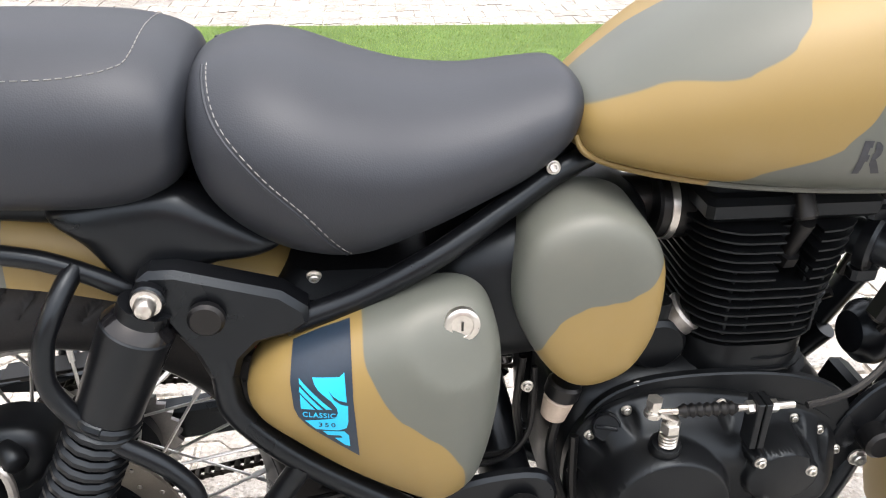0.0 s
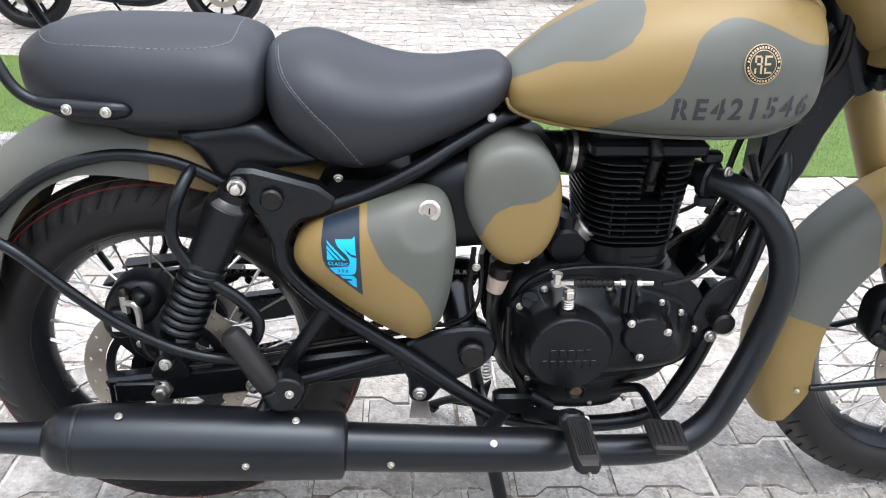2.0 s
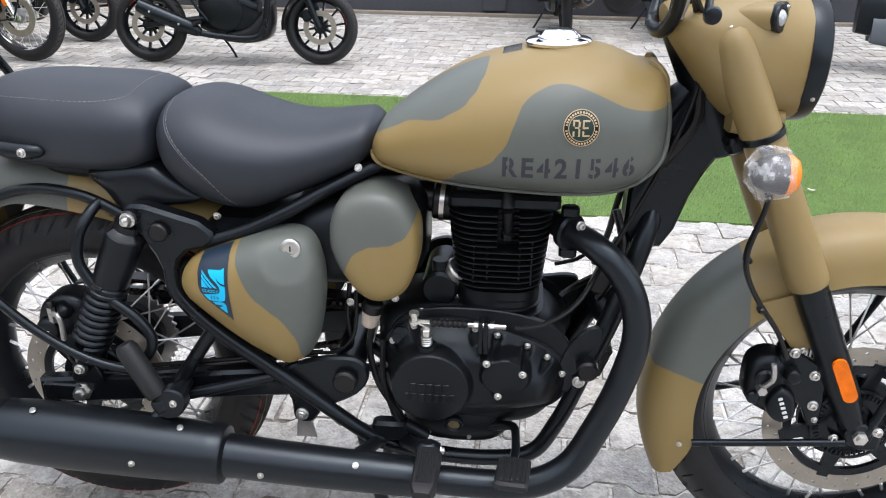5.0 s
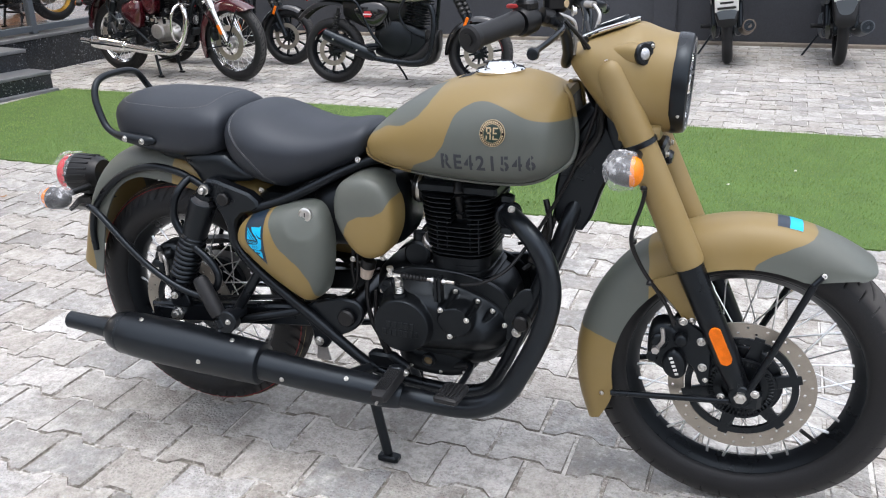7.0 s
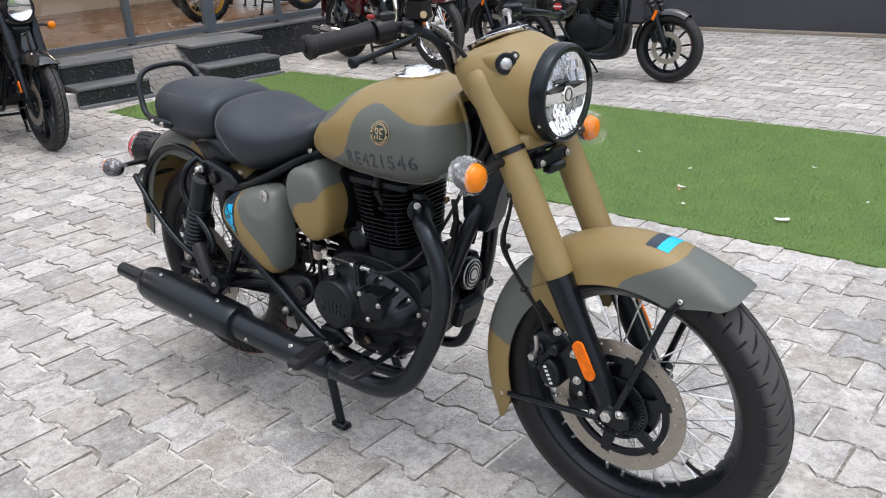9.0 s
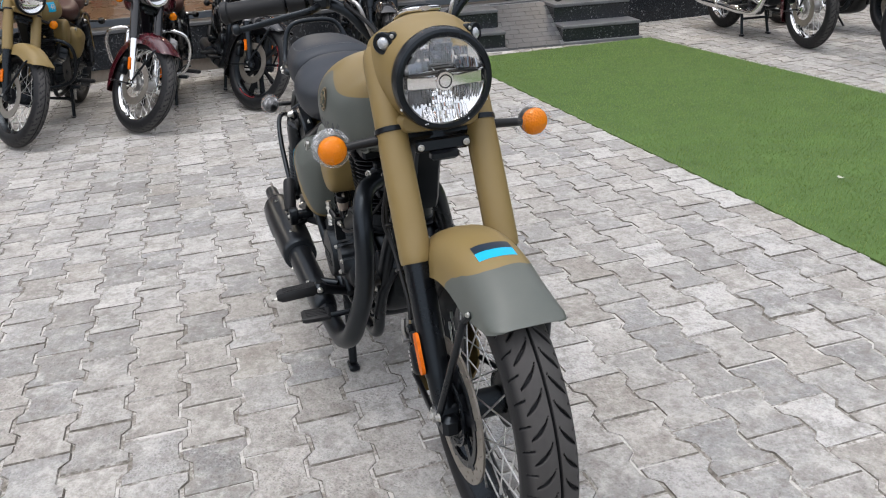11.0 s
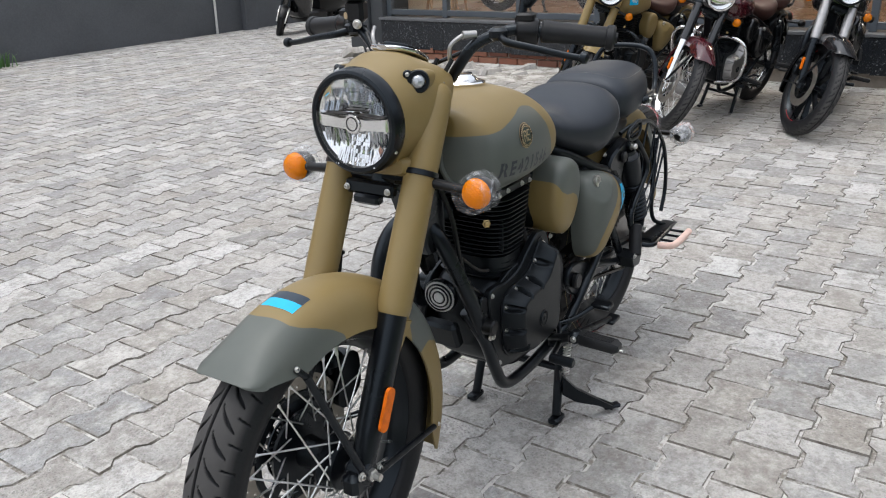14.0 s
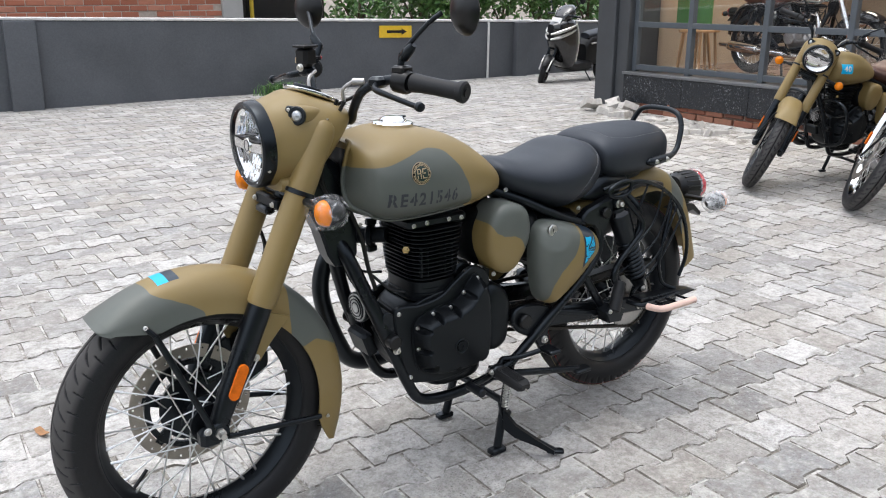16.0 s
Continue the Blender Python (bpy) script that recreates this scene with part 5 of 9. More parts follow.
brake_disc(rear, -0.078, 0.135, 0.102, 36)
part("axle", rod(REAR + Vector((0, -0.14, 0)), REAR + Vector((0, 0.14, 0)), 0.0085, seg=14), STEEL, bike)
for s in (-1, 1):
    part("axle_nut", lathe([(0, 0.019), (0.004, 0.019), (0.0045, 0.014), (0.014, 0.0138), (0.0145, 0.009), (0.022, 0.0085), (0.0225, 0.003)], REAR + Vector((0, s * 0.131, -0.004)), (0, s, 0), 6), STEEL, bike)
    part("chain_adjuster", box((-0.035, s * 0.133, 0.333), (0.075, 0.012, 0.036), 0.004), BLACK, bike)
rcal = part("rear_caliper", join(dome(ring2([(-0.086, 0.452), (-0.070, 0.494), (-0.036, 0.512), (0.000, 0.506), (0.016, 0.480), (0.004, 0.446), (-0.030, 0.424), (-0.066, 0.422)], 5), -0.078, -0.026, 3.0, 10, 0.03), dome(ring2([(-0.082, 0.446), (-0.068, 0.470), (-0.042, 0.468), (-0.034, 0.442), (-0.048, 0.420), (-0.072, 0.424)], 5), -0.098, -0.022, 4.0, 8, 0.02), rod((-0.030, -0.095, 0.494), (-0.012, -0.118, 0.486), 0.0125, seg=18, cham=0.003)), MATT, bike, "black rear brake caliper", 50)
part("caliper_bracket", plate(ring2([(-0.030, 0.450), (0.020, 0.470), (0.040, 0.430), (0.030, 0.375), (-0.010, 0.360), (-0.045, 0.385), (-0.050, 0.425)], 4), -0.086, -0.098, 0.003), BLACK, rcal)
part("banjo_hose", join(rod((-0.045, -0.108, 0.462), (-0.045, -0.110, 0.496), 0.0075, seg=6), tube([(-0.045, -0.112, 0.482), (-0.028, -0.120, 0.484), (-0.022, -0.122, 0.468), (-0.023, -0.122, 0.436)], 0.0052, 10)), ALLOY, rcal, "bare alloy hose end")
part("bleed_nipple", rod((-0.045, -0.110, 0.496), (-0.045, -0.110, 0.508), 0.0095, 0.0075, 14, 0.002), PLASTIC, rcal)
part("caliper_mark", box((-0.058, -0.1205, 0.444), (0.016, 0.001, 0.014), 0.003), LABEL_WHITE, rcal, "small white marking")
part("brake_hose", tube([(-0.023, -0.122, 0.436), (-0.020, -0.122, 0.405), (-0.005, -0.122, 0.384), (0.03, -0.120, 0.380), (0.12, -0.134, 0.398), (0.3, -0.12, 0.418), (0.45, -0.10, 0.43)], 0.0042, 8), PLASTIC, bike)
part("cable", tube([(-0.02, -0.110, 0.392), (0.03, -0.126, 0.374), (0.14, -0.134, 0.392), (0.3, -0.122, 0.412), (0.44, -0.10, 0.422)], 0.0032, 8), PLASTIC, bike)
for p in ((-0.034, -0.098, 0.400), (-0.018, -0.098, 0.378)):
    bolt(rcal, p, (0, -1, 0), 0.9)
# sprocket, chain, chain guard on the left
teeth = []
for k in range(76):
    a = 2 * math.pi * k / 76
    r = 0.098 if k % 2 else 0.0905
    teeth.append((r * math.cos(a), r * math.sin(a)))
spk = part("sprocket", plate(teeth, 0.082, 0.089, 0.0008), ALLOY, rear, "bare steel sprocket")
part("sprocket_carrier", lathe([(0.06, 0.075), (0.081, 0.072), (0.081, 0.02)], (0, 0, 0), (0, 1, 0), 40), BLACK, rear)


def chain_link():
    return join(plate(ring2([(-0.0085, -0.0045), (-0.004, -0.0032), (0.004, -0.0032), (0.0085, -0.0045), (0.0085, 0.0045), (0.004, 0.0032), (-0.004, 0.0032), (-0.0085, 0.0045)], 2), -0.008, -0.006, 0.0004), plate([(-0.0085, -0.004), (0.0085, -0.004), (0.0085, 0.004), (-0.0085, 0.004)], 0.006, 0.008, 0.0004), rod((0, -0.006, 0), (0, 0.006, 0), 0.0045, seg=8))


LINK = chain_link()
links = []
c2, r2, c1, r1 = Vector((0.0, 0.339)), 0.0945, Vector((0.52, 0.392)), 0.033
for k in range(40):
    t = k / 39
    for sgn in (1, -1):
        p = Vector((c2.x, c2.y + sgn * r2)).lerp(Vector((c1.x, c1.y + sgn * r1)), t)
        q = math.atan2((c1.y + sgn * r1) - (c2.y + sgn * r2), c1.x - c2.x)
        links.append(moved(LINK, pose(p.x, 0.0855, p.y, 0, -math.degrees(q), 0)))
for k in range(24):
    a = math.pi / 2 + math.pi * (k + 0.5) / 24
    links.append(moved(LINK, pose(r2 * math.cos(a), 0.0855, 0.339 + r2 * math.sin(a), 0, -math.degrees(a + math.pi / 2), 0)))
part("chain", join(*links), plain("oiled_chain", (0.05, 0.045, 0.04), 0.4, 0.8), bike)
part("chain_guard", join(plate([(-0.10, 0.455), (0.02, 0.47), (0.30, 0.452), (0.46, 0.452), (0.46, 0.440), (0.30, 0.436), (0.02, 0.445), (-0.09, 0.428)], 0.098, 0.104, 0.002), plate([(-0.10, 0.455), (0.02, 0.47), (0.46, 0.452), (0.46, 0.449), (0.02, 0.466), (-0.10, 0.451)], 0.068, 0.104, 0.001)), PLASTIC, bike)

# engine
eng = part("engine", loft([(0.545, 0.34, 0.42, 0.49, 0.05), (0.565, 0.30, 0.41, 0.51, 0.085), (0.62, 0.285, 0.40, 0.525, 0.098), (0.70, 0.276, 0.40, 0.53, 0.10), (0.80, 0.280, 0.40, 0.52, 0.096), (0.85, 0.305, 0.40, 0.50, 0.084), (0.880, 0.35, 0.41, 0.47, 0.052)], 40, 6, 0.5, 0.55, 0.4), MATT, bike, "matt black single-cylinder engine")
for s in (-1, 1):
    part("crankcase_seam", plate(ring2([(0.562, 0.42), (0.575, 0.485), (0.62, 0.520), (0.70, 0.530), (0.80, 0.522), (0.872, 0.490), (0.892, 0.43), (0.875, 0.372), (0.81, 0.330), (0.72, 0.312), (0.62, 0.318), (0.575, 0.362)], 5), s * 0.084, s * 0.096, 0.002), MATT, eng)
RC = ring2([(0.553, 0.410), (0.558, 0.447), (0.575, 0.482), (0.610, 0.506), (0.665, 0.515), (0.727, 0.508), (0.788, 0.492), (0.845, 0.469), (0.876, 0.440), (0.888, 0.408), (0.884, 0.375), (0.862, 0.347), (0.82, 0.332), (0.765, 0.324), (0.71, 0.319), (0.65, 0.313), (0.60, 0.310), (0.570, 0.342), (0.556, 0.375)], 16)
RC_BOLTS = ((0.562, 0.411), (0.577, 0.462), (0.615, 0.493), (0.722, 0.494), (0.760, 0.4835), (0.813, 0.4655), (0.848, 0.446), (0.876, 0.414), (0.600, 0.322))
rc = part("clutch_cover", relief(RC, -0.098, -1, 0.055, 0.060, (0.715, 0.410), [(0.650, 0.411, 0.0645, 0.0625, 0.077), (0.777, 0.436, 0.0385, 0.0330, 0.068), (0.745, 0.463, 0.009, 0.009, 0.067), (0.806, 0.446, 0.009, 0.009, 0.067), (0.766, 0.400, 0.009, 0.009, 0.067)], RC_BOLTS), MATT, eng, "matt black right engine cover with bolts", 50)
# raised marks on the clutch dome, unreadable
cd_tree = bvh_of(rc.data)
for z, xs, w in ((0.4155, (0.622, 0.636, 0.650, 0.664, 0.678), 0.0105), (0.3955, (0.610, 0.623, 0.636, 0.649, 0.662, 0.675, 0.688), 0.0098)):
    for x in xs:
        hit = cd_tree.ray_cast(Vector((x, -0.4, z)), Vector((0, 1, 0)))[0]
        part("raised_mark", box(hit, (w, 0.0034, 0.0155), 0.0014), MATT, rc)
for x, z in RC_BOLTS:
    bolt(rc, (x, -0.1015, z), (0, -1, 0), 0.9)
for x, z in ((0.745, 0.463), (0.806, 0.446), (0.766, 0.400)):
    hit = cd_tree.ray_cast(Vector((x, -0.4, z)), Vector((0, 1, 0)))[0]
    bolt(rc, hit + Vector((0, 0.001, 0)), (0, -1, 0), 0.95)
hit = cd_tree.ray_cast(Vector((0.592, -0.4, 0.478)), Vector((0, 1, 0)))[0]
part("oil_plug", join(lathe([(-0.012, 0.0165), (0.002, 0.0165), (0.004, 0.0145), (0.003, 0.0135), (0.003, 0.001)], hit, (-0.35, -1, 0.5), 28), moved(box((0, 0, 0.004), (0.024, 0.004, 0.004), 0.001), frame_to(hit, (-0.35, -1, 0.5)))), MATT, rc)
part("post_boss", lathe([(0.0, 0.0150), (0.003, 0.0165), (0.030, 0.0165), (0.046, 0.012), (0.058, 0.004)], (0.643, -0.151, 0.488), (0, 0.25, -1), 24), MATT, rc)
part("clutch_post", join(rod((0.643, -0.153, 0.485), (0.643, -0.153, 0.520), 0.0062, seg=14, cham=0.001), coil((0.643, -0.153, 0.488), (0.643, -0.153, 0.505), 0.0085, 0.0017, 4), rod((0.643, -0.153, 0.506), (0.643, -0.153, 0.518), 0.0105, seg=6, cham=0.001), rod((0.643, -0.153, 0.518), (0.643, -0.153, 0.523), 0.0075, seg=12)), STEEL, rc, "zinc-plated clutch post")
part("clutch_arm", join(skin([[Vector((0.646, -0.160, z)), Vector((0.646, -0.147, z)), Vector((0.618, -0.146, z + 0.012)), Vector((0.618, -0.158, z + 0.012))] for z in (0.521, 0.5235)]), rod((0.622, -0.152, 0.526), (0.622, -0.152, 0.546), 0.0055, seg=12), rod((0.622, -0.152, 0.541), (0.622, -0.152, 0.548), 0.0085, seg=6), rod((0.622, -0.152, 0.527), (0.622, -0.152, 0.532), 0.009, seg=14), rod((0.625, -0.152, 0.530), (0.655, -0.152, 0.530), 0.0035, seg=8)), STEEL, rc, "zinc-plated clutch arm")
part("cable_bellows", lathe([(0.0, 0.004)] + [(0.003 + 0.0042 * k, 0.0078 if k % 2 else 0.0055) for k in range(14)] + [(0.064, 0.004)], (0.648, -0.152, 0.530), (1, 0, -0.01), 14), PLASTIC, rc)
part("cable_end", join(rod((0.708, -0.152, 0.529), (0.775, -0.150, 0.527), 0.0040, seg=10), rod((0.722, -0.152, 0.529), (0.729, -0.152, 0.529), 0.0072, seg=6), rod((0.748, -0.151, 0.528), (0.755, -0.151, 0.528), 0.0072, seg=6)), STEEL, rc)
for x in (0.733, 0.742):
    part("cable_bracket", plate([(x - 0.0035, 0.538), (x + 0.0035, 0.538), (x + 0.0035, 0.515), (x + 0.004, 0.480), (x - 0.003, 0.480), (x - 0.0035, 0.515)], -0.162, -0.138, 0.001), MATT, rc)
part("clutch_cable", tube([(0.79, -0.150, 0.525), (0.84, -0.145, 0.535), (0.89, -0.125, 0.565), (0.93, -0.085, 0.62), (0.975, -0.06, 0.70), (1.02, -0.05, 0.80), (1.055, -0.045, 0.92), (1.04, -0.02, 1.0), (1.0, 0.10, 1.06)], 0.0042, 8), PLASTIC, bike)
# left covers
LC = ring2([(0.859, 0.452), (0.857, 0.390), (0.840, 0.330), (0.792, 0.302), (0.72, 0.297), (0.655, 0.300), (0.622, 0.320), (0.610, 0.360), (0.608, 0.420), (0.611, 0.480), (0.620, 0.530), (0.638, 0.562), (0.662, 0.563), (0.688, 0.540), (0.712, 0.511), (0.745, 0.499), (0.80, 0.494), (0.842, 0.480)], 16)
LC_BOLTS = ((0.844, 0.452), (0.842, 0.392), (0.821, 0.337), (0.795, 0.480), (0.738, 0.4855), (0.694, 0.518), (0.648, 0.550), (0.665, 0.312), (0.740, 0.311))
lc = part("magneto_cover", relief(LC, 0.108, 1, 0.050, 0.030, (0.725, 0.410), (), LC_BOLTS, 0.85, 64, 0.014), MATT, eng, "matt black left engine cover with bolts", 50)
part("outer_lip", plate(ring2([(0.905, 0.45), (0.908, 0.505), (0.885, 0.516), (0.83, 0.510), (0.765, 0.52), (0.715, 0.552), (0.655, 0.582), (0.605, 0.55), (0.596, 0.45), (0.595, 0.335), (0.64, 0.290), (0.75, 0.276), (0.835, 0.290), (0.872, 0.305), (0.885, 0.345)], 5), 0.088, 0.106, 0.003), MATT, lc)
part("inspection_plug", join(lathe([(-0.006, 0.0215), (0.002, 0.0215), (0.0035, 0.0195), (0.001, 0.0155), (0.001, 0.0135), (0.003, 0.0125), (0.003, 0.006), (-0.001, 0.0055), (-0.001, 0.0005)], (0.734, 0.1570, 0.389), (0, 1, 0), 32)), MATT, lc)
for x, z in LC_BOLTS:
    bolt(lc, (x, 0.1118, z), (0, 1, 0), 0.9)
for x, z in ((0.897, 0.500), (0.864, 0.314)):
    bolt(lc, (x, 0.105, z), (0, 1, 0), 0.9)
part("sprocket_cover", dome(ring2([(0.612, 0.515), (0.565, 0.512), (0.535, 0.468), (0.535, 0.40), (0.548, 0.335), (0.60, 0.325), (0.618, 0.40)], 5), 0.088, 0.038, 4.0, 10, 0.02), MATT, eng)
for x, z in ((0.585, 0.505), (0.55, 0.35)):
    bolt(eng, (x, 0.112, z), (0, 1, 0), 0.8)
# cylinder with fins


CYL = 0.757


def fin(z, hx, hy, thick, dx=0.0, ease=0.975, notch=False):
    """One cooling fin: a rounded plate round the cylinder, cut away for the spark plug where notch is set."""
    o = []
    rr = 0.050
    for cx, cy, a0 in ((hx - rr, hy - rr, 0), (-hx + rr, hy - rr, 90), (-hx + rr, -hy + rr, 180), (hx - rr, -hy + rr, 270)):
        for k in range(6):
            a = radians(a0 + 18 * k)
            o.append((cx + rr * math.cos(a), cy + rr * math.sin(a)))
        if notch and a0 == 180:
            o += [(-0.004, -hy), (-0.004, -hy + 0.036), (0.033, -hy + 0.036), (0.033, -hy)]
    e = min(0.0008, thick * 0.2)
    return skin([[(CYL + dx + x * q, y * q, z + h) for x, y in o] for q, h in ((ease, 0), (1.0, e), (1.0, thick - e), (ease, thick))])


barrel = part("cylinder", join(lathe([(0, 0.064), (0.20, 0.064)], (CYL, 0, 0.52), (0, 0, 1), 32), fin(0.498, 0.072, 0.088, 0.062, 0.0, 0.97)), MATT, eng)
for k in range(13):
    t = k / 12
    z = 0.568 + 0.0112 * k
    part("cooling_fin", fin(z, 0.076 + 0.013 * t, 0.094 + 0.010 * t, 0.0036, notch=z > 0.64), MATT, barrel)
for k in range(3):
    part("cooling_fin", fin(0.512 + 0.0135 * k, 0.060 - 0.004 * k, 0.0935 - 0.001 * k, 0.0042, 0.022 - 0.003 * k), MATT, barrel)
# short ribs between the fins
for s in (-1, 1):
    for x in (0.715, 0.738, 0.792, 0.812):
        part("fin_rib", box((x, s * 0.083, 0.618), (0.0035, 0.012, 0.085), 0.001), MATT, barrel)
part("cylinder_head", join(box((0.763, 0, 0.724), (0.184, 0.188, 0.026), 0.012), box((0.763, 0, 0.742), (0.170, 0.15, 0.03), 0.014), box((0.69, 0, 0.70), (0.04, 0.08, 0.04), 0.01)), MATT, eng)
part("spark_plug_cap", join(rod((0.768, -0.085, 0.742), (0.770, -0.100, 0.716), 0.010, 0.012, 18, 0.003), rod((0.770, -0.100, 0.716), (0.770, -0.078, 0.664), 0.010, 0.008, 14), rod((0.770, -0.085, 0.672), (0.770, -0.080, 0.660), 0.0115, seg=6)), PLASTIC, eng)
part("plug_lead", tube([(0.768, -0.090, 0.740), (0.762, -0.078, 0.757), (0.74, -0.03, 0.768)], 0.004, 8), PLASTIC, eng)
for x, z, s in ((0.69, 0.722, 1), (0.73, 0.724, 1), (0.80, 0.724, 1), (0.84, 0.722, 1)):
    bolt(eng, (x, s * 0.094, z), (0, s, 0), 0.9)
for s in (-1, 1):
    bolt(eng, (0.905, s * 0.105, 0.402), (0, s, 0), 1.6)
    part("engine_mount", plate(ring2([(0.94, 0.50), (0.93, 0.42), (0.90, 0.375), (0.87, 0.39), (0.875, 0.45), (0.91, 0.50)], 4), s * 0.09, s * 0.100, 0.002), BLACK, bike)
    part("mount_rubber", rod((0.918, s * 0.095, 0.432), (0.918, s * 0.125, 0.432), 0.019, seg=22, cham=0.004), PLASTIC, bike)
brass = part("temperature_sensor", join(lathe([(0, 0.010), (0.005, 0.010), (0.006, 0.007), (0.012, 0.0065), (0.013, 0.004)], (0.842, 0.060, 0.652), (0.6, 0.7, 0.15), 6)), plain("brass", (0.45, 0.33, 0.15), 0.35, 0.9), eng, "brass temperature sensor")
# intake and starter
part("intake", join(rod((0.60, 0, 0.70), (0.70, 0, 0.695), 0.028, seg=24), rod((0.640, -0.02, 0.70), (0.680, -0.02, 0.697), 0.034, seg=26, cham=0.003)), PLASTIC, bike)
part("hose_clamp", lathe([(0, 0.036), (0.008, 0.036)], (0.652, -0.02, 0.699), (1, 0, -0.07), 28), STEEL, bike)
part("starter_motor", join(rod((0.655, -0.070, 0.550), (0.655, 0.06, 0.550), 0.032, seg=28, cham=0.005), box((0.676, -0.040, 0.527), (0.055, 0.022, 0.028), 0.008), rod((0.655, -0.05, 0.60), (0.655, -0.05, 0.565), 0.014, seg=14)), MATT, bike)
part("gear_cover_silver", rod((0.690, -0.05, 0.585), (0.665, -0.04, 0.555), 0.024, 0.020, 20, 0.003), ALLOY, bike, "bare alloy starter housing")
for p in ((0.666, -0.051, 0.527), (0.686, -0.051, 0.527), (0.628, -0.09, 0.517), (0.615, -0.09, 0.505)):
    bolt(bike, p, (0, -1, 0), 0.9)
part("sensor_can", join(rod((0.545, -0.098, 0.535), (0.540, -0.098, 0.515), 0.019, seg=22, cham=0.003)), PLASTIC, bike)
part("sensor_body", rod((0.540, -0.098, 0.515), (0.534, -0.098, 0.488), 0.017, 0.014, 22, 0.002), plain("tan_plastic", (0.40, 0.33, 0.27), 0.45), bike, "pale tan plastic breather bottle")
for path, r in (([(0.54, -0.098, 0.488), (0.535, -0.10, 0.44), (0.55, -0.11, 0.38), (0.58, -0.115, 0.33), (0.60, -0.11, 0.29)], 0.006), ([(0.50, -0.085, 0.56), (0.495, -0.09, 0.50), (0.50, -0.09, 0.44), (0.46, -0.08, 0.42)], 0.0045), ([(0.512, -0.09, 0.55), (0.508, -0.1, 0.47), (0.47, -0.1, 0.43), (0.40, -0.09, 0.425)], 0.0035), ([(0.56, -0.10, 0.46), (0.562, -0.115, 0.38), (0.585, -0.118, 0.31), (0.605, -0.118, 0.292), (0.62, -0.11, 0.29)], 0.0055)):
    part("hose", tube(path, r, 8), PLASTIC, bike)
part("rear_brake_cylinder", join(box((0.575, -0.115, 0.285), (0.07, 0.03, 0.04), 0.006), rod((0.60, -0.12, 0.30), (0.64, -0.12, 0.275), 0.012)), MATT, bike)
part("oil_drain", join(lathe([(0, 0.017), (0.010, 0.017), (0.012, 0.014), (0.009, 0.011), (0.009, 0.001)], (0.687, -0.092, 0.292), (0, -1, -0.15), 24)), MATT, eng)
part("sight_window", lathe([(0.0095, 0.0105), (0.0105, 0.009), (0.0105, 0.0005)], (0.687, -0.092, 0.292), (0, -1, -0.15), 20), plain("amber_sight_glass", (0.10, 0.07, 0.03), 0.2, bump=0.0), eng)
for x, z in ((0.715, 0.262), (0.775, 0.270), (0.64, 0.268)):
    bolt(eng, (x, -0.094, z), (0, -1, -0.3), 0.7)
part("sump", loft([(0.58, 0.275, 0.30, 0.33, 0.04), (0.63, 0.246, 0.275, 0.33, 0.090), (0.74, 0.242, 0.272, 0.33, 0.094), (0.785, 0.255, 0.285, 0.33, 0.07), (0.80, 0.275, 0.295, 0.32, 0.03)], 24, 4, 0.5, 0.5, 0.5), MATT, bike)

# exhaust
pipe = part("exhaust_pipe", tube([(0.845, -0.03, 0.672), (0.880, -0.07, 0.668), (0.915, -0.108, 0.660), (0.951, -0.128, 0.632), (0.980, -0.138, 0.580), (0.989, -0.143, 0.510), (0.968, -0.150, 0.420), (0.930, -0.166, 0.335), (0.897, -0.178, 0.280), (0.850, -0.188, 0.249), (0.79, -0.194, 0.239), (0.68, -0.198, 0.243), (0.62, -0.199, 0.247)], [0.021, 0.0225, 0.0235, 0.0245, 0.0255, 0.0255], 22, 8), EXHAUST, bike, "matt black exhaust pipe")
part("exhaust_clamp", join(lathe([(0, 0.030), (0.012, 0.032), (0.016, 0.028)], (0.868, -0.058, 0.668), (0.6, -0.7, -0.03), 26), box((0.872, -0.064, 0.705), (0.03, 0.02, 0.02), 0.004), box((0.872, -0.064, 0.632), (0.03, 0.02, 0.02), 0.004)), BLACK, pipe)
bolt(pipe, (0.888, -0.092, 0.69), (0.5, -0.8, 0.1), 1.2)
part("heat_shield", tube([(0.66, -0.198, 0.244), (0.62, -0.199, 0.247), (0.45, -0.203, 0.258), (0.28, -0.206, 0.272)], [0.027, 0.035, 0.0375, 0.0385], 26, 6), EXHAUST, pipe)
part("muffler", lathe([(-0.005, 0.036), (0.0, 0.050), (0.004, 0.0525), (0.03, 0.0535), (0.15, 0.0570), (0.27, 0.0585), (0.36, 0.0570), (0.41, 0.0530), (0.432, 0.0475), (0.445, 0.036), (0.452, 0.027), (0.50, 0.0235), (0.58, 0.0225), (0.581, 0.020), (0.50, 0.019)], (0.292, -0.206, 0.272), (-0.4200, -0.004, 0.0285), 48), EXHAUST, pipe, "matt black cylindrical muffler")
part("muffler_band", lathe([(0, 0.0535), (0.001, 0.0545), (0.006, 0.0545), (0.007, 0.0535)], (-0.105, -0.2098, 0.299), (-0.42, -0.004, 0.0285), 40), EXHAUST, pipe)
for x, y, z, ny, nz in ((0.147, -0.264, 0.285, -1, -0.05), (0.365, -0.243, 0.262, -1, -0.1), (-0.04, -0.225, 0.352, -0.25, 1), (0.22, -0.218, 0.331, -0.3, 1), (0.528, -0.224, 0.282, -0.7, 0.8), (0.615, -0.224, 0.232, -1, -0.2)):
    bolt(pipe, (x, y, z), (0, ny, nz), 0.85)
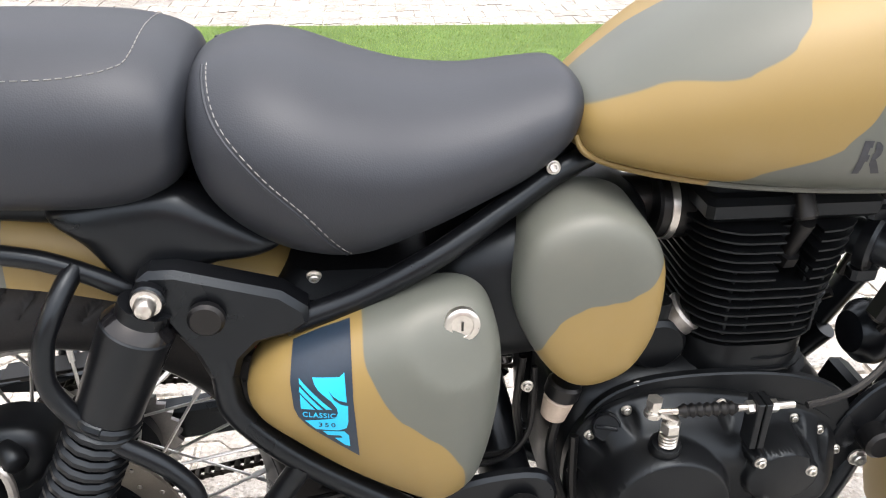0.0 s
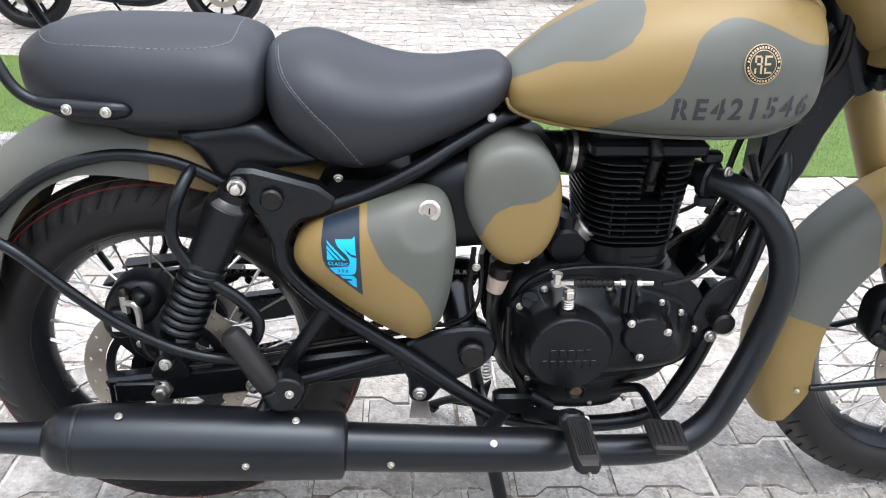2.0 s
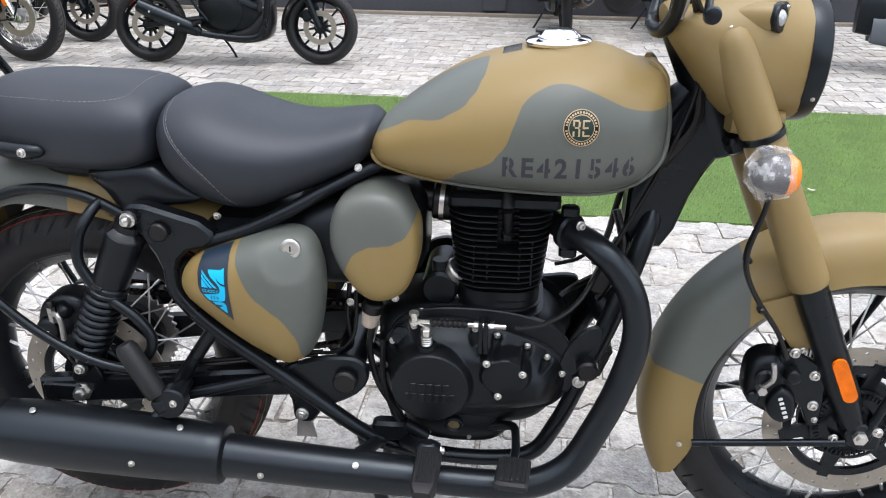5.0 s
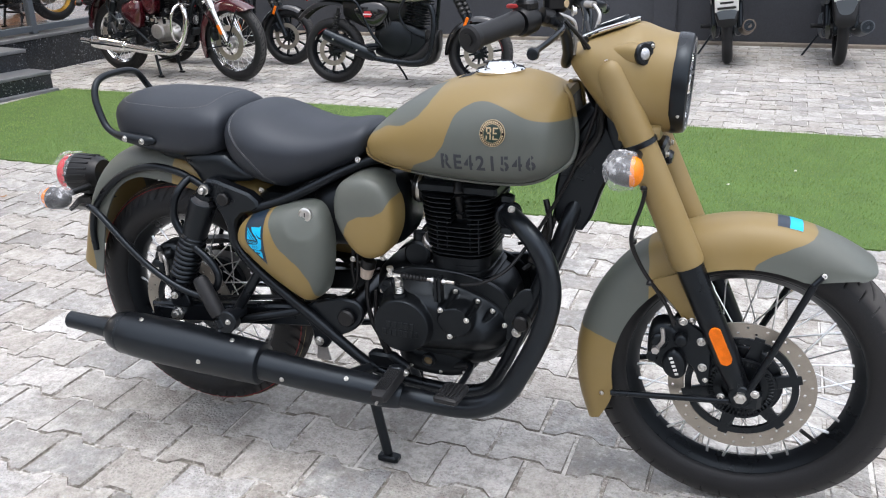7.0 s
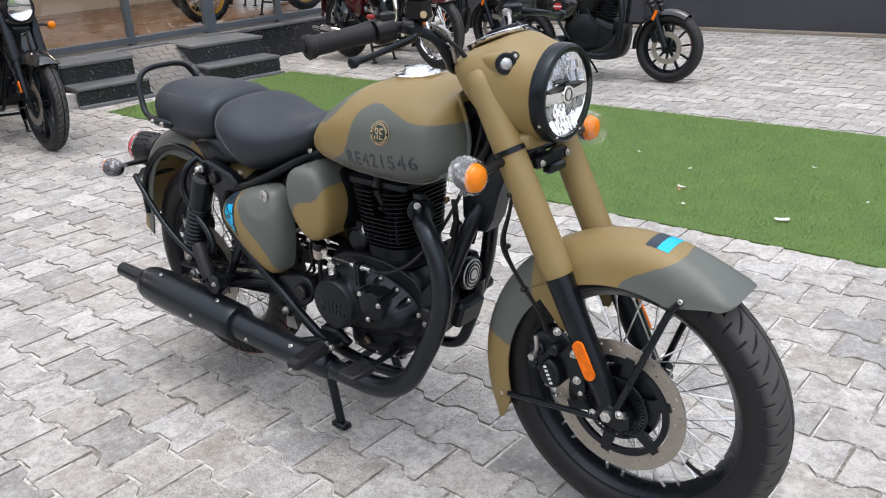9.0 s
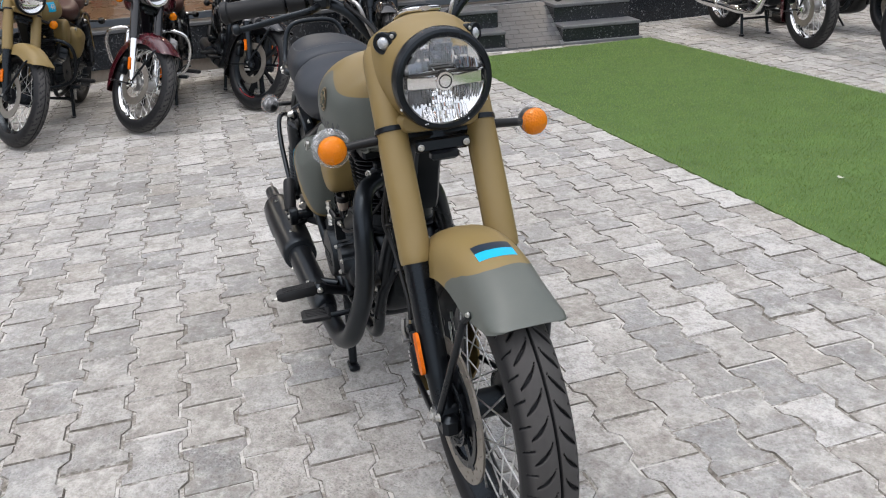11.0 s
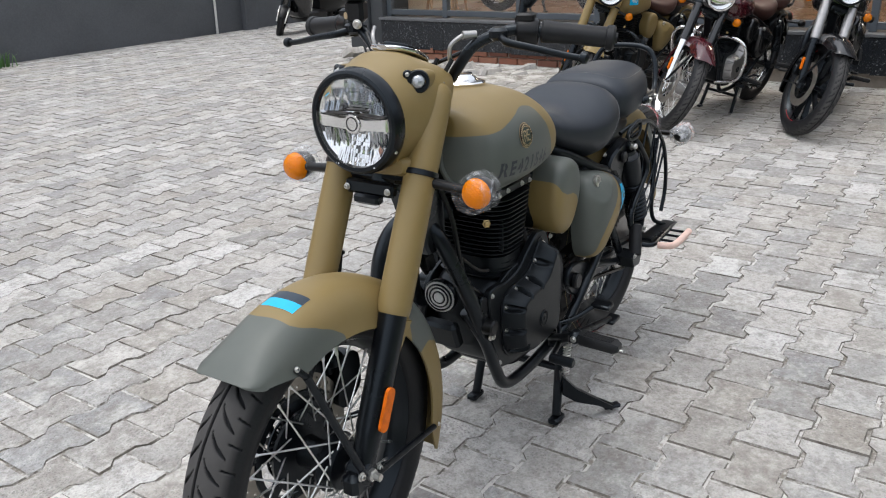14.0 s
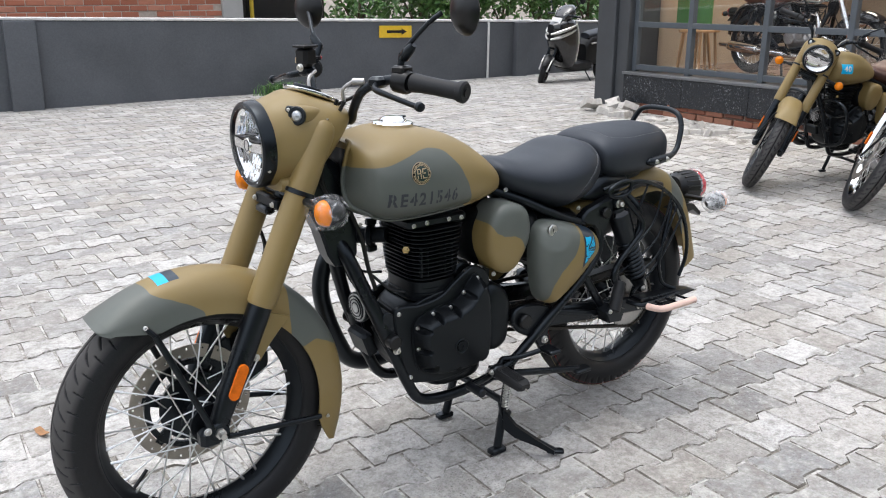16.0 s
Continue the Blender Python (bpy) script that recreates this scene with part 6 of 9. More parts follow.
for p, q in (((0.19, -0.15, 0.36), (0.16, -0.2, 0.32)), ((0.55, -0.14, 0.27), (0.52, -0.19, 0.275))):
    part("exhaust_hanger", rod(p, q, 0.012), BLACK, pipe)

# front wheel, fork, mudguard
front = spoked_wheel(bike, FRONT, 0.331, 0.250, 0.0525, tread_front, BLACK, 40, None, 1080, 84)
brake_disc(front, -0.070, 0.150, 0.117, 44)
part("hub_flange", lathe([(0.022, 0.03), (0.026, 0.058), (0.034, 0.060), (0.040, 0.046), (0.052, 0.03)], (0, 0, 0), (0, 1, 0), 48), BLACK, front)
part("hub_cover", lathe([(-0.058, 0.02), (-0.060, 0.070), (-0.056, 0.084), (-0.048, 0.086), (-0.040, 0.050)], (0, 0, 0), (0, 1, 0), 48), BLACK, front)
abs_ring = []
for k in range(48):
    a = 2 * math.pi * k / 48
    abs_ring.append(moved(box((0.062, -0.080, 0), (0.012, 0.003, 0.004), 0.0008), Matrix.Rotation(-a, 4, "Y")))
part("abs_ring", join(*abs_ring, lathe([(-0.0015, 0.067), (-0.0015, 0.072), (0.0015, 0.072), (0.0015, 0.067)], (0, -0.080, 0), (0, 1, 0), 48, closed=True)), BLACK, front)
part("valve", rod((0.17, -0.012, -0.145), (0.135, -0.022, -0.115), 0.0045, seg=10), PLASTIC, front)
FY = 0.094


def fork_at(z, s, dx=0.0):
    return Vector((1.39 - 0.461 * (z - 0.331) + dx, s * FY, z))


for s in (-1, 1):
    lower = part("fork_leg", join(rod(fork_at(0.625, s), fork_at(0.40, s), 0.0285, 0.027, 28), rod(fork_at(0.41, s), fork_at(0.318, s), 0.026, 0.021, 24), rod(fork_at(0.331, s) - Vector((0, 0.022, 0)), fork_at(0.331, s) + Vector((0, 0.022, 0)), 0.024, seg=24, cham=0.003), box((1.408, s * FY, 0.318), (0.05, 0.038, 0.046), 0.01)), BLACK, bike, "satin black fork leg")
    top = fork_at(0.985, s)
    part("fork_cover", join(lathe([(0, 0.0312), (0.004, 0.0325), (0.015, 0.0332), (0.20, 0.0325), (0.27, 0.0315)], fork_at(0.607, s), RAKE, 36), lathe([(0.0, 0.0318), (0.14, 0.0312), (0.160, 0.0295), (0.174, 0.0250), (0.181, 0.0180), (0.183, 0.0010)], fork_at(0.845, s), RAKE, 36)), SAND_PAINT, lower, "sand painted fork cover")
    part("clamp_band", lathe([(0, 0.0335), (0.001, 0.0348), (0.010, 0.0348), (0.011, 0.0335)], fork_at(0.848, s), RAKE, 32), BLACK, lower)
    part("fork_cap", lathe([(0, 0.014), (0.005, 0.0135), (0.008, 0.009), (0.008, 0.001)], fork_at(1.009, s), RAKE, 20), CHROME, lower, "chrome fork cap")
    part("reflector", moved(skin([[(x * 0.0125, y, z) for x, z in [(math.cos(a), 0.0305 * (1 if math.sin(a) > 0 else -1) + 0.0125 * math.sin(a)) for a in (2 * math.pi * k / 24 for k in range(24))]] for y in (0.0, s * 0.007)]), Matrix.Translation(fork_at(0.447, s, 0.004) + Vector((0, s * 0.028, 0))) @ pose(0, 0, 0, 0, -24.7, 0)), REFLECT, lower, "orange reflector")
    bolt(lower, fork_at(0.331, s, 0.028) + Vector((0, s * 0.022, 0.012)), (0, s, 0), 1.3)
    bolt(lower, fork_at(0.331, s, -0.038) + Vector((0, s * 0.012, -0.012)), (0, s, 0), 1.2)
    part("axle_nut", lathe([(0, 0.018), (0.003, 0.018), (0.0035, 0.013), (0.012, 0.013), (0.0125, 0.008), (0.018 if s < 0 else 0.028, 0.008), (0.0185 if s < 0 else 0.0285, 0.003)], FRONT + Vector((0, s * 0.112, 0)), (0, s, 0), 6), STEEL, lower)
    part("fork_cover_lug", plate([(1.190, 0.560), (1.262, 0.590), (1.292, 0.488), (1.284, 0.468), (1.270, 0.466), (1.240, 0.505)], s * 0.080, s * 0.087, 0.002), SAND_PAINT, lower)
    bolt(lower, (1.279, s * 0.087, 0.477), (0, s, 0), 1.2)
part("front_axle", rod(FRONT + Vector((0, -0.12, 0)), FRONT + Vector((0, 0.12, 0)), 0.0085, seg=14), STEEL, bike)
rows, halves, drops = [], [], []
for k in range(71):
    th = radians(51.5 + (3.5 * (k / 10) if k < 10 else 3.5 + 150 * (k - 10) / 60))
    u = max(0.0, (k - 10) / 60)
    nose = (1 - k / 10) if k < 10 else 0.0
    out = Vector((math.cos(th), 0, math.sin(th)))
    rows.append((FRONT + out * 0.3625, out))
    lip = max(0.0, 1 - u / 0.10)
    end = max(0.0, (u - 0.90) / 0.10)
    drops.append(0.090 - 0.058 * lip ** 1.4 - 0.055 * end ** 2 - 0.024 * nose ** 2)
    halves.append(0.0775 - 0.004 * max(0.0, 1 - u / 0.35) - 0.012 * end ** 2 - 0.024 * (1 - math.sqrt(1 - 0.98 * nose ** 2)))
fg = part("front_mudguard", arch(rows, halves, drops, 26, 0.74), GUARD, bike, "sand and olive front mudguard with blue stripe", 60)
fg_tree = bvh_of(fg.data)


def guard_patch(th0, th1, w):
    shapes = []
    n, m = 6, 10
    v, f = [], []
    for i in range(n + 1):
        th = radians(th0 + (th1 - th0) * i / n)
        out = Vector((math.cos(th), 0, math.sin(th)))
        for j in range(m + 1):
            y = -w + 2 * w * j / m
            o = FRONT + out * 0.5 + Vector((0, y, 0))
            hit = fg_tree.ray_cast(o, -out)[0]
            v.append(hit + out * 0.0007)
    for i in range(n):
        for j in range(m):
            a = i * (m + 1) + j
            f.append((a, a + 1, a + m + 2, a + m + 1))
    return v, f


part("stripe", guard_patch(81.0, 84.8, 0.037), DECAL_BLUE, fg, "dark blue stripe")
part("stripe", guard_patch(77.0, 81.0, 0.037), DECAL_CYAN, fg, "bright cyan stripe")
for s in (-1, 1):
    for p, d in (((1.517, s * 0.0795, 0.606), (0.2, s, 0.4)), ((1.099, s * 0.0795, 0.266), (-0.4, s, -0.1))):
        bolt(fg, p, d, 0.75)
    part("mudguard_stay", join(rod((1.402, s * 0.112, 0.335), (1.500, s * 0.083, 0.585), 0.0075, seg=12), rod((1.500, s * 0.083, 0.585), (1.517, s * 0.076, 0.606), 0.006, seg=10)), BLACK, fg)
    part("mudguard_stay", join(rod((1.37, s * 0.112, 0.315), (1.12, s * 0.082, 0.272), 0.0068, seg=12)), BLACK, fg)
# front caliper and hoses on the right
cal = part("brake_caliper", join(dome(ring2([(1.192, 0.405), (1.196, 0.452), (1.222, 0.470), (1.252, 0.462), (1.262, 0.420), (1.270, 0.372), (1.252, 0.350), (1.222, 0.360), (1.198, 0.378)], 5), -0.078, -0.028, 3.0, 10, 0.025), dome(ring2([(1.232, 0.405), (1.250, 0.420), (1.272, 0.402), (1.277, 0.365), (1.258, 0.348), (1.236, 0.358), (1.226, 0.382)], 5), -0.096, -0.026, 4.0, 10, 0.02), rod((1.262, -0.070, 0.442), (1.262, -0.120, 0.442), 0.013, seg=18, cham=0.003), rod((1.246, -0.065, 0.462), (1.276, -0.065, 0.470), 0.018, seg=18, cham=0.004)), MATT, bike, "black two-piston brake caliper", 50)
part("caliper_bracket", join(plate(ring2([(1.250, 0.485), (1.300, 0.462), (1.322, 0.430), (1.325, 0.345), (1.308, 0.335), (1.290, 0.372), (1.262, 0.395), (1.240, 0.450)], 4), -0.084, -0.098, 0.003)), BLACK, cal)
part("piston_cap", join(rod((1.218, -0.100, 0.432), (1.218, -0.114, 0.432), 0.0175, seg=24, cham=0.004), rod((1.205, -0.100, 0.392), (1.205, -0.110, 0.392), 0.012, seg=18, cham=0.003)), BLACK, cal)
part("banjo_hose", join(tube([(1.215, -0.116, 0.420), (1.226, -0.124, 0.442), (1.223, -0.122, 0.470)], 0.0048, 8), rod((1.212, -0.106, 0.416), (1.212, -0.126, 0.416), 0.0085, seg=6)), ALLOY, cal, "bare alloy hose end")
for k in range(5):
    part("caliper_mark", moved(box((0.0, 0, 0.0095 * k - 0.019), (0.0075, 0.001, 0.0055), 0.0003), pose(1.252, -0.1222, 0.384, 0, -22 + 180, 0)), LABEL_WHITE, cal, "small white marking")
for p in ((1.302, -0.098, 0.438), (1.309, -0.098, 0.378), (1.262, -0.098, 0.480)):
    bolt(cal, p, (0, -1, 0), 1.35)
bolt(cal, (1.317, -0.098, 0.3485), (0, -1, 0), 0.8)
for k, off in enumerate((0.0, 0.008)):
    part("brake_hose", tube([(1.245, -0.105 - off, 0.475), (1.225, -0.11, 0.52), (1.17, -0.115, 0.60), (1.148, -0.12 - off, 0.665), (1.165, -0.12, 0.74), (1.168, -0.115, 0.80), (1.13, -0.10, 0.87), (1.085, -0.085 - off, 0.95), (1.04, -0.08, 1.03), (1.0, -0.13, 1.09)], 0.0042, 8), PLASTIC, bike)
part("hose_clip", join(*[box(p, (0.013, 0.018, 0.010), 0.003) for p in ((1.166, -0.118, 0.77), (1.152, -0.118, 0.655), (1.19, -0.112, 0.565))]), PLASTIC, bike)
# steering: lower clamp, lamp bracket
part("triple_clamp", join(box((1.135, 0, 0.832), (0.060, 0.15, 0.028), 0.01, (0, -24.7, 0)), box((1.185, 0, 0.822), (0.02, 0.115, 0.028), 0.005, (0, -10, 0)), box((1.195, 0, 0.803), (0.025, 0.06, 0.02), 0.005), rod((1.125, 0, 0.86), (1.14, 0, 0.81), 0.034, seg=24)), BLACK, bike)
for s in (-1, 1):
    bolt(bike, (1.197, s * 0.048, 0.822), (1, 0, 0), 1.0)

# headlamp nacelle
NX = [(0.998, 1.000, 1.012, 1.030, 0.055), (1.006, 0.980, 1.008, 1.034, 0.078), (1.03, 0.945, 1.000, 1.044, 0.098), (1.06, 0.905, 0.990, 1.055, 0.110), (1.09, 0.872, 0.978, 1.066, 0.114), (1.115, 0.858, 0.970, 1.074, 0.112), (1.135, 0.856, 0.964, 1.073, 0.108), (1.16, 0.857, 0.960, 1.064, 0.101), (1.185, 0.859, 0.957, 1.056, 0.097), (1.203, 0.860, 0.955, 1.053, 0.0955)]
nac = part("headlamp_nacelle", loft(NX, 64, 7, 0.86, 0.9, 0.9), SAND_PAINT, bike, "sand painted headlamp nacelle", 60)
part("nacelle_skirt", loft([(1.105, 0.846, 0.866, 0.89, 0.085), (1.135, 0.843, 0.866, 0.89, 0.098), (1.165, 0.846, 0.868, 0.89, 0.092), (1.185, 0.853, 0.872, 0.89, 0.078)], 32, 5, 0.5, 0.5, 0.5), SAND_PAINT, nac)
HC = Vector((1.20, 0, 0.957))
part("headlamp_bezel", lathe([(0.0, 0.0955), (0.0, 0.0990), (0.004, 0.1000), (0.020, 0.0992), (0.028, 0.0965), (0.031, 0.0915), (0.030, 0.0845), (0.024, 0.0830), (0.005, 0.083)], HC, (1, 0, -0.03), 72, caps=False), BLACK, nac, "black headlamp rim")
refl = part("headlamp_reflector", lathe([(0.002, 0.001), (0.004, 0.03), (0.008, 0.058), (0.018, 0.080), (0.022, 0.0835)], HC, (1, 0, -0.03), 64, caps=False), CHROME, nac, "chrome headlamp reflector")
hx = 1.227
bar = []
for s in (-1, 1):
    o = [(0.012, 0.011), (0.030, 0.009), (0.079, 0.014), (0.079, -0.009), (0.030, -0.011), (0.012, -0.013)]
    bar.append(skin([[(hx + d, s * u * q, 0.955 + v * q) for u, v in o] for d, q in ((-0.024, 1.0), (-0.003, 0.98), (0.0, 0.94))]))
part("chrome_bar", join(*bar, lathe([(-0.03, 0.02), (0.0, 0.0195), (0.003, 0.0175), (0.003, 0.001)], (hx, 0, 0.955), (1, 0, 0), 30)), CHROME, refl, "chrome bar across the headlamp")
cells = random.Random(17)


def facets(y0, y1, z0, z1, ny, nz, tip, curve):
    """A field of small bright facets, each a shallow flute."""
    v, f = [], []
    for i in range(ny):
        for k in range(nz):
            cy, cz = y0 + (y1 - y0) * (i + 0.5) / ny, z0 + (z1 - z0) * (k + 0.5) / nz
            rr = math.hypot(cy, cz - 0.955)
            if rr > 0.079:
                continue
            w, h = (y1 - y0) / ny * 0.5, (z1 - z0) / nz * 0.5
            back = hx - 0.024 + curve * (rr / 0.08) ** 2 * 0.016
            tz, ty = tip + cells.gauss(0, 0.16), cells.gauss(0, 0.12)
            n = len(v)
            for a in (-1, 0, 1):
                for b in (-1, 1):
                    v.append((back + (0.0022 if a == 0 else 0.0) + tz * b * h + ty * a * w, cy + a * w, cz + b * h))
            f += [(n, n + 2, n + 3, n + 1), (n + 2, n + 4, n + 5, n + 3)]
    return v, f


part("upper_facets", join(facets(-0.024, 0.024, 0.986, 1.036, 12, 6, -0.10, 1.0), facets(-0.078, -0.026, 0.974, 1.026, 14, 2, -0.2, 1.0), facets(0.026, 0.078, 0.974, 1.026, 14, 2, -0.2, 1.0)), LAMP_DARK, refl)
part("lower_facets", join(facets(-0.022, 0.022, 0.874, 0.940, 8, 9, -0.35, 1.0), facets(-0.078, -0.024, 0.876, 0.906, 12, 1, -0.55, 1.0), facets(0.024, 0.078, 0.876, 0.906, 12, 1, -0.55, 1.0)), CHROME, refl)
part("lower_windows", join(facets(-0.078, -0.024, 0.906, 0.942, 12, 1, 0.25, 1.0), facets(0.024, 0.078, 0.906, 0.942, 12, 1, 0.25, 1.0)), LAMP_DARK, refl)
part("lamp_disc_ring", lathe([(0.0, 0.0135), (0.0008, 0.0135), (0.0008, 0.0112), (0.0, 0.0112)], (hx + 0.003, 0, 0.955), (1, 0, 0), 30, closed=True), PLASTIC, refl)
part("lamp_hood", join(*[box((hx - 0.006, s * 0.040, 0.9705), (0.020, 0.056, 0.0035), 0.001, (s * -3, 0, 0)) for s in (-1, 1)], box((hx - 0.012, 0, 0.979), (0.016, 0.036, 0.0035), 0.001)), PLASTIC, refl)
part("headlamp_glass", lathe([(0.026, 0.0840), (0.033, 0.0830), (0.042, 0.070), (0.0485, 0.045), (0.052, 0.020), (0.0525, 0.0005)], HC, (1, 0, -0.03), 64, caps=False), HEAD_GLASS, nac, "clear headlamp glass").visible_shadow = False
for s in (-1, 1):
    bolt(nac, (1.216, s * 0.0865, 0.908), (0, s, -0.5), 0.5)
# pilot lamps beside the nacelle
for s in (-1, 1):
    pod = part("pilot_pod", loft([(1.070, 1.012, 1.022, 1.032, 0.006), (1.10, 1.006, 1.024, 1.042, 0.018), (1.122, 1.004, 1.026, 1.046, 0.024), (1.140, 1.005, 1.026, 1.046, 0.025)], 28, 4), SAND_PAINT, nac)
    pod.matrix_basis = Matrix.Translation((0, s * 0.083, 0))
    d = Vector((0.75, s * 0.6, 0.1)).normalized()
    pc = Vector((1.146, s * 0.094, 1.026))
    lug = Vector((0.3, -s * 0.75, 0.5))
    lug = (lug - d * lug.dot(d)).normalized()
    pil = part("pilot_bezel", join(lathe([(-0.006, 0.0205), (0.002, 0.0215), (0.005, 0.0195), (0.005, 0.0135), (0.001, 0.0125)], pc, d, 32), lathe([(-0.012, 0.0085), (0.001, 0.009), (0.003, 0.007), (0.003, 0.001)], pc + lug * 0.023, d, 20), lathe([(-0.012, 0.0125), (0.001, 0.013), (0.0025, 0.010), (0.0025, 0.001)], pc + lug * 0.012, d, 20)), BLACK, nac, "black pilot lamp rim")
    part("pilot_lens", lathe([(0.002, 0.0125), (0.006, 0.0105), (0.009, 0.006), (0.010, 0.0005)], pc, d, 24), LENS_CLEAR, pil, "clear pilot lamp lens")
    bolt(pil, pc + lug * 0.0235 + d * 0.003, d, 0.6)
# instruments on the nacelle
ins = part("instrument_plate", loft([(1.010, 1.034, 1.042, 1.046, 0.016), (1.018, 1.036, 1.046, 1.052, 0.036), (1.05, 1.050, 1.060, 1.066, 0.046), (1.09, 1.064, 1.073, 1.079, 0.045), (1.115, 1.072, 1.080, 1.085, 0.034), (1.126, 1.076, 1.082, 1.085, 0.012)], 40, 6, 0.5, 0.5, 0.7), CHROME, nac, "chrome instrument surround")
dn = Vector((-0.36, 0, 1)).normalized()
part("speedometer", lathe([(0, 0.034), (0.006, 0.034), (0.008, 0.032), (0.006, 0.030), (0.006, 0.001)], Vector((1.072, 0, 1.070)), dn, 40), BLACK, ins, "black round speedometer")
part("dial", lathe([(0.0065, 0.029), (0.0068, 0.0005)], Vector((1.072, 0, 1.070)), dn, 32), LABEL_WHITE, ins)
# handlebar
hb = [(0.985, -0.03, 0.995), (0.992, -0.065, 1.003), (1.0, -0.092, 1.032), (0.995, -0.128, 1.075), (0.965, -0.185, 1.100), (0.938, -0.235, 1.098), (0.912, -0.300, 1.092), (0.890, -0.362, 1.085)]
bars = part("handlebar", tube(hb[::-1] + [(x, -y, z) for x, y, z in hb], 0.011, 14), BLACK, bike, "black handlebar with rubber grips")
for s in (-1, 1):
    a, b = Vector((0.936, s * 0.240, 1.098)), Vector((0.888, s * 0.370, 1.084))
    L = (b - a).length
    part("grip", lathe([(0.0, 0.019), (0.004, 0.0215), (0.03, 0.0195), (L * 0.5, 0.0188), (L - 0.018, 0.0195), (L - 0.016, 0.0225), (L - 0.004, 0.0235), (L, 0.019)], a, b - a, 30), GRIP, bars, "black rubber grip")
    part("bar_end", rod(b, b + (b - a).normalized() * 0.004, 0.010, seg=20), PLASTIC, bars)
    part("switch_pod", join(lathe([(0, 0.020), (0.004, 0.0255), (0.034, 0.0265), (0.042, 0.0225)], Vector((0.953, s * 0.196, 1.100)), b - a, 26), box((0.945, s * 0.212, 1.124), (0.04, 0.035, 0.018), 0.006, (0, 0, s * 20))), PLASTIC, bars, "black switch pod")
    lev = [(0.985, s * 0.178, 1.092), (1.012, s * 0.205, 1.085), (1.010, s * 0.26, 1.076), (0.998, s * 0.32, 1.064), (0.996, s * 0.352, 1.060)]
    lv = part("lever", tube(lev, [0.0095, 0.0075, 0.0065, 0.0065], 12, 6, flat=0.75), BLACK, bars, "black hand lever")
    part("lever_ball", lathe([(0, 0.003), (0.003, 0.0095), (0.009, 0.0112), (0.015, 0.0095), (0.018, 0.003)], Vector((0.996, s * 0.345, 1.062)), (0, s, -0.1), 16), BLACK, lv)
    part("lever_perch", box((0.982, s * 0.172, 1.096), (0.042, 0.035, 0.024), 0.008, (0, 0, s * 25)), BLACK, bars)
    # mirrors
    base, el = Vector((0.945, s * 0.200, 1.112)), Vector((0.938 if s > 0 else 0.925, s * 0.205, 1.158))
    arm = [el, (0.930, s * 0.232, 1.186), (0.915, s * 0.275, 1.225), (0.905, s * 0.305, 1.244)]
    mir = part("mirror_stem", join(rod(base, el, 0.0085, seg=14), rod(base, base + Vector((0, 0, 0.012)), 0.011, seg=6), lathe([(0, 0.009), (0.006, 0.0125), (0.03, 0.0115), (0.045, 0.008)], el - Vector((0, 0, 0.012)), Vector(arm[1]) - el, 16), tube(arm, 0.0055, 12)), BLACK, bars, "black round mirror on a stem")
    mc = Vector((0.878, s * 0.345, 1.250)) if s > 0 else Vector((0.900, -0.318, 1.246))
    part("mirror_head", lathe([(-0.014, 0.040), (-0.014, 0.050), (-0.010, 0.0525), (-0.004, 0.052), (0.006, 0.046), (0.016, 0.032), (0.021, 0.014), (0.022, 0.001)], mc, (1, -s * 0.2, 0), 40), PLASTIC, mir)
    part("mirror_glass", lathe([(-0.0130, 0.049), (-0.0128, 0.0005)], mc, (1, -s * 0.2, 0), 40), CHROME, mir)
part("brake_reservoir", join(box((0.990, -0.160, 1.132), (0.046, 0.040, 0.048), 0.008, (0, 0, 20)), box((0.990, -0.160, 1.158), (0.050, 0.044, 0.008), 0.003, (0, 0, 20)), rod((0.985, -0.175, 1.10), (0.97, -0.19, 1.105), 0.015)), PLASTIC, bars, "black brake fluid reservoir")
part("sight_glass", rod((1.010, -0.171, 1.124), (1.013, -0.172, 1.124), 0.007, seg=18), BADGE_GOLD, bars)
bolt(bars, (1.016, -0.140, 1.108), (1, 0.4, 0), 1.4)
part("kill_switch", box((0.925, -0.222, 1.124), (0.022, 0.014, 0.008), 0.003), RED_DOT, bars, "red switch")
part("clutch_adjuster", join(rod((0.992, 0.128, 1.094), (1.012, 0.110, 1.094), 0.008, seg=14), tube([(1.012, 0.110, 1.094), (1.028, 0.092, 1.075), (1.02, 0.085, 1.04)], 0.0042, 10)), ALLOY, bars, "bare alloy clutch cable adjuster")
part("throttle_tube", tube([(0.985, -0.12, 1.10), (1.012, -0.105, 1.085), (1.015, -0.095, 1.055), (1.01, -0.08, 1.02)], 0.0042, 10), ALLOY, bars, "bare alloy cable elbow")
for k in range(4):
    y = (-0.05, -0.03, 0.035, 0.055)[k]
    part("cable", tube([(1.025, y * 1.7, 1.05), (1.045, y * 1.2, 0.99), (1.062, y * 0.9, 0.92), (1.062, y * 0.8, 0.85), (1.02, y * 0.8, 0.78)], 0.0045, 8), PLASTIC, bike)
part("wiring_loom", join(tube([(1.05, -0.035, 0.98), (1.060, -0.040, 0.91), (1.058, -0.040, 0.85), (1.015, -0.042, 0.79)], 0.009, 8), tube([(0.95, -0.035, 0.70), (0.965, -0.05, 0.64), (0.95, -0.055, 0.58), (0.93, -0.05, 0.54)], 0.007, 8), tube([(0.99, 0.03, 0.78), (0.965, 0.045, 0.70), (0.95, 0.05, 0.62), (0.93, 0.05, 0.56)], 0.006, 8)), PLASTIC, bike)
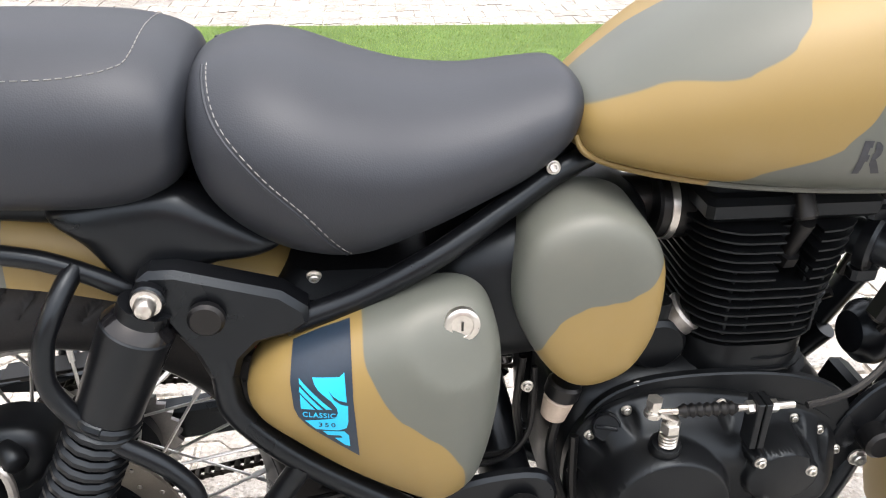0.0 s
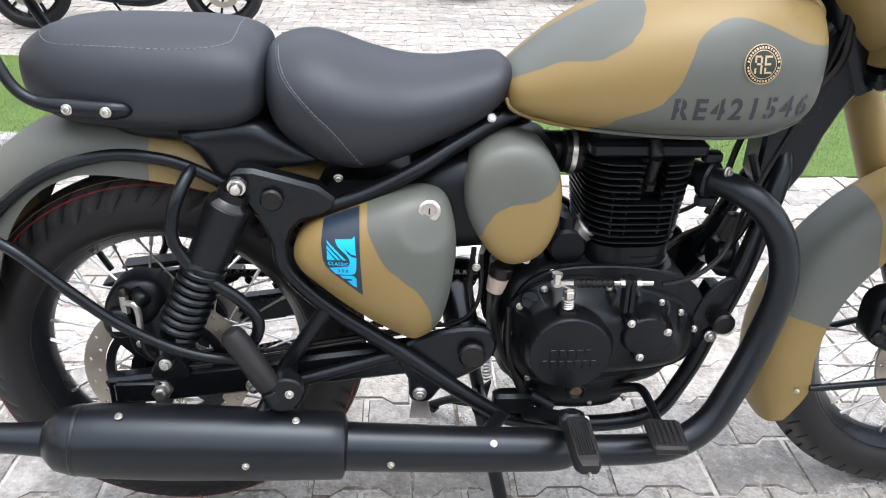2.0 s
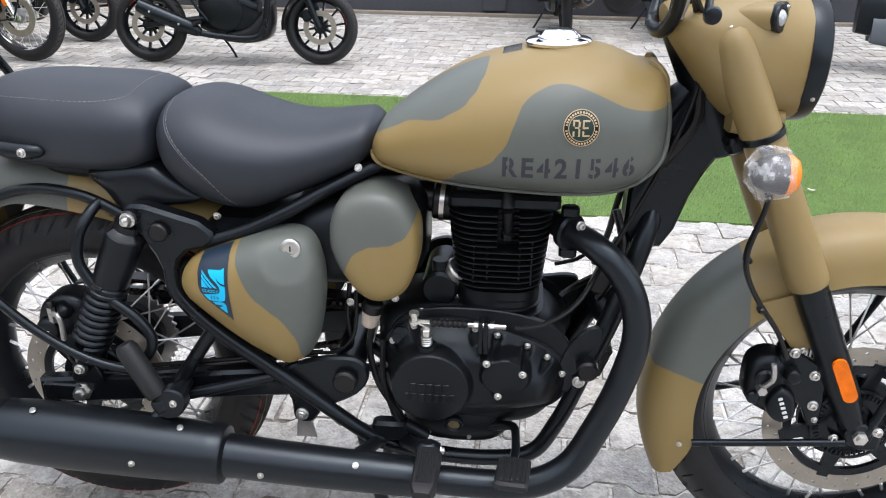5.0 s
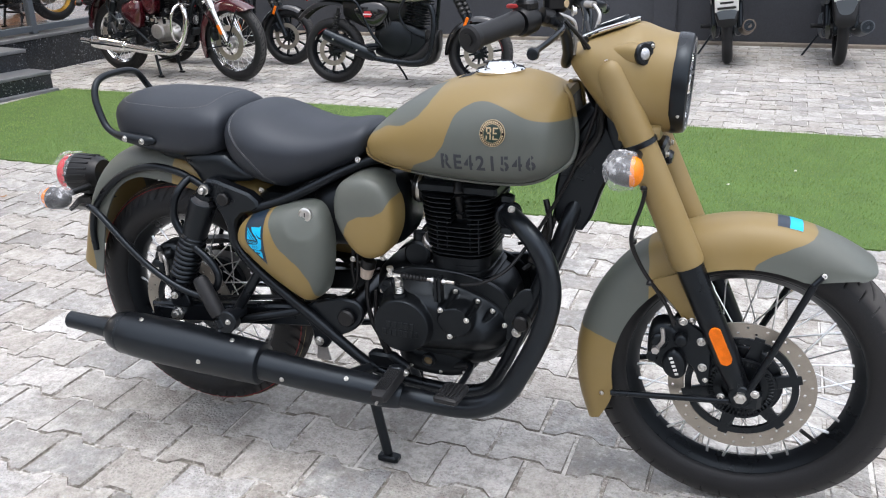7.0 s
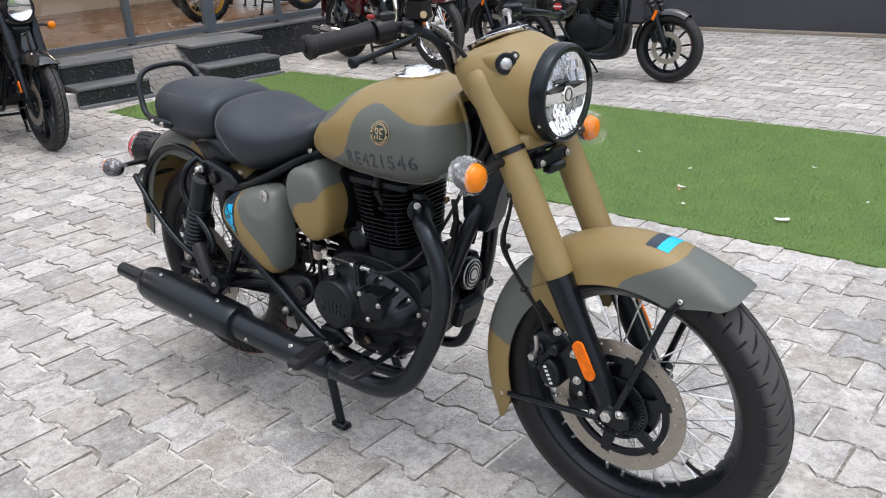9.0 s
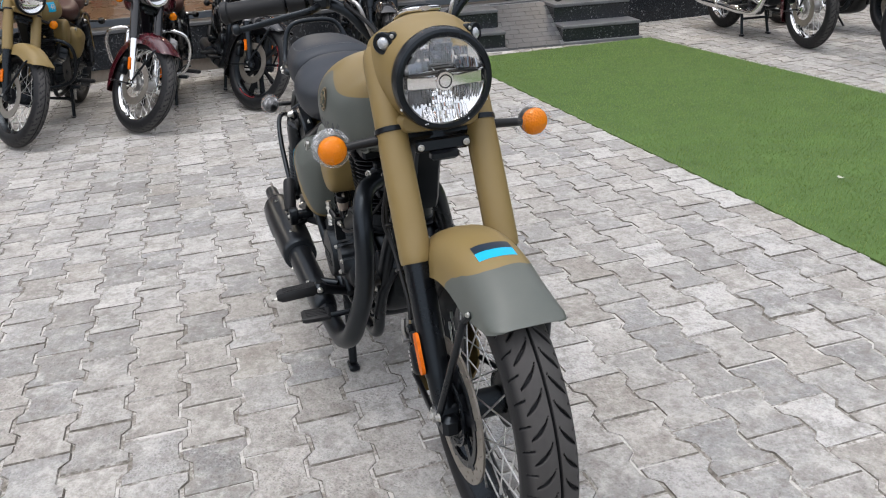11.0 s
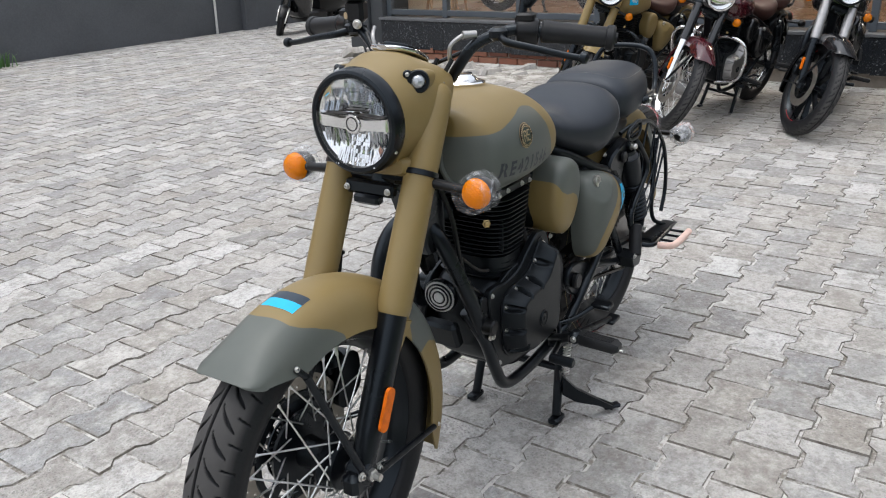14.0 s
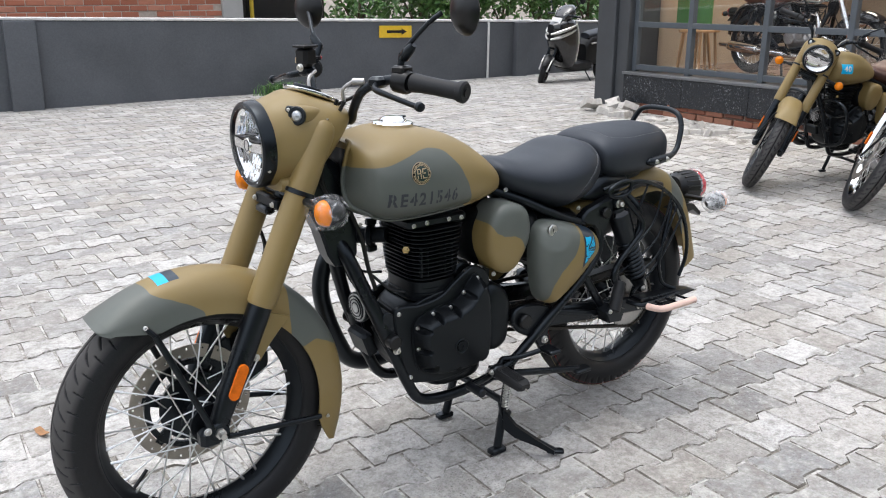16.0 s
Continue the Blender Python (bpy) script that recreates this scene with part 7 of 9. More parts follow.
part("coil_bracket", join(box((0.935, -0.045, 0.575), (0.03, 0.03, 0.05), 0.005, (0, 20, 0)), box((0.955, -0.04, 0.63), (0.02, 0.02, 0.045), 0.004, (0, 20, 0))), PLASTIC, bike)
# horn in front of the engine
hn = part("horn", join(lathe([(-0.03, 0.012), (-0.028, 0.026), (-0.012, 0.040), (0.0, 0.0415), (0.004, 0.040)], (0.958, 0.004, 0.503), (1, 0.06, -0.05), 36)), BLACK, bike, "round horn with ringed silver face")
part("horn_face", lathe([(0.004, 0.038), (0.006, 0.037), (0.005, 0.030), (0.008, 0.029), (0.006, 0.022), (0.009, 0.021), (0.007, 0.013), (0.010, 0.012), (0.010, 0.001)], (0.958, 0.004, 0.503), (1, 0.06, -0.05), 36), HORN_FACE, hn)
for r in (0.0335, 0.0255, 0.0165):
    part("horn_groove", lathe([(0.0055, r), (0.0095, r - 0.0008), (0.0095, r - 0.0028), (0.0055, r - 0.0034)], (0.958, 0.004, 0.503), (1, 0.06, -0.05), 36, caps=False), BLACK, hn)
part("oil_cooler_hose", join(tube([(0.93, 0.055, 0.53), (0.90, 0.075, 0.50), (0.875, 0.07, 0.48)], 0.007, 8), tube([(0.94, 0.05, 0.60), (0.90, 0.07, 0.56), (0.86, 0.075, 0.545)], 0.004, 8)), PLASTIC, bike)
part("regulator", box((0.945, 0, 0.405), (0.03, 0.09, 0.07), 0.008, (0, 20, 0)), MATT, bike)

# indicators
for s in (-1, 1):
    fi = part("front_indicator", join(rod((1.150, s * 0.122, 0.838), (1.150, s * 0.192, 0.833), 0.010, 0.0085, 16), lathe([(-0.046, 0.006), (-0.041, 0.017), (-0.027, 0.0255), (-0.010, 0.0292), (0.0, 0.0296)], (1.152, s * 0.218, 0.831), (1, 0, 0), 32)), PLASTIC, bike, "black front indicator with amber lens")
    part("lens", lathe([(0.0, 0.0292), (0.007, 0.0284), (0.016, 0.023), (0.021, 0.012), (0.0225, 0.0005)], (1.152, s * 0.218, 0.831), (1, 0, 0), 32, caps=False), AMBER_GLASS, fi, "amber lens").visible_shadow = False
    part("bulb_bowl", lathe([(-0.020, 0.001), (-0.018, 0.009), (-0.011, 0.019), (-0.002, 0.027), (0.0, 0.0283)], (1.152, s * 0.218, 0.831), (1, 0, 0), 28, caps=False), LAMP_CHROME, fi, "bright indicator bowl")
    part("bulb", lathe([(-0.020, 0.005), (-0.006, 0.007), (0.002, 0.006), (0.006, 0.003), (0.007, 0.0005)], (1.152, s * 0.218, 0.831), (1, 0, 0), 16), AMBER, fi, "amber bulb")
    fr = random.Random(11 + s)
    wrap = []
    for k in range(15):
        t = k / 14
        r = 0.0325 + 0.006 * math.sin(t * 3) - 0.020 * max(0, t - 0.72) / 0.28
        ring = []
        for j in range(30):
            a = 2 * math.pi * j / 30
            q = r + fr.gauss(0, 0.0011)
            ring.append(Vector(((1.183 if s > 0 else 1.160) - (0.085 if s > 0 else 0.06) * t + fr.gauss(0, 0.0015), s * 0.216 + q * math.cos(a), 0.831 + q * math.sin(a))))
        wrap.append(ring)
    part("plastic_wrap", skin(wrap, caps=False), FILM if s > 0 else FILM_THIN, fi, "crumpled clear plastic wrap", 20)
    ri = part("rear_indicator", join(rod((-0.297, s * 0.05, 0.630), (-0.294, s * 0.145, 0.634), 0.009, 0.0075, 14), lathe([(0.052, 0.006), (0.046, 0.017), (0.030, 0.025), (0.010, 0.0285), (0.0, 0.029)], (-0.307, s * 0.168, 0.634), (1, 0, 0), 30)), PLASTIC, bike, "black rear indicator with amber lens")
    part("lens", lathe([(0.0, 0.0285), (-0.008, 0.0275), (-0.018, 0.021), (-0.025, 0.001)], (-0.307, s * 0.168, 0.634), (1, 0, 0), 28), AMBER, ri)
    wrap = []
    for k in range(15):
        t = k / 14
        r = 0.0335 * min(1.0, math.sqrt(t / 0.12 + 0.02)) - 0.022 * max(0.0, t - 0.72) / 0.28
        ring = []
        for j in range(26):
            a = 2 * math.pi * j / 26
            q = r + fr.gauss(0, 0.0012)
            ring.append(Vector((-0.338 + 0.098 * t, s * 0.167 + q * math.cos(a), 0.634 + q * math.sin(a))))
        wrap.append(ring)
    part("plastic_wrap", skin(wrap, caps=False), FILM_THICK if s > 0 else FILM_CLEAR, ri, "crumpled clear plastic wrap", 20)
# tail lamp
tl = part("tail_lamp", join(lathe([(0.0, 0.036), (0.02, 0.048), (0.080, 0.0545), (0.090, 0.055)], (-0.284, 0, 0.654), (-1, 0, -0.08), 36), box((-0.318, 0, 0.62), (0.05, 0.09, 0.05), 0.012), plate([(-0.30, 0.60), (-0.345, 0.595), (-0.385, 0.560), (-0.38, 0.55), (-0.34, 0.575), (-0.30, 0.57)], -0.05, 0.05, 0.002)), PLASTIC, bike, "black tail lamp with red lens")
part("lens", lathe([(0.090, 0.0545), (0.112, 0.054), (0.124, 0.046), (0.130, 0.001)], (-0.284, 0, 0.654), (-1, 0, -0.08), 36), RED_LENS, tl, "red lens")
fr = random.Random(5)
for k in range(18):
    a = 2 * math.pi * (k + 0.5) / 18
    part("rib", rod((-0.306, 0.0485 * math.cos(a), 0.6523 + 0.0485 * math.sin(a)), (-0.378, 0.0545 * math.cos(a), 0.6465 + 0.0535 * math.sin(a)), 0.0026, seg=8), PLASTIC, tl)
wrap = [[Vector((-0.360 - 0.062 * k / 9, (0.0605 - 0.0012 * max(0, k - 6) ** 2 + fr.gauss(0, 0.0016)) * math.cos(2 * math.pi * j / 28), 0.6455 + (0.0605 - 0.0012 * max(0, k - 6) ** 2 + fr.gauss(0, 0.0016)) * math.sin(2 * math.pi * j / 28))) for j in range(28)] for k in range(10)]
part("plastic_wrap", skin(wrap, caps=False), FILM_CLEAR, tl, "crumpled clear plastic wrap", 20)

# foot pegs, pedal, gear lever, stands
for s in (-1, 1):
    a, b = Vector((0.656, s * 0.222, 0.318)), Vector((0.655, s * 0.328, 0.313))
    d = (b - a).normalized()
    m = frame_to(a, d)
    L = (b - a).length
    rub = skin([[m @ Vector((w * x, h * y, z)) for x, y in ((-1, -0.5), (-0.8, -1), (0.8, -1), (1, -0.5), (1, 0.5), (0.8, 1), (-0.8, 1), (-1, 0.5))] for z, w, h in ((0, 0.016, 0.012), (0.008, 0.0215, 0.014), (L - 0.012, 0.0205, 0.013), (L, 0.014, 0.008))])
    pg = part("foot_peg", rub, GRIP, bike, "ribbed rubber foot peg")
    for k in range(7):
        part("rib", moved(box((0, 0, 0), (0.0024, 0.031, L * 0.7), 0.001), m @ pose(-0.012 + 0.004 * k, 0, L * 0.48)), GRIP, pg)
    part("peg_arm", join(rod((0.60, s * 0.12, 0.262), (0.648, s * 0.200, 0.308), 0.013, seg=14), box((0.652, s * 0.210, 0.314), (0.042, 0.032, 0.034), 0.008)), BLACK, bike)
    bolt(bike, (0.673, s * 0.212, 0.316), (1, 0, 0), 1.2)
    part("peg_pin", rod(b + Vector((0, -s * 0.004, -0.006)), b + Vector((0, s * 0.008, -0.008)), 0.003, seg=10), STEEL, pg)
part("brake_pedal", join(tube([(0.742, -0.080, 0.275), (0.775, -0.092, 0.290), (0.797, -0.110, 0.300), (0.801, -0.150, 0.300), (0.800, -0.190, 0.299), (0.798, -0.225, 0.300)], [0.010, 0.009, 0.008, 0.0075, 0.0075, 0.007], 12)), BLACK, bike, "black steel brake pedal")
pad = part("pedal_pad", box((0.797, -0.248, 0.306), (0.056, 0.074, 0.017), 0.008, (0, 0, -5)), GRIP, bike, "ribbed rubber pedal pad")
for k in range(5):
    part("rib", box((0.780 + 0.0088 * k, -0.248, 0.3150), (0.0042, 0.054, 0.004), 0.0012, (0, 0, -5)), GRIP, pad)
part("gear_lever", join(tube([(0.56, 0.12, 0.29), (0.62, 0.150, 0.272), (0.69, 0.165, 0.268), (0.722, 0.176, 0.275)], 0.0075, 12), tube([(0.56, 0.12, 0.29), (0.52, 0.155, 0.30), (0.46, 0.18, 0.315)], 0.0075, 12), rod((0.722, 0.172, 0.277), (0.722, 0.236, 0.277), 0.0125, seg=18, cham=0.003), box((0.452, 0.20, 0.318), (0.04, 0.055, 0.014), 0.005)), BLACK, bike)
for s in (-1, 1):
    if s < 0:
        a, b = Vector((0.128, -0.190, 0.474)), Vector((0.183, -0.206, 0.386))
        pp = part("pillion_peg", lathe([(-0.004, 0.010), (0.0, 0.016), (0.010, 0.0195), (0.085, 0.0195), (0.098, 0.0185), (0.104, 0.017)], a, b - a, 24), GRIP, bike, "folded pillion foot peg")
        part("peg_bracket", join(plate(ring2([(0.172, 0.366), (0.196, 0.402), (0.226, 0.398), (0.232, 0.370), (0.214, 0.348), (0.190, 0.346)], 4), -0.188, -0.214, 0.003), rod((0.205, -0.140, 0.376), (0.205, -0.196, 0.376), 0.015, seg=18), rod((0.180, -0.206, 0.380), (0.190, -0.206, 0.358), 0.014, seg=14, cham=0.003)), BLACK, bike)
        bolt(bike, (0.146, -0.131, 0.338), (0, -1, 0), 1.9)
    else:
        a, b = Vector((0.150, 0.178, 0.455)), Vector((0.190, 0.195, 0.372))
        part("pillion_peg", join(rod(a, b, 0.0185, seg=20, cham=0.004)), GRIP, bike, "folded pillion foot peg")
        part("peg_bracket", join(plate([(0.145, 0.372), (0.19, 0.39), (0.225, 0.375), (0.21, 0.340), (0.16, 0.335)], 0.150, 0.20, 0.003)), BLACK, bike)
    bolt(bike, (0.212, s * (0.214 if s < 0 else 0.200), 0.378), (0, s, 0), 1.0)
# side foot rest with foam sleeve, and wire guard, on the left
part("foot_rest", join(tube([(0.10, 0.165, 0.375), (0.08, 0.21, 0.372), (0.0, 0.212, 0.372), (-0.09, 0.21, 0.372)], 0.0075, 10), *[rod((x, 0.212, 0.3745), (x, 0.270, 0.3745), 0.0042, seg=8) for x in (-0.07, -0.02, 0.03)]), BLACK, bike, "black side foot rest")
part("foam_sleeve", tube([(0.075, 0.225, 0.372), (0.068, 0.252, 0.372), (0.05, 0.268, 0.372), (-0.02, 0.272, 0.372), (-0.09, 0.271, 0.372)], 0.0105, 14), PINK, bike, "pink foam sleeve")
GY = 0.158
gd = part("wire_guard", tube([(0.20, 0.135, 0.735), (0.142, 0.150, 0.750), (0.051, GY, 0.745), (-0.029, GY, 0.716), (-0.097, GY, 0.668), (-0.145, GY, 0.612), (-0.173, GY, 0.540), (-0.178, GY, 0.470), (-0.150, GY, 0.405)], 0.0062, 10), BLACK, bike, "black wire guard beside the rear wheel")
part("guard_loop", tube([(0.197, GY, 0.740), (0.155, GY + 0.004, 0.758), (0.116, GY + 0.004, 0.757), (0.112, GY + 0.004, 0.738), (0.122, GY + 0.004, 0.720), (0.155, GY + 0.004, 0.714), (0.190, GY, 0.720)], 0.0052, 10, closed=True), BLACK, gd)
for z in (0.728, 0.742):
    part("guard_slat", rod((0.124, GY + 0.003, z + 0.004), (0.186, GY + 0.003, z - 0.004), 0.0034, seg=8), BLACK, gd)
part("guard_hook", tube([(0.146, GY, 0.716), (0.120, GY + 0.006, 0.690), (0.068, GY + 0.012, 0.636), (0.060, GY + 0.014, 0.610), (0.072, GY + 0.014, 0.585), (0.140, GY + 0.010, 0.522), (0.156, GY + 0.008, 0.496), (0.150, GY + 0.004, 0.468), (0.134, GY, 0.444)], 0.0078, 12), BLACK, gd)
for bar in (((0.031, 0.735), (0.052, 0.69), (0.067, 0.655)), ((-0.040, 0.706), (-0.003, 0.603), (0.105, 0.535)), ((-0.083, 0.676), (-0.022, 0.548), (0.133, 0.474)), ((-0.114, 0.648), (-0.045, 0.507), (0.046, 0.451)), ((-0.143, 0.612), (-0.056, 0.486), (0.066, 0.393))):
    part("guard_wire", tube([(x, GY - 0.001, z) for x, z in bar], 0.0034, 8), BLACK, gd)
part("guard_edge", tube([(-0.112, GY - 0.02, 0.655), (-0.047, GY, 0.49), (-0.055, GY, 0.43), (-0.062, GY + 0.01, 0.400), (-0.10, GY + 0.03, 0.380)], 0.0066, 10), BLACK, gd)
part("guard_plate", plate(ring2([(0.085, 0.392), (0.03, 0.388), (-0.10, 0.382), (-0.165, 0.372), (-0.165, 0.364), (-0.06, 0.360), (0.06, 0.366)], 3), 0.165, 0.208, 0.002), BLACK, gd)
for s in (-1, 1):
    st = part("centre_stand", join(rod((0.522, s * 0.112, 0.262), (0.578, s * 0.128, 0.020), 0.0135, 0.0125, 16), box((0.582, s * 0.130, 0.010), (0.055, 0.03, 0.018), 0.006, (0, 0, 0))), BLACK, bike, "black centre stand leg")
part("stand_bar", join(rod((0.548, -0.12, 0.15), (0.548, 0.12, 0.15), 0.011), plate([(0.575, 0.16), (0.562, 0.085), (0.54, 0.085), (0.53, 0.12)], 0.12, 0.132, 0.002)), BLACK, bike)
pr = [Vector((0.560, 0.135, 0.110)), Vector((0.545, 0.17, 0.082)), Vector((0.50, 0.215, 0.050)), Vector((0.455, 0.242, 0.016))]
part("stand_lever", join(skin([[p + Vector((0, 0, h)), p + Vector((0.012, 0.008, h)), p + Vector((0.012, 0.008, -h)), p + Vector((0, 0, -h))] for p, h in zip(pr, (0.028, 0.020, 0.010, 0.007))]), tube([pr[0], pr[1], pr[2], pr[3]], 0.0085, 12), box(tuple(pr[3]), (0.05, 0.022, 0.012), 0.004, (0, 0, -40))), BLACK, bike)
part("stand_spring", coil((0.560, 0.150, 0.255), (0.570, 0.148, 0.150), 0.0095, 0.002, 13, 6), STEEL, bike, "steel stand spring")
part("side_stand", join(rod((0.585, 0.150, 0.262), (0.30, 0.165, 0.205), 0.0105, 0.009, 14), box((0.29, 0.168, 0.200), (0.06, 0.035, 0.012), 0.004), plate([(0.61, 0.285), (0.62, 0.25), (0.56, 0.235), (0.54, 0.265)], 0.118, 0.150, 0.003)), BLACK, bike)
part("stand_tang", plate([(0.402, 0.300), (0.428, 0.300), (0.436, 0.262), (0.398, 0.262)], -0.120, -0.128, 0.002), ALLOY, bike, "bare steel stand tang")

# ---- the showroom: granite plinth, steps and ramp, glazed front ----
PX, PTOP, PLOW = -5.22, 0.43, 0.335


def wall(name, shape, material, label, category="wall"):
    return solid(name, shape, material, label, category, kind="structure", m=SITE)


def slab(x0, x1, y0, y1, z0, z1, bev=0.004):
    return box(((x0 + x1) / 2, (y0 + y1) / 2, (z0 + z1) / 2), (x1 - x0, y1 - y0, z1 - z0), bev)


plinth = wall("wall_plinth", join(slab(-5.60, PX, -4.95, 1.80, 0.115, PTOP), slab(-5.60, PX, 1.80, 7.30, -0.1, PLOW)), GRANITE, "speckled black granite plinth under the showroom windows")
for i in range(9):
    y = -4.95 + 0.84 * i
    if y < 1.7:
        part("granite_panel", slab(PX - 0.002, PX + 0.016, y + 0.002, min(y + 0.838, 1.79), 0.10 + 0.01 * (i % 2), PTOP - 0.03, 0.002), GRANITE, plinth)
for i in range(4):
    y = 3.63 + 0.9 * i
    part("granite_panel", slab(PX - 0.002, PX + 0.016, y + 0.002, y + 0.898, -0.02, PLOW - 0.03, 0.002), GRANITE, plinth)
part("sill", join(slab(-5.50, PX + 0.03, -4.97, 1.80, PTOP - 0.028, PTOP + 0.002), slab(-5.50, PX + 0.03, 1.80, 7.30, PLOW - 0.028, PLOW + 0.002)), GRANITE_TOP, plinth, "grey granite sill")
footing = wall("wall_footing", slab(-5.60, PX - 0.03, -4.95, 1.80, -0.30, 0.115), MORTAR, "rough mortar footing below the plinth")
brick_mesh = mesh_of("brick", box((0, 0, 0), (0.11, 0.215, 0.062), 0.006), BRICK)
br = random.Random(8)
for row in range(4):
    for k in range(12):
        y = -4.70 + 0.23 * k + 0.115 * (row % 2)
        if y > -2.1:
            continue
        b = new("brick", brick_mesh)
        b.parent = footing
        b.matrix_basis = pose(PX - 0.055 + br.gauss(0, 0.006), y + br.gauss(0, 0.004), -0.12 + 0.072 * row, 0, br.gauss(0, 2), br.gauss(0, 2))
pit = solid("rubble_earth", loft([(-5.25, -0.25, -0.20, -0.11, 0.3), (-5.0, -0.25, -0.20, -0.10, 1.0), (-4.6, -0.25, -0.18, -0.06, 0.95), (-4.3, -0.2, -0.12, -0.02, 0.5), (-4.15, -0.15, -0.1, -0.03, 0.1)], 40, 6), EARTH, "loose earth and broken paving in a washed-out hollow", "earth", kind="stuff", m=SITE @ pose(0, -3.65, 0))
stone = mesh_of("loose_block", moved(([Vector(p) for p in BLOCK[0]], BLOCK[1] + [tuple(reversed(range(12)))]), Matrix.Diagonal((1, 1, 5.0, 1))), plain("pale_concrete", (0.46, 0.44, 0.41), 0.85, var=0.3, scale=14, fine=220, bump=0.3, dist=0.002), 30)
for i in range(26):
    if i < 9:
        x, y, z = br.uniform(-5.05, -4.75), br.uniform(-5.15, -4.5), (0.055, 0.055, 0.115)[i % 3]
    else:
        x, y, z = br.uniform(-5.05, -4.45), br.uniform(-4.4, -2.9), br.uniform(-0.02, 0.03)
    ob = tagged(new("loose_paving_block", stone), "loose broken concrete paving block on the ground", "paving block", "loose paving blocks")
    ob.matrix_world = SITE @ pose(x, y, z, br.gauss(0, 14), br.gauss(0, 14), br.uniform(0, 180))
for z in (0.035, 0.105):
    ob = tagged(new("loose_paving_block", stone), "stacked concrete paving block beside the steps", "paving block", "loose paving blocks")
    ob.matrix_world = SITE @ pose(-4.72, 1.66, z + 0.01, 0, 0, br.uniform(80, 100))

ENTRY = SITE @ pose(-4.32, 3.62, 0, 0, 0, -8)
steps = solid("steps", join(*[slab(a, b, y0, y1, z0, z1) for y0, y1 in ((-1.90, -1.29), (-0.74, 0.0)) for a, b, z0, z1 in ((-0.80, 0.0, -0.1, 0.138), (-0.80, -0.29, 0.138, 0.302))]), GRANITE, "black granite entrance steps with grey treads", "steps", kind="structure", m=ENTRY)
for y0, y1 in ((-1.90, -1.29), (-0.74, 0.0)):
    part("tread", slab(-0.31, 0.015, y0 - 0.005, y1 + 0.005, 0.138, 0.165), GRANITE_TOP, steps)
    part("tread", slab(-0.80, -0.275, y0 - 0.005, y1 + 0.005, 0.302, PLOW - 0.004), GRANITE_TOP, steps)
    part("kick_strip", slab(-0.01, 0.06, y0 - 0.01, y1 + 0.01, -0.1, 0.022), GRANITE_TOP, steps)
RAMP_TILE = plain("slate_ramp_tile", (0.060, 0.062, 0.068), 0.5, var=0.45, scale=7, fine=120, bump=0.25, dist=0.002)
ramp = solid("ramp", skin([[(-0.80, y, -0.1), (0.06, y, -0.1), (0.06, y, 0.01), (-0.62, y, PLOW - 0.014), (-0.80, y, PLOW - 0.014)] for y in (-1.29, -0.74)]), GRANITE_TOP, "grey tiled ramp between the steps", "ramp", kind="structure", m=ENTRY)
rs = Vector((-0.62, 0, PLOW - 0.014)) - Vector((0.06, 0, 0.01))
for i in range(10):
    for k in range(4):
        c = Vector((0.06, 0, 0.01)) + rs * ((i + 0.5) / 10)
        y = -1.29 + 0.1375 * (k + 0.5) + (0.035 if i % 2 else -0.035)
        y0, y1 = max(-1.288, y - 0.068), min(-0.742, y + 0.068)
        part("ramp_tile", box((c.x, (y0 + y1) / 2, c.z + 0.003), (rs.length / 10 - 0.003, y1 - y0 - 0.003, 0.008), 0.001, (0, math.degrees(math.atan2(-rs.z, rs.x)), 0)), RAMP_TILE, ramp)

GX = -5.36
GLASS = thin_glass("window_glass")
win = thing("window_1", "grey steel shop window with large clear panes", "window", SITE, kind="structure")
ys = [-4.92, -4.16, -3.25, -2.38, -1.55, -0.75, 0.05, 0.85, 1.72]
ys2 = [1.80, 2.72, 3.57]
ys3 = [3.63, 4.48, 5.4, 6.3, 7.25]
for group, sill in ((ys, PTOP), (ys2, PLOW), (ys3, PLOW)):
    for y in group:
        part("window_frame", slab(GX - 0.035, GX + 0.035, y - 0.03, y + 0.03, sill + 0.002, 3.0), STEEL_GREY, win)
    for z in (sill + 0.05, 0.95 if group is ys else 1.20 if group is ys3 else 2.1, 2.1):
        part("window_frame", slab(GX - 0.03, GX + 0.03, group[0], group[-1], z - 0.03, z + 0.03), STEEL_GREY, win)
    for a, b in zip(group, group[1:]):
        g = part("pane", slab(GX - 0.004, GX + 0.004, a + 0.03, b - 0.03, sill + 0.08, 3.0, 0.001), GLASS, win)
        g.visible_shadow = False
pil = wall("wall_corner_pillar", join(slab(-5.75, PX + 0.03, -5.40, -5.12, -0.2, 3.2, 0.01), slab(-5.75, PX - 0.02, -5.12, -4.95, -0.2, 3.2, 0.008)), PILLAR_GREY, "dark grey corner pillar of the showroom")
wall("wall_showroom_top", slab(-9.5, PX - 0.02, -5.2, 7.3, 3.0, 3.9), STEEL_GREY, "dark grey fascia over the showroom windows")
wall("floor_showroom", join(slab(-10.0, -5.40, -5.06, 1.80, 0.0, PTOP - 0.005), slab(-10.0, -5.40, 1.80, 7.3, 0.0, PLOW - 0.005)), SHOW_FLOOR, "brown polished tile floor inside the showroom", "floor")
wall("wall_showroom_back", slab(-10.2, -10.0, -5.2, 7.3, 0.0, 3.0), INTERIOR, "beige back wall inside the showroom")
wall("wall_showroom_side", join(slab(-10.0, -5.75, -5.2, -5.08, -0.2, 3.0)), INTERIOR, "beige side wall of the showroom")
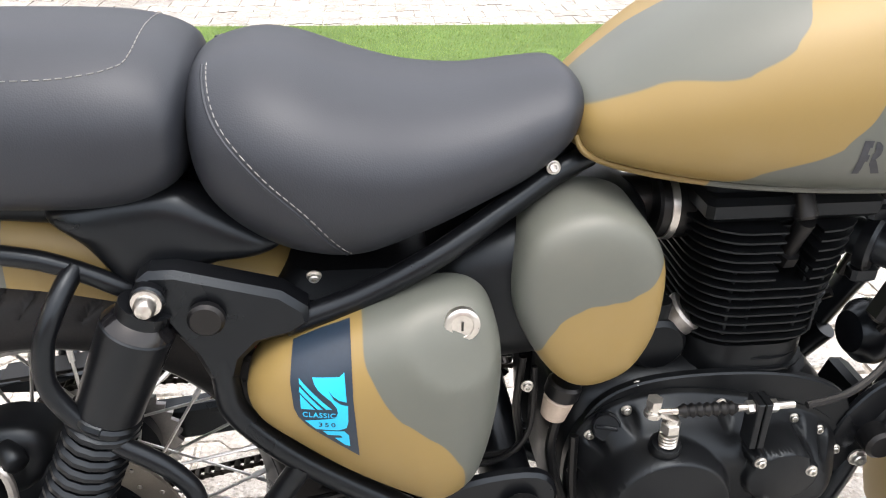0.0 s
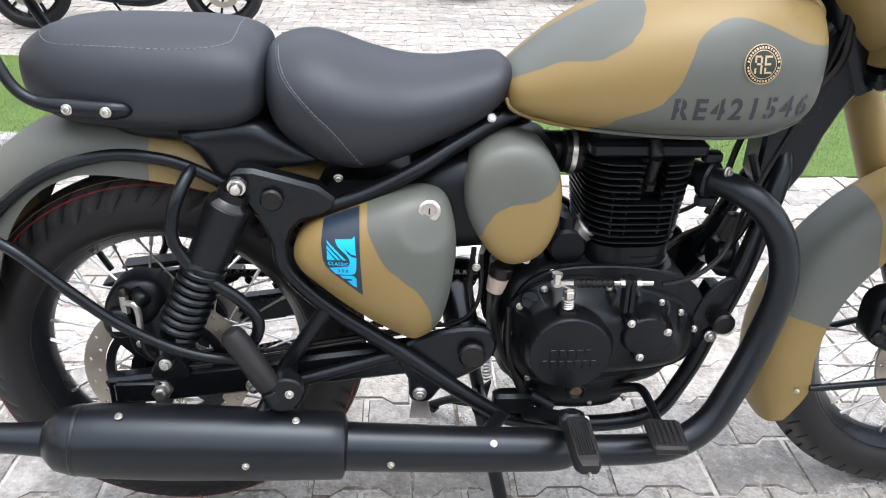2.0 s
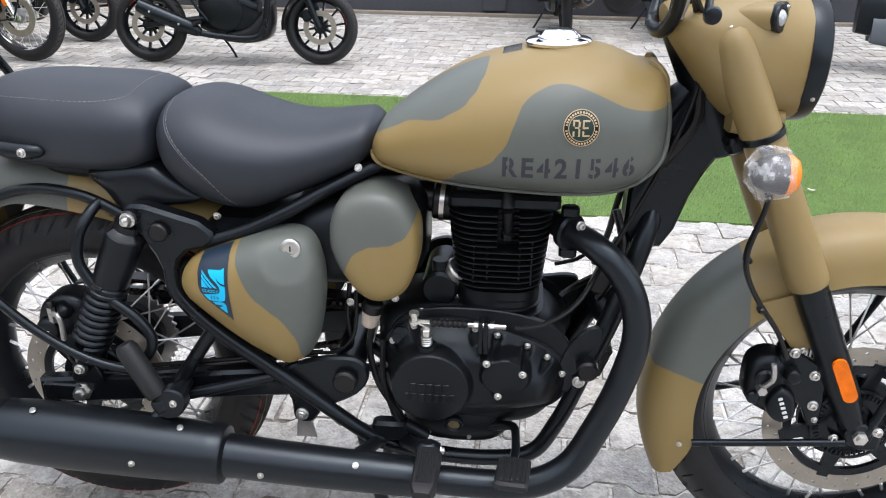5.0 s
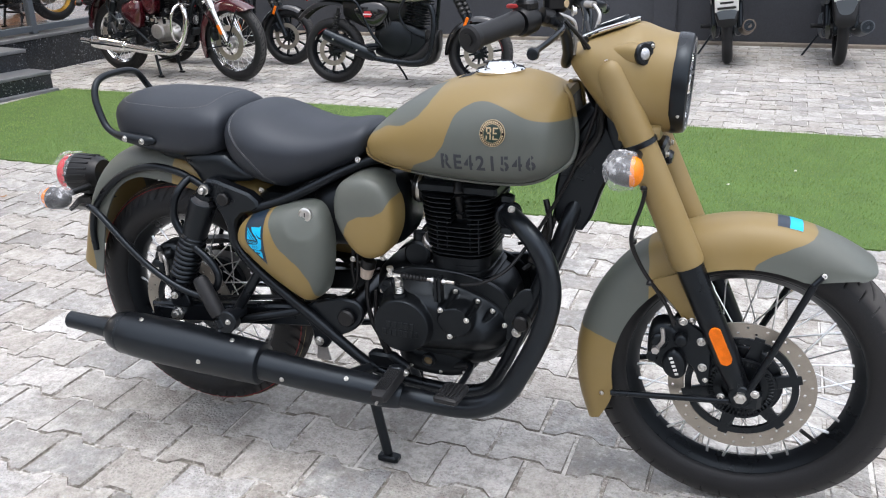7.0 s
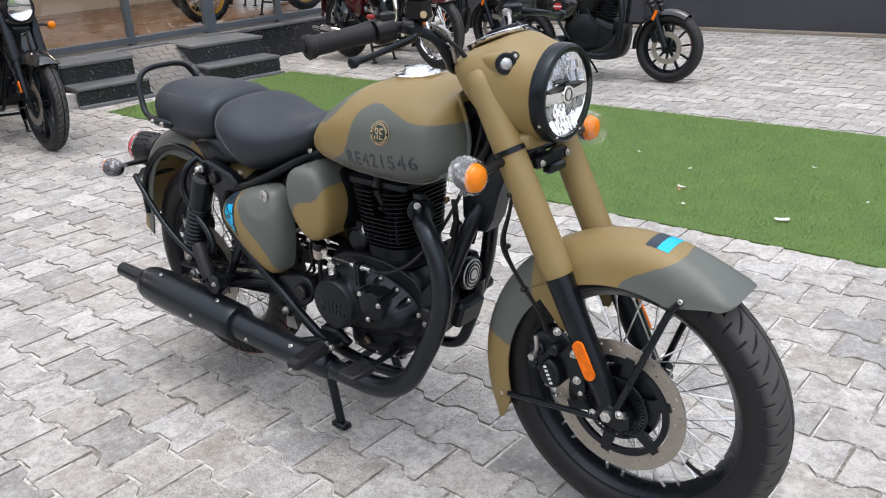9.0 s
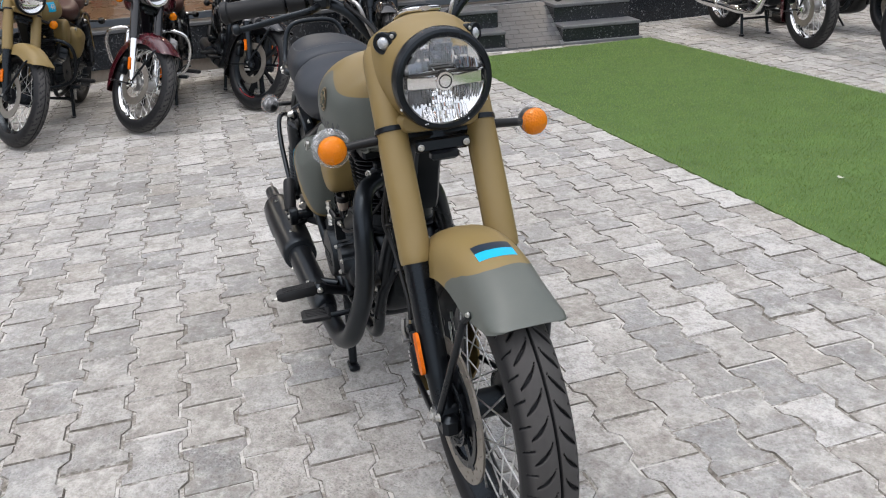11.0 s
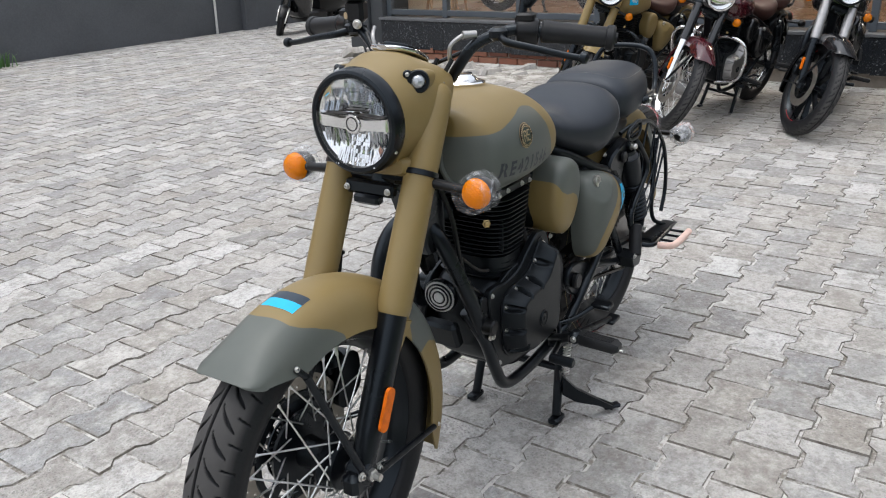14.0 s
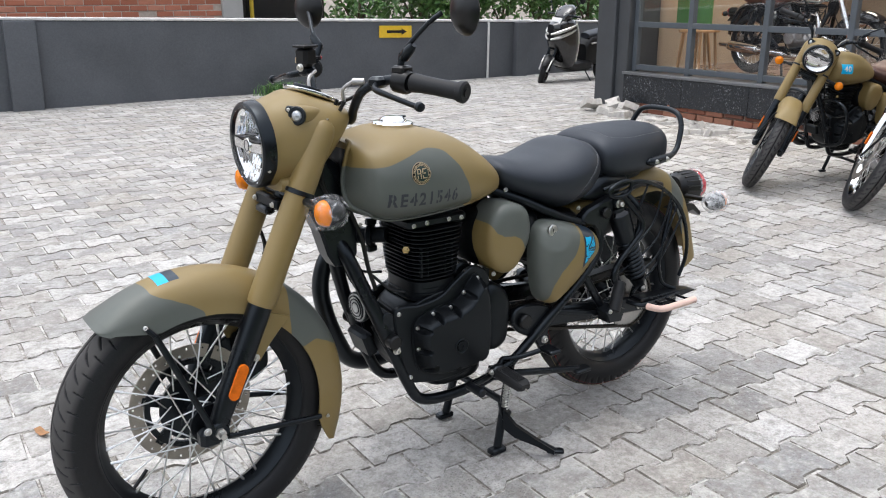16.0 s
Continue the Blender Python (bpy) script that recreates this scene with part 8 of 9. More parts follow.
wall("ceiling", slab(-10.0, -5.4, -5.08, 7.3, 2.96, 3.0), INTERIOR, "pale showroom ceiling", "ceiling")
for y in (-3.2, 0.5, 4.5):
    l = new("ceiling_lamp", bpy.data.lights.new("ceiling_lamp", "AREA"))
    l.data.energy, l.data.size, l.data.color = 45, 0.8, (1.0, 0.86, 0.68)
    l.matrix_world = SITE @ pose(-6.8, y, 2.9)
easel = thing("easel", "wooden easel with a green board inside the showroom", "easel", SITE @ pose(-6.0, -4.66, PTOP))
WOOD = plain("pale_wood", (0.42, 0.24, 0.11), 0.5, var=0.2, scale=20)
for a, b in (((0, -0.2, 0), (-0.05, -0.05, 1.2)), ((0, 0.2, 0), (-0.05, 0.05, 1.2)), ((-0.35, 0, 0), (-0.06, 0, 1.15))):
    part("leg", rod(a, b, 0.018), WOOD, easel)
part("board", box((0.01, 0, 0.72), (0.02, 0.5, 0.42), 0.004), plain("green_board", (0.08, 0.22, 0.06), 0.6), easel, "green board")
stool = thing("stool", "pale wooden stool inside the showroom", "stool", SITE @ pose(-5.8, -4.42, PTOP))
part("seat", box((0, 0, 0.45), (0.32, 0.32, 0.03), 0.01), WOOD, stool)
for sx in (-1, 1):
    for sy in (-1, 1):
        part("leg", rod((sx * 0.15, sy * 0.15, 0), (sx * 0.12, sy * 0.12, 0.44), 0.016), WOOD, stool)

# ---- boundary walls ----
side = wall("wall_far", slab(-5.2, 14, 7.38, 7.58, -0.1, 2.6, 0.01), FAR_PAINT, "dark grey painted yard wall")
part("base_strip", slab(-5.2, 14, 7.33, 7.38, -0.1, 0.035, 0.01), EARTH, side)
for x in (-2.6, 0.25, 3.1, 6.0, 9.0):
    part("pilaster", slab(x - 0.12, x + 0.12, 7.34, 7.39, 0.06, 2.6, 0.006), FAR_PAINT, side)
RUN = SITE @ pose(0.3, 0, 0) @ Matrix.Rotation(radians(-1.25), 4, "Y") @ pose(-0.3, 0, 0)
back = solid("wall_back", slab(-14, 9, -9.1, -8.86, -0.6, 1.0, 0.01), BACK_PAINT, "dark grey painted low yard wall with white coping", "wall", kind="structure", m=RUN)
part("coping", slab(-14, 9, -9.12, -8.84, 1.0, 1.035, 0.008), COPING, back, "white coping strip")
for x, w in ((0.475, 0.165), (-6.84, 0.12), (5.2, 0.165)):
    part("pilaster", slab(x - w, x + w, -8.86, -8.76, -0.6, 0.998, 0.006), BACK_PAINT, back)
dp = solid("drain_pipe", join(rod((-6.2, -8.835, -0.3), (-6.2, -8.835, 0.95), 0.018), tube([(-6.2, -8.835, 0.94), (-6.2, -8.855, 1.0), (-6.2, -8.95, 1.05)], 0.018)), COPING, "white plastic drain pipe on the wall", "pipe", m=RUN)
sg = thing("direction_sign", "yellow sign with a black arrow on the wall", "sign", RUN @ pose(-4.50, -8.85, 0.86))
part("board", box((0, 0, 0), (0.55, 0.012, 0.17), 0.003), plain("yellow_sign_paint", (0.72, 0.46, 0.02), 0.5), sg, "yellow board")
part("arrow", skin([[(x, y, z) for x, z in ((0.15, -0.02), (-0.10, -0.02), (-0.10, -0.045), (-0.19, 0), (-0.10, 0.045), (-0.10, 0.02), (0.15, 0.02))] for y in (0.005, 0.008)]), BADGE_BLACK, sg, "black arrow")

# brick house behind the wall
house = thing("brick_house", "red brick house wall behind the yard wall", "house", SITE)
hw = part("wall", slab(-2.43, 6.0, -10.6, -10.236, -0.3, 4.5, 0.01), HOUSE_MORTAR, house)
near_bricks = 0
hb = random.Random(3)
hbrick = mesh_of("brick", box((0, 0, 0), (0.222, 0.03, 0.068), 0.004), HOUSE_BRICK)
rest_shapes = []
for row in range(22):
    for k in range(40):
        x = -2.31 + 0.234 * k + (0.117 if row % 2 else 0)
        z = 0.86 + 0.08 * row
        if x > 5.9:
            continue
        if near_bricks < 290 and x < 2.2 and row < 14:
            near_bricks += 1
            b = new("brick", hbrick)
            b.parent = hw
            b.matrix_basis = pose(x, -10.245 + hb.gauss(0, 0.003), z, hb.gauss(0, 0.6), hb.gauss(0, 0.6), 0)
        else:
            rest_shapes.append(moved(box((0, 0, 0), (0.222, 0.03, 0.068), 0.004), pose(x, -10.245, z)))
tagged(part("bricks", join(*rest_shapes), HOUSE_BRICK, hw), kind="stuff")
part("door_jamb", slab(-2.74, -2.43, -10.6, -10.2, -0.3, 4.5, 0.01), PLASTER, house, "grey plastered jamb")
# black slab fills the doorway: the unlit inside is put into its colour
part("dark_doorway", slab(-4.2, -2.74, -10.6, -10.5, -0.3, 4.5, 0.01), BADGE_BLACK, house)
part("yellow_post", rod((-2.95, -10.4, 0), (-2.95, -10.4, 2.5), 0.03), plain("yellow_paint", (0.6, 0.42, 0.03), 0.5), house)


# ---- plants behind the wall and a weed at its foot ----
def leaf_material():
    n = Nodes("leaf_green")
    r = n.island()
    col = n.ramp(r, [(0.0, (0.041, 0.101, 0.024, 1)), (0.5, (0.081, 0.182, 0.043, 1)), (1.0, (0.155, 0.270, 0.074, 1))])
    return n.done(col, 0.5)


LEAF = leaf_material()
BARK = plain("bark", (0.10, 0.075, 0.05), 0.9, var=0.3, scale=30, bump=0.5, dist=0.003)


def leaves(rnd, centre, spread, count, size):
    v, f = [], []
    for i in range(count):
        p = Vector(centre) + Vector((rnd.gauss(0, spread[0]), rnd.gauss(0, spread[1]), rnd.gauss(0, spread[2])))
        s = size * rnd.uniform(0.5, 1.3)
        m = Matrix.Translation(p) @ Euler((rnd.uniform(-1.1, 1.1), rnd.uniform(-1.1, 1.1), rnd.uniform(0, 6.3))).to_matrix().to_4x4()
        n = len(v)
        for a, b, c in ((-1, 0, 0), (-0.35, 0.32, 0.08), (0.3, 0.30, 0.06), (1, 0, -0.1), (0.3, -0.30, 0.06), (-0.35, -0.32, 0.08)):
            v.append(m @ Vector((a * s, b * s, c * s)))
        f += [(n, n + 1, n + 5), (n + 1, n + 2, n + 4, n + 5), (n + 2, n + 3, n + 4)]
    return v, f


pr_ = random.Random(21)
for i in range(9):
    x = -4.9 - 1.0 * i + pr_.uniform(-0.2, 0.2)
    tree_ = thing("shrub", "leafy green shrub growing behind the yard wall", "shrub", SITE @ pose(x, -10.3 - pr_.uniform(0, 0.8), -0.1), "shrubs behind the wall")
    part("stem", join(tube([(0, 0, 0), (0.05, 0.02, 0.8), (-0.03, 0.05, 1.6)], [0.05, 0.03, 0.015], 8), tube([(0.04, 0.02, 0.7), (0.3, 0.1, 1.1), (0.5, 0.0, 1.5)], [0.025, 0.01], 6), tube([(0.03, 0.02, 0.9), (-0.3, -0.1, 1.3), (-0.5, 0.1, 1.7)], [0.025, 0.01], 6)), BARK, tree_)
    part("crown", join(*[leaves(pr_, (pr_.gauss(0, 0.4), pr_.gauss(0, 0.3), pr_.uniform(0.9, 2.3)), (0.24, 0.2, 0.22), 170, 0.085) for k in range(8)]), LEAF, tree_, "", 5)
weed = thing("weed", "small green weed at the foot of the wall", "weed", SITE @ pose(-2.55, -8.6, -0.03))
blades = []
for k in range(260):
    px, py, h, a = pr_.gauss(0, 0.13), pr_.gauss(0, 0.05), pr_.uniform(0.10, 0.24), pr_.uniform(0, 6.3)
    out, w = Vector((math.cos(a), math.sin(a), 0)), Vector((-math.sin(a), math.cos(a), 0)) * 0.007
    p0, lean = Vector((px, py, 0)), pr_.uniform(0.2, 0.8) * h
    p1, p2 = p0 + out * lean * 0.35 + Vector((0, 0, h * 0.7)), p0 + out * lean + Vector((0, 0, h * pr_.uniform(0.75, 1.0)))
    blades.append(([p0 - w, p0 + w, p1 + w * 0.8, p1 - w * 0.8, p2], [(0, 1, 2, 3), (3, 2, 4)]))
tagged(part("grass_tuft", join(*blades), LEAF, weed, "", 5), kind="stuff")

# ---- the other motorcycles ----
MAROON = plain("maroon_paint", (0.055, 0.006, 0.010), 0.16, var=0.1, Coat_Weight=0.8)
CREAM = plain("cream_paint", (0.55, 0.53, 0.44), 0.25, var=0.06, Coat_Weight=0.6)
GLOSS = plain("gloss_black_paint", (0.010, 0.010, 0.011), 0.14, var=0.1, Coat_Weight=0.6)
BROWN = plain("brown_seat", (0.065, 0.028, 0.022), 0.5, var=0.15)
RED_LINE = plain("red_rim_line", (0.45, 0.012, 0.02), 0.4, bump=0.0)
SKIP = {"bolt", "hole", "stitching", "seat_welt", "decal", "badge", "badge_ring", "badge_field", "badge_mark", "stencil_number", "plastic_wrap", "stripe", "abs_ring", "hub_flange", "keyhole", "decal_emblem", "decal_word", "rib", "paint_line", "peg_pin", "badge_inner_ring", "caliper_mark", "caliper_bracket", "piston_cap", "banjo_hose", "raised_mark", "hub_cover", "stand_tang", "hose_clip", "chain", "wire_guard", "foot_rest", "foam_sleeve", "lower_rail", "stand_lever", "tyre", "wheel", "spoke", "hub", "brake_disc", "disc_carrier", "carrier_arm", "carrier_ring", "sprocket", "sprocket_carrier", "valve", "warning_sticker", "axle_nut", "fin_rib", "upper_facets", "lower_facets", "lower_windows", "lamp_disc_ring", "cooling_fin", "cable", "bolt_boss"}
tyre_f = mesh_of("tyre", tyre(0.331, 0.250, 0.050, tread_front, 200, 24), RUBBER, 50)
tyre_r = mesh_of("tyre", tyre(0.325, 0.238, 0.060, tread_rear, 200, 24), RUBBER_REAR, 50)
hub_m = lathe([(-0.062, 0.022), (-0.060, 0.055), (-0.03, 0.045), (0.03, 0.045), (0.060, 0.055), (0.062, 0.022)], (0, 0, 0), (0, 1, 0), 24)
disc_m = mesh_of("brake_disc", lathe([(-0.0022, 0.100), (-0.0022, 0.148), (0.0022, 0.148), (0.0022, 0.100)], (0, -0.07, 0), (0, 1, 0), 48, closed=True), DISC)
SPOKES = {}
for inner in (0.250, 0.238):
    SPOKES[inner] = [mesh_of("spoke", spoke_shape(0.05, s_ * 0.05, inner - 0.022, s_ * 0.008, l_ * 1.15), SPOKE) for s_ in (-1, 1) for l_ in (-1, 1)]
alloy_spoke = mesh_of("spoke", skin([[(r, -w, -h), (r, w, -h), (r, w, h), (r, -w, h)] for r, w, h in ((0.045, 0.020, 0.011), (0.12, 0.014, 0.008), (0.235, 0.020, 0.010))]), BLACK)
fin_mesh = {k: mesh_of("cooling_fin", fin(0.566 + 0.0190 * k, 0.072 + 0.002 * k, 0.082 + 0.0013 * k, 0.006), MATT) for k in range(8)}


def base_name(ob):
    return ob.name.split(".")[0]


def parked_wheel(root, centre, inner, tyre_mesh, rim_mat, alloy, line):
    w = part("wheel", rim_shape(inner, 0.032, 64), rim_mat, root)
    w.matrix_basis = Matrix.Translation(centre)
    part("tyre", tyre_mesh, None, w)
    part("hub", hub_m, ALLOY if rim_mat is CHROME else BLACK, w)
    part("brake_disc", disc_m, DISC, w)
    n = 10 if alloy else 28
    for k in range(n):
        s = new("spoke", alloy_spoke if alloy else SPOKES[inner][k % 4])
        s.parent = w
        s.matrix_basis = Matrix.Rotation(-2 * math.pi * (k + 0.25) / n, 4, "Y")
    if line:
        for k in range(3):
            arc = [(math.cos(t_) * (inner - 0.004), -0.036, math.sin(t_) * (inner - 0.004)) for t_ in (2.1 * k + 0.06 * j for j in range(13))]
            part("rim_line", tube(arc, 0.002, 6, smooth=False), RED_LINE, w, "red rim line")
    return w


STEERED = {"fork_leg", "front_axle", "front_mudguard", "brake_caliper", "triple_clamp", "headlamp_nacelle", "handlebar", "front_indicator"}


def parked(label, m, swaps, alloy=False, rim=None, line=False, steer=0.0, extra=None, group="parked motorcycles"):
    """A parked motorcycle of the same make-up, in other colours."""
    turn = Matrix.Translation((1.122, 0, 0.80)) @ Matrix.Rotation(radians(steer), 4, RAKE) @ Matrix.Translation((-1.122, 0, -0.80))
    root = thing("motorcycle", label, "motorcycle", m, group)
    made = {bike: root}
    for o in bike.children_recursive:
        n = base_name(o)
        if n in SKIP or (steer and n in ("brake_hose", "hose_clip")) or o.parent not in made:
            continue
        c = o.copy()
        scene.collection.objects.link(c)
        c.parent = made[o.parent]
        c.matrix_parent_inverse = o.matrix_parent_inverse
        if n in STEERED and o.parent is bike:
            c.matrix_basis = turn @ o.matrix_basis
        if "label" in c:
            del c["label"]
        made[o] = c
        mat_ = o.data.materials[0]
        new_ = swaps.get(n) or swaps.get(mat_.name)
        if new_ and c.material_slots:
            c.material_slots[0].link = "OBJECT"
            c.material_slots[0].material = new_
        if n == "cylinder":
            for fm in fin_mesh.values():
                part("cooling_fin", fm, MATT, c)
    fw = parked_wheel(root, FRONT, 0.250, tyre_f, rim or BLACK, alloy, line)
    fw.matrix_basis = turn @ fw.matrix_basis
    parked_wheel(root, REAR - Vector((0, 0, 0.012)), 0.238, tyre_r, rim or BLACK, alloy, line)
    if extra:
        extra(root)
    return root


def swaps_of(paint, seat_=None, fork=None, exhaust=None, guard=None, engine=None):
    d = {}
    for mm in (TANK, COVER, AIR, GUARD, TAIL, SAND_PAINT):
        d[mm.name] = paint
    if seat_:
        d[SEAT.name] = seat_
    if guard:
        d[GUARD.name] = d[TAIL.name] = guard
    if fork:
        d["fork_leg"] = fork
        d["fork_cover"] = fork
    if exhaust:
        d[EXHAUST.name] = exhaust
    if engine:
        d["clutch_cover"] = d["magneto_cover"] = engine
    return d


def crash_bar(material):
    def add(root):
        for s in (-1, 1):
            part("crash_bar", tube([(0.97, s * 0.03, 0.62), (1.0, s * 0.16, 0.66), (0.99, s * 0.27, 0.62), (0.96, s * 0.29, 0.50), (0.93, s * 0.24, 0.36), (0.90, s * 0.08, 0.30)], 0.012, 12), material, root)
    return add


def tank_number(root):
    crash_bar(BLACK)(root)
    for s in (-1, 1):
        flat = letters("40", 0.05, 0.0012, 1.1)
        d = part("number_decal", on_tank(filled([(-0.04, -0.032), (0.04, -0.032), (0.04, 0.032), (-0.04, 0.032)], 0.008), s, 0.93, 0.872), DECAL_CYAN, root, "cyan number decal")
        part("digits", ([p + Vector((0, s * 0.0012, 0)) for p in on_tank(flat, s, 0.93, 0.872)[0]], flat[1]), LABEL_WHITE, d)


def stand_pose(x, y, heading, lean=0.0, size=1.0):
    """Front tyre's contact at x, y; heading in degrees; lean to its left."""
    return SITE @ pose(x, y, 0, 0, 0, heading) @ pose(0, 0, 0, -lean, 0, 0) @ Matrix.Scale(size, 4) @ pose(-1.39, 0, 0)


def to_site(x, y):
    q = SITE.inverted() @ Vector((x, y, 0))
    return q.x, q.y


parked("sand motorcycle with a brown seat and a number decal", stand_pose(*to_site(-3.07, -1.49), -10, 7, 0.95), swaps_of(SAND_PAINT, BROWN), extra=tank_number, steer=46)
parked("black and maroon motorcycle with a brown seat and chrome crash bar", stand_pose(*to_site(-3.03, -0.75), -9, 9, 0.94), swaps_of(GLOSS, BROWN, CHROME, CHROME, GLOSS, ALLOY) | {TANK.name: MAROON, "front_mudguard": MAROON, "fork_cover": GLOSS, "headlamp_nacelle": GLOSS, "headlamp_bezel": CHROME}, rim=CHROME, extra=crash_bar(CHROME), steer=46)
parked("black motorcycle with cast wheels, grey fork covers and a brown seat", stand_pose(*to_site(-3.26, 0.05), 4, 8, 0.95), swaps_of(GLOSS, BROWN, BLACK) | {"fork_cover": ALLOY}, alloy=True, line=True, steer=32)
parked("black motorcycle with cast wheels and a black seat", stand_pose(*to_site(-3.39, 1.05), -4, 4, 0.95), swaps_of(GLOSS, None, BLACK), alloy=True)
parked("maroon motorcycle with chrome wheels, exhaust and engine covers", stand_pose(-2.975, 4.40, -6.5, 0), swaps_of(MAROON, None, CHROME, CHROME, None, ALLOY), rim=CHROME, extra=crash_bar(CHROME))


def roadster(label, m, paint):
    """A low roadster with cast wheels and a short muffler; rear axle over the origin."""
    R, wb = 0.288, 1.36
    LOWER = Matrix.Translation((0.02, 0, -0.055))
    root = thing("motorcycle", label, "motorcycle", m, "parked motorcycles")
    for x in (0.0, wb):
        w = parked_wheel(root, Vector((x, 0, R)), 0.238, tyre_r, BLACK, True, False)
        w.matrix_basis = Matrix.Translation((x, 0, R)) @ Matrix.Scale(R / 0.325, 4)
        for a0, n_, mat_ in ((1.9, 9, RED_LINE), (2.5, 4, LABEL_WHITE)):
            arc = [(math.cos(t_) * 0.234, -0.037, math.sin(t_) * 0.234) for t_ in (a0 + (0 if x == 0 else -1.8) + 0.06 * j for j in range(n_))]
            part("rim_tape", tube(arc, 0.0035, 6, smooth=False), mat_, w)
    top = Vector((1.02, 0, 0.97))
    rake = (Vector((wb, 0, R)) - top).normalized()
    for s in (-1, 1):
        off = Vector((0.03, s * 0.085, 0))
        leg = part("fork_leg", rod(top + off + rake * 0.40, Vector((wb, s * 0.085, R)), 0.026, 0.024, 16, 0.004), BLACK, root)
        part("gaiter", lathe([(0.02 * k, 0.034 if k % 2 else 0.026) for k in range(16)], top + off + rake * 0.10, rake, 18), PLASTIC, leg, "ribbed rubber fork gaiter")
        part("reflector", box(top + off + rake * 0.47 + Vector((0, s * 0.027, 0)), (0.026, 0.006, 0.085), 0.003, (0, 22, 0)), REFLECT, leg)
        part("shock_absorber", join(coil((0.02, s * 0.125, R + 0.05), (0.09, s * 0.125, 0.62), 0.024, 0.0065, 12, 8), rod((0.01, s * 0.125, R), (0.10, s * 0.125, 0.66), 0.015, seg=12)), PLASTIC, root)
        part("frame_tube", tube([(0.16, s * 0.12, 0.74), (0.28, s * 0.135, 0.70), (0.40, s * 0.13, 0.46), (0.50, s * 0.12, 0.33)], 0.013, 10), BLACK, root)
        part("side_cover", dome(ring2([(0.22, 0.70), (0.30, 0.76), (0.46, 0.765), (0.54, 0.70), (0.50, 0.60), (0.40, 0.55), (0.28, 0.60)], 5), s * 0.10, s * 0.045, 3.0, 10, 0.01), GLOSS, root, "black side cover").matrix_basis = LOWER
        part("engine_cover", lathe([(0.0, 0.155), (0.035, 0.150), (0.05, 0.125), (0.058, 0.06), (0.06, 0.001)], (0.62, s * 0.085, 0.40), (0, s, 0), 32), MATT, root, "black round engine cover")
        part("foot_peg", rod((0.44, s * 0.14, 0.32), (0.43, s * 0.26, 0.32), 0.016, seg=12), GRIP, root)
        part("mirror", join(tube([(0.98, s * 0.28, 1.06), (0.98, s * 0.32, 1.16), (0.96, s * 0.36, 1.22)], 0.006, 8), lathe([(-0.012, 0.05), (0.0, 0.055), (0.014, 0.03), (0.018, 0.001)], (0.95, s * 0.37, 1.25), (1, 0, 0), 20)), PLASTIC, root)
    cover_badge = part("cover_badge", join(*[moved(box((0, 0, 0), (a, 0.004, b), 0.001), pose(0.36, -0.148, 0.665)) for a, b in ((0.085, 0.02), (0.06, 0.05))]), RED_LINE, root, "red and white cover badge")
    cover_badge.matrix_basis = LOWER
    part("badge_bar", box((0.36, -0.151, 0.665), (0.08, 0.004, 0.012), 0.001), LABEL_WHITE, cover_badge)
    part("airbox", loft([(0.12, 0.58, 0.66, 0.74, 0.07), (0.35, 0.48, 0.62, 0.75, 0.09), (0.60, 0.50, 0.64, 0.74, 0.08), (0.72, 0.60, 0.66, 0.72, 0.05)], 24, 4, 0.6, 0.6, 0.6), PLASTIC, root)
    part("down_tube", tube([(1.0, 0, 0.88), (0.96, 0.05, 0.60), (0.92, 0.06, 0.34), (0.84, 0.06, 0.24)], 0.017, 10), BLACK, root)
    part("backbone", rod((0.45, 0, 0.76), (1.02, 0, 0.86), 0.03, seg=14), BLACK, root)
    for k in range(3):
        part("hose", tube([(0.50 + 0.03 * k, -0.10, 0.58), (0.54 + 0.02 * k, -0.13, 0.50 + 0.02 * k), (0.50 + 0.04 * k, -0.12, 0.42)], 0.007, 8), RUBBER, root)
    part("engine", loft([(0.42, 0.26, 0.38, 0.50, 0.09), (0.55, 0.22, 0.38, 0.54, 0.115), (0.75, 0.22, 0.38, 0.54, 0.115), (0.88, 0.26, 0.36, 0.48, 0.08)], 32, 5, 0.6, 0.6, 0.6), MATT, root)
    cyl = part("cylinder", rod((0.78, 0, 0.50), (0.83, 0, 0.76), 0.072, 0.066, 24), MATT, root)
    for k in range(9):
        part("cooling_fin", box((0.785 + 0.005 * k, 0, 0.535 + 0.024 * k), (0.19, 0.20, 0.007), 0.003, (0, 11, 0)), MATT, cyl)
    part("exhaust_pipe", tube([(0.86, -0.07, 0.70), (0.95, -0.10, 0.66), (0.975, -0.12, 0.50), (0.93, -0.13, 0.28), (0.84, -0.135, 0.21), (0.62, -0.14, 0.215), (0.40, -0.145, 0.245)], 0.024, 14), BLACK, root)
    muf = part("muffler", tube([(0.44, -0.150, 0.24), (0.36, -0.155, 0.285), (0.14, -0.165, 0.375), (-0.02, -0.170, 0.445)], [0.030, 0.056, 0.060, 0.050], 20), BLACK, root, "short black muffler")
    for x, z in ((0.30, 0.31), (0.08, 0.40)):
        bolt(muf, (x, -0.225, z), (0, -1, 0), 1.2)
    part("belly_guard", loft([(0.62, 0.17, 0.20, 0.26, 0.10), (0.80, 0.16, 0.22, 0.30, 0.12), (0.95, 0.20, 0.34, 0.46, 0.11), (1.0, 0.30, 0.40, 0.48, 0.06)], 28, 5, 0.6, 0.6, 0.6), PLASTIC, root)
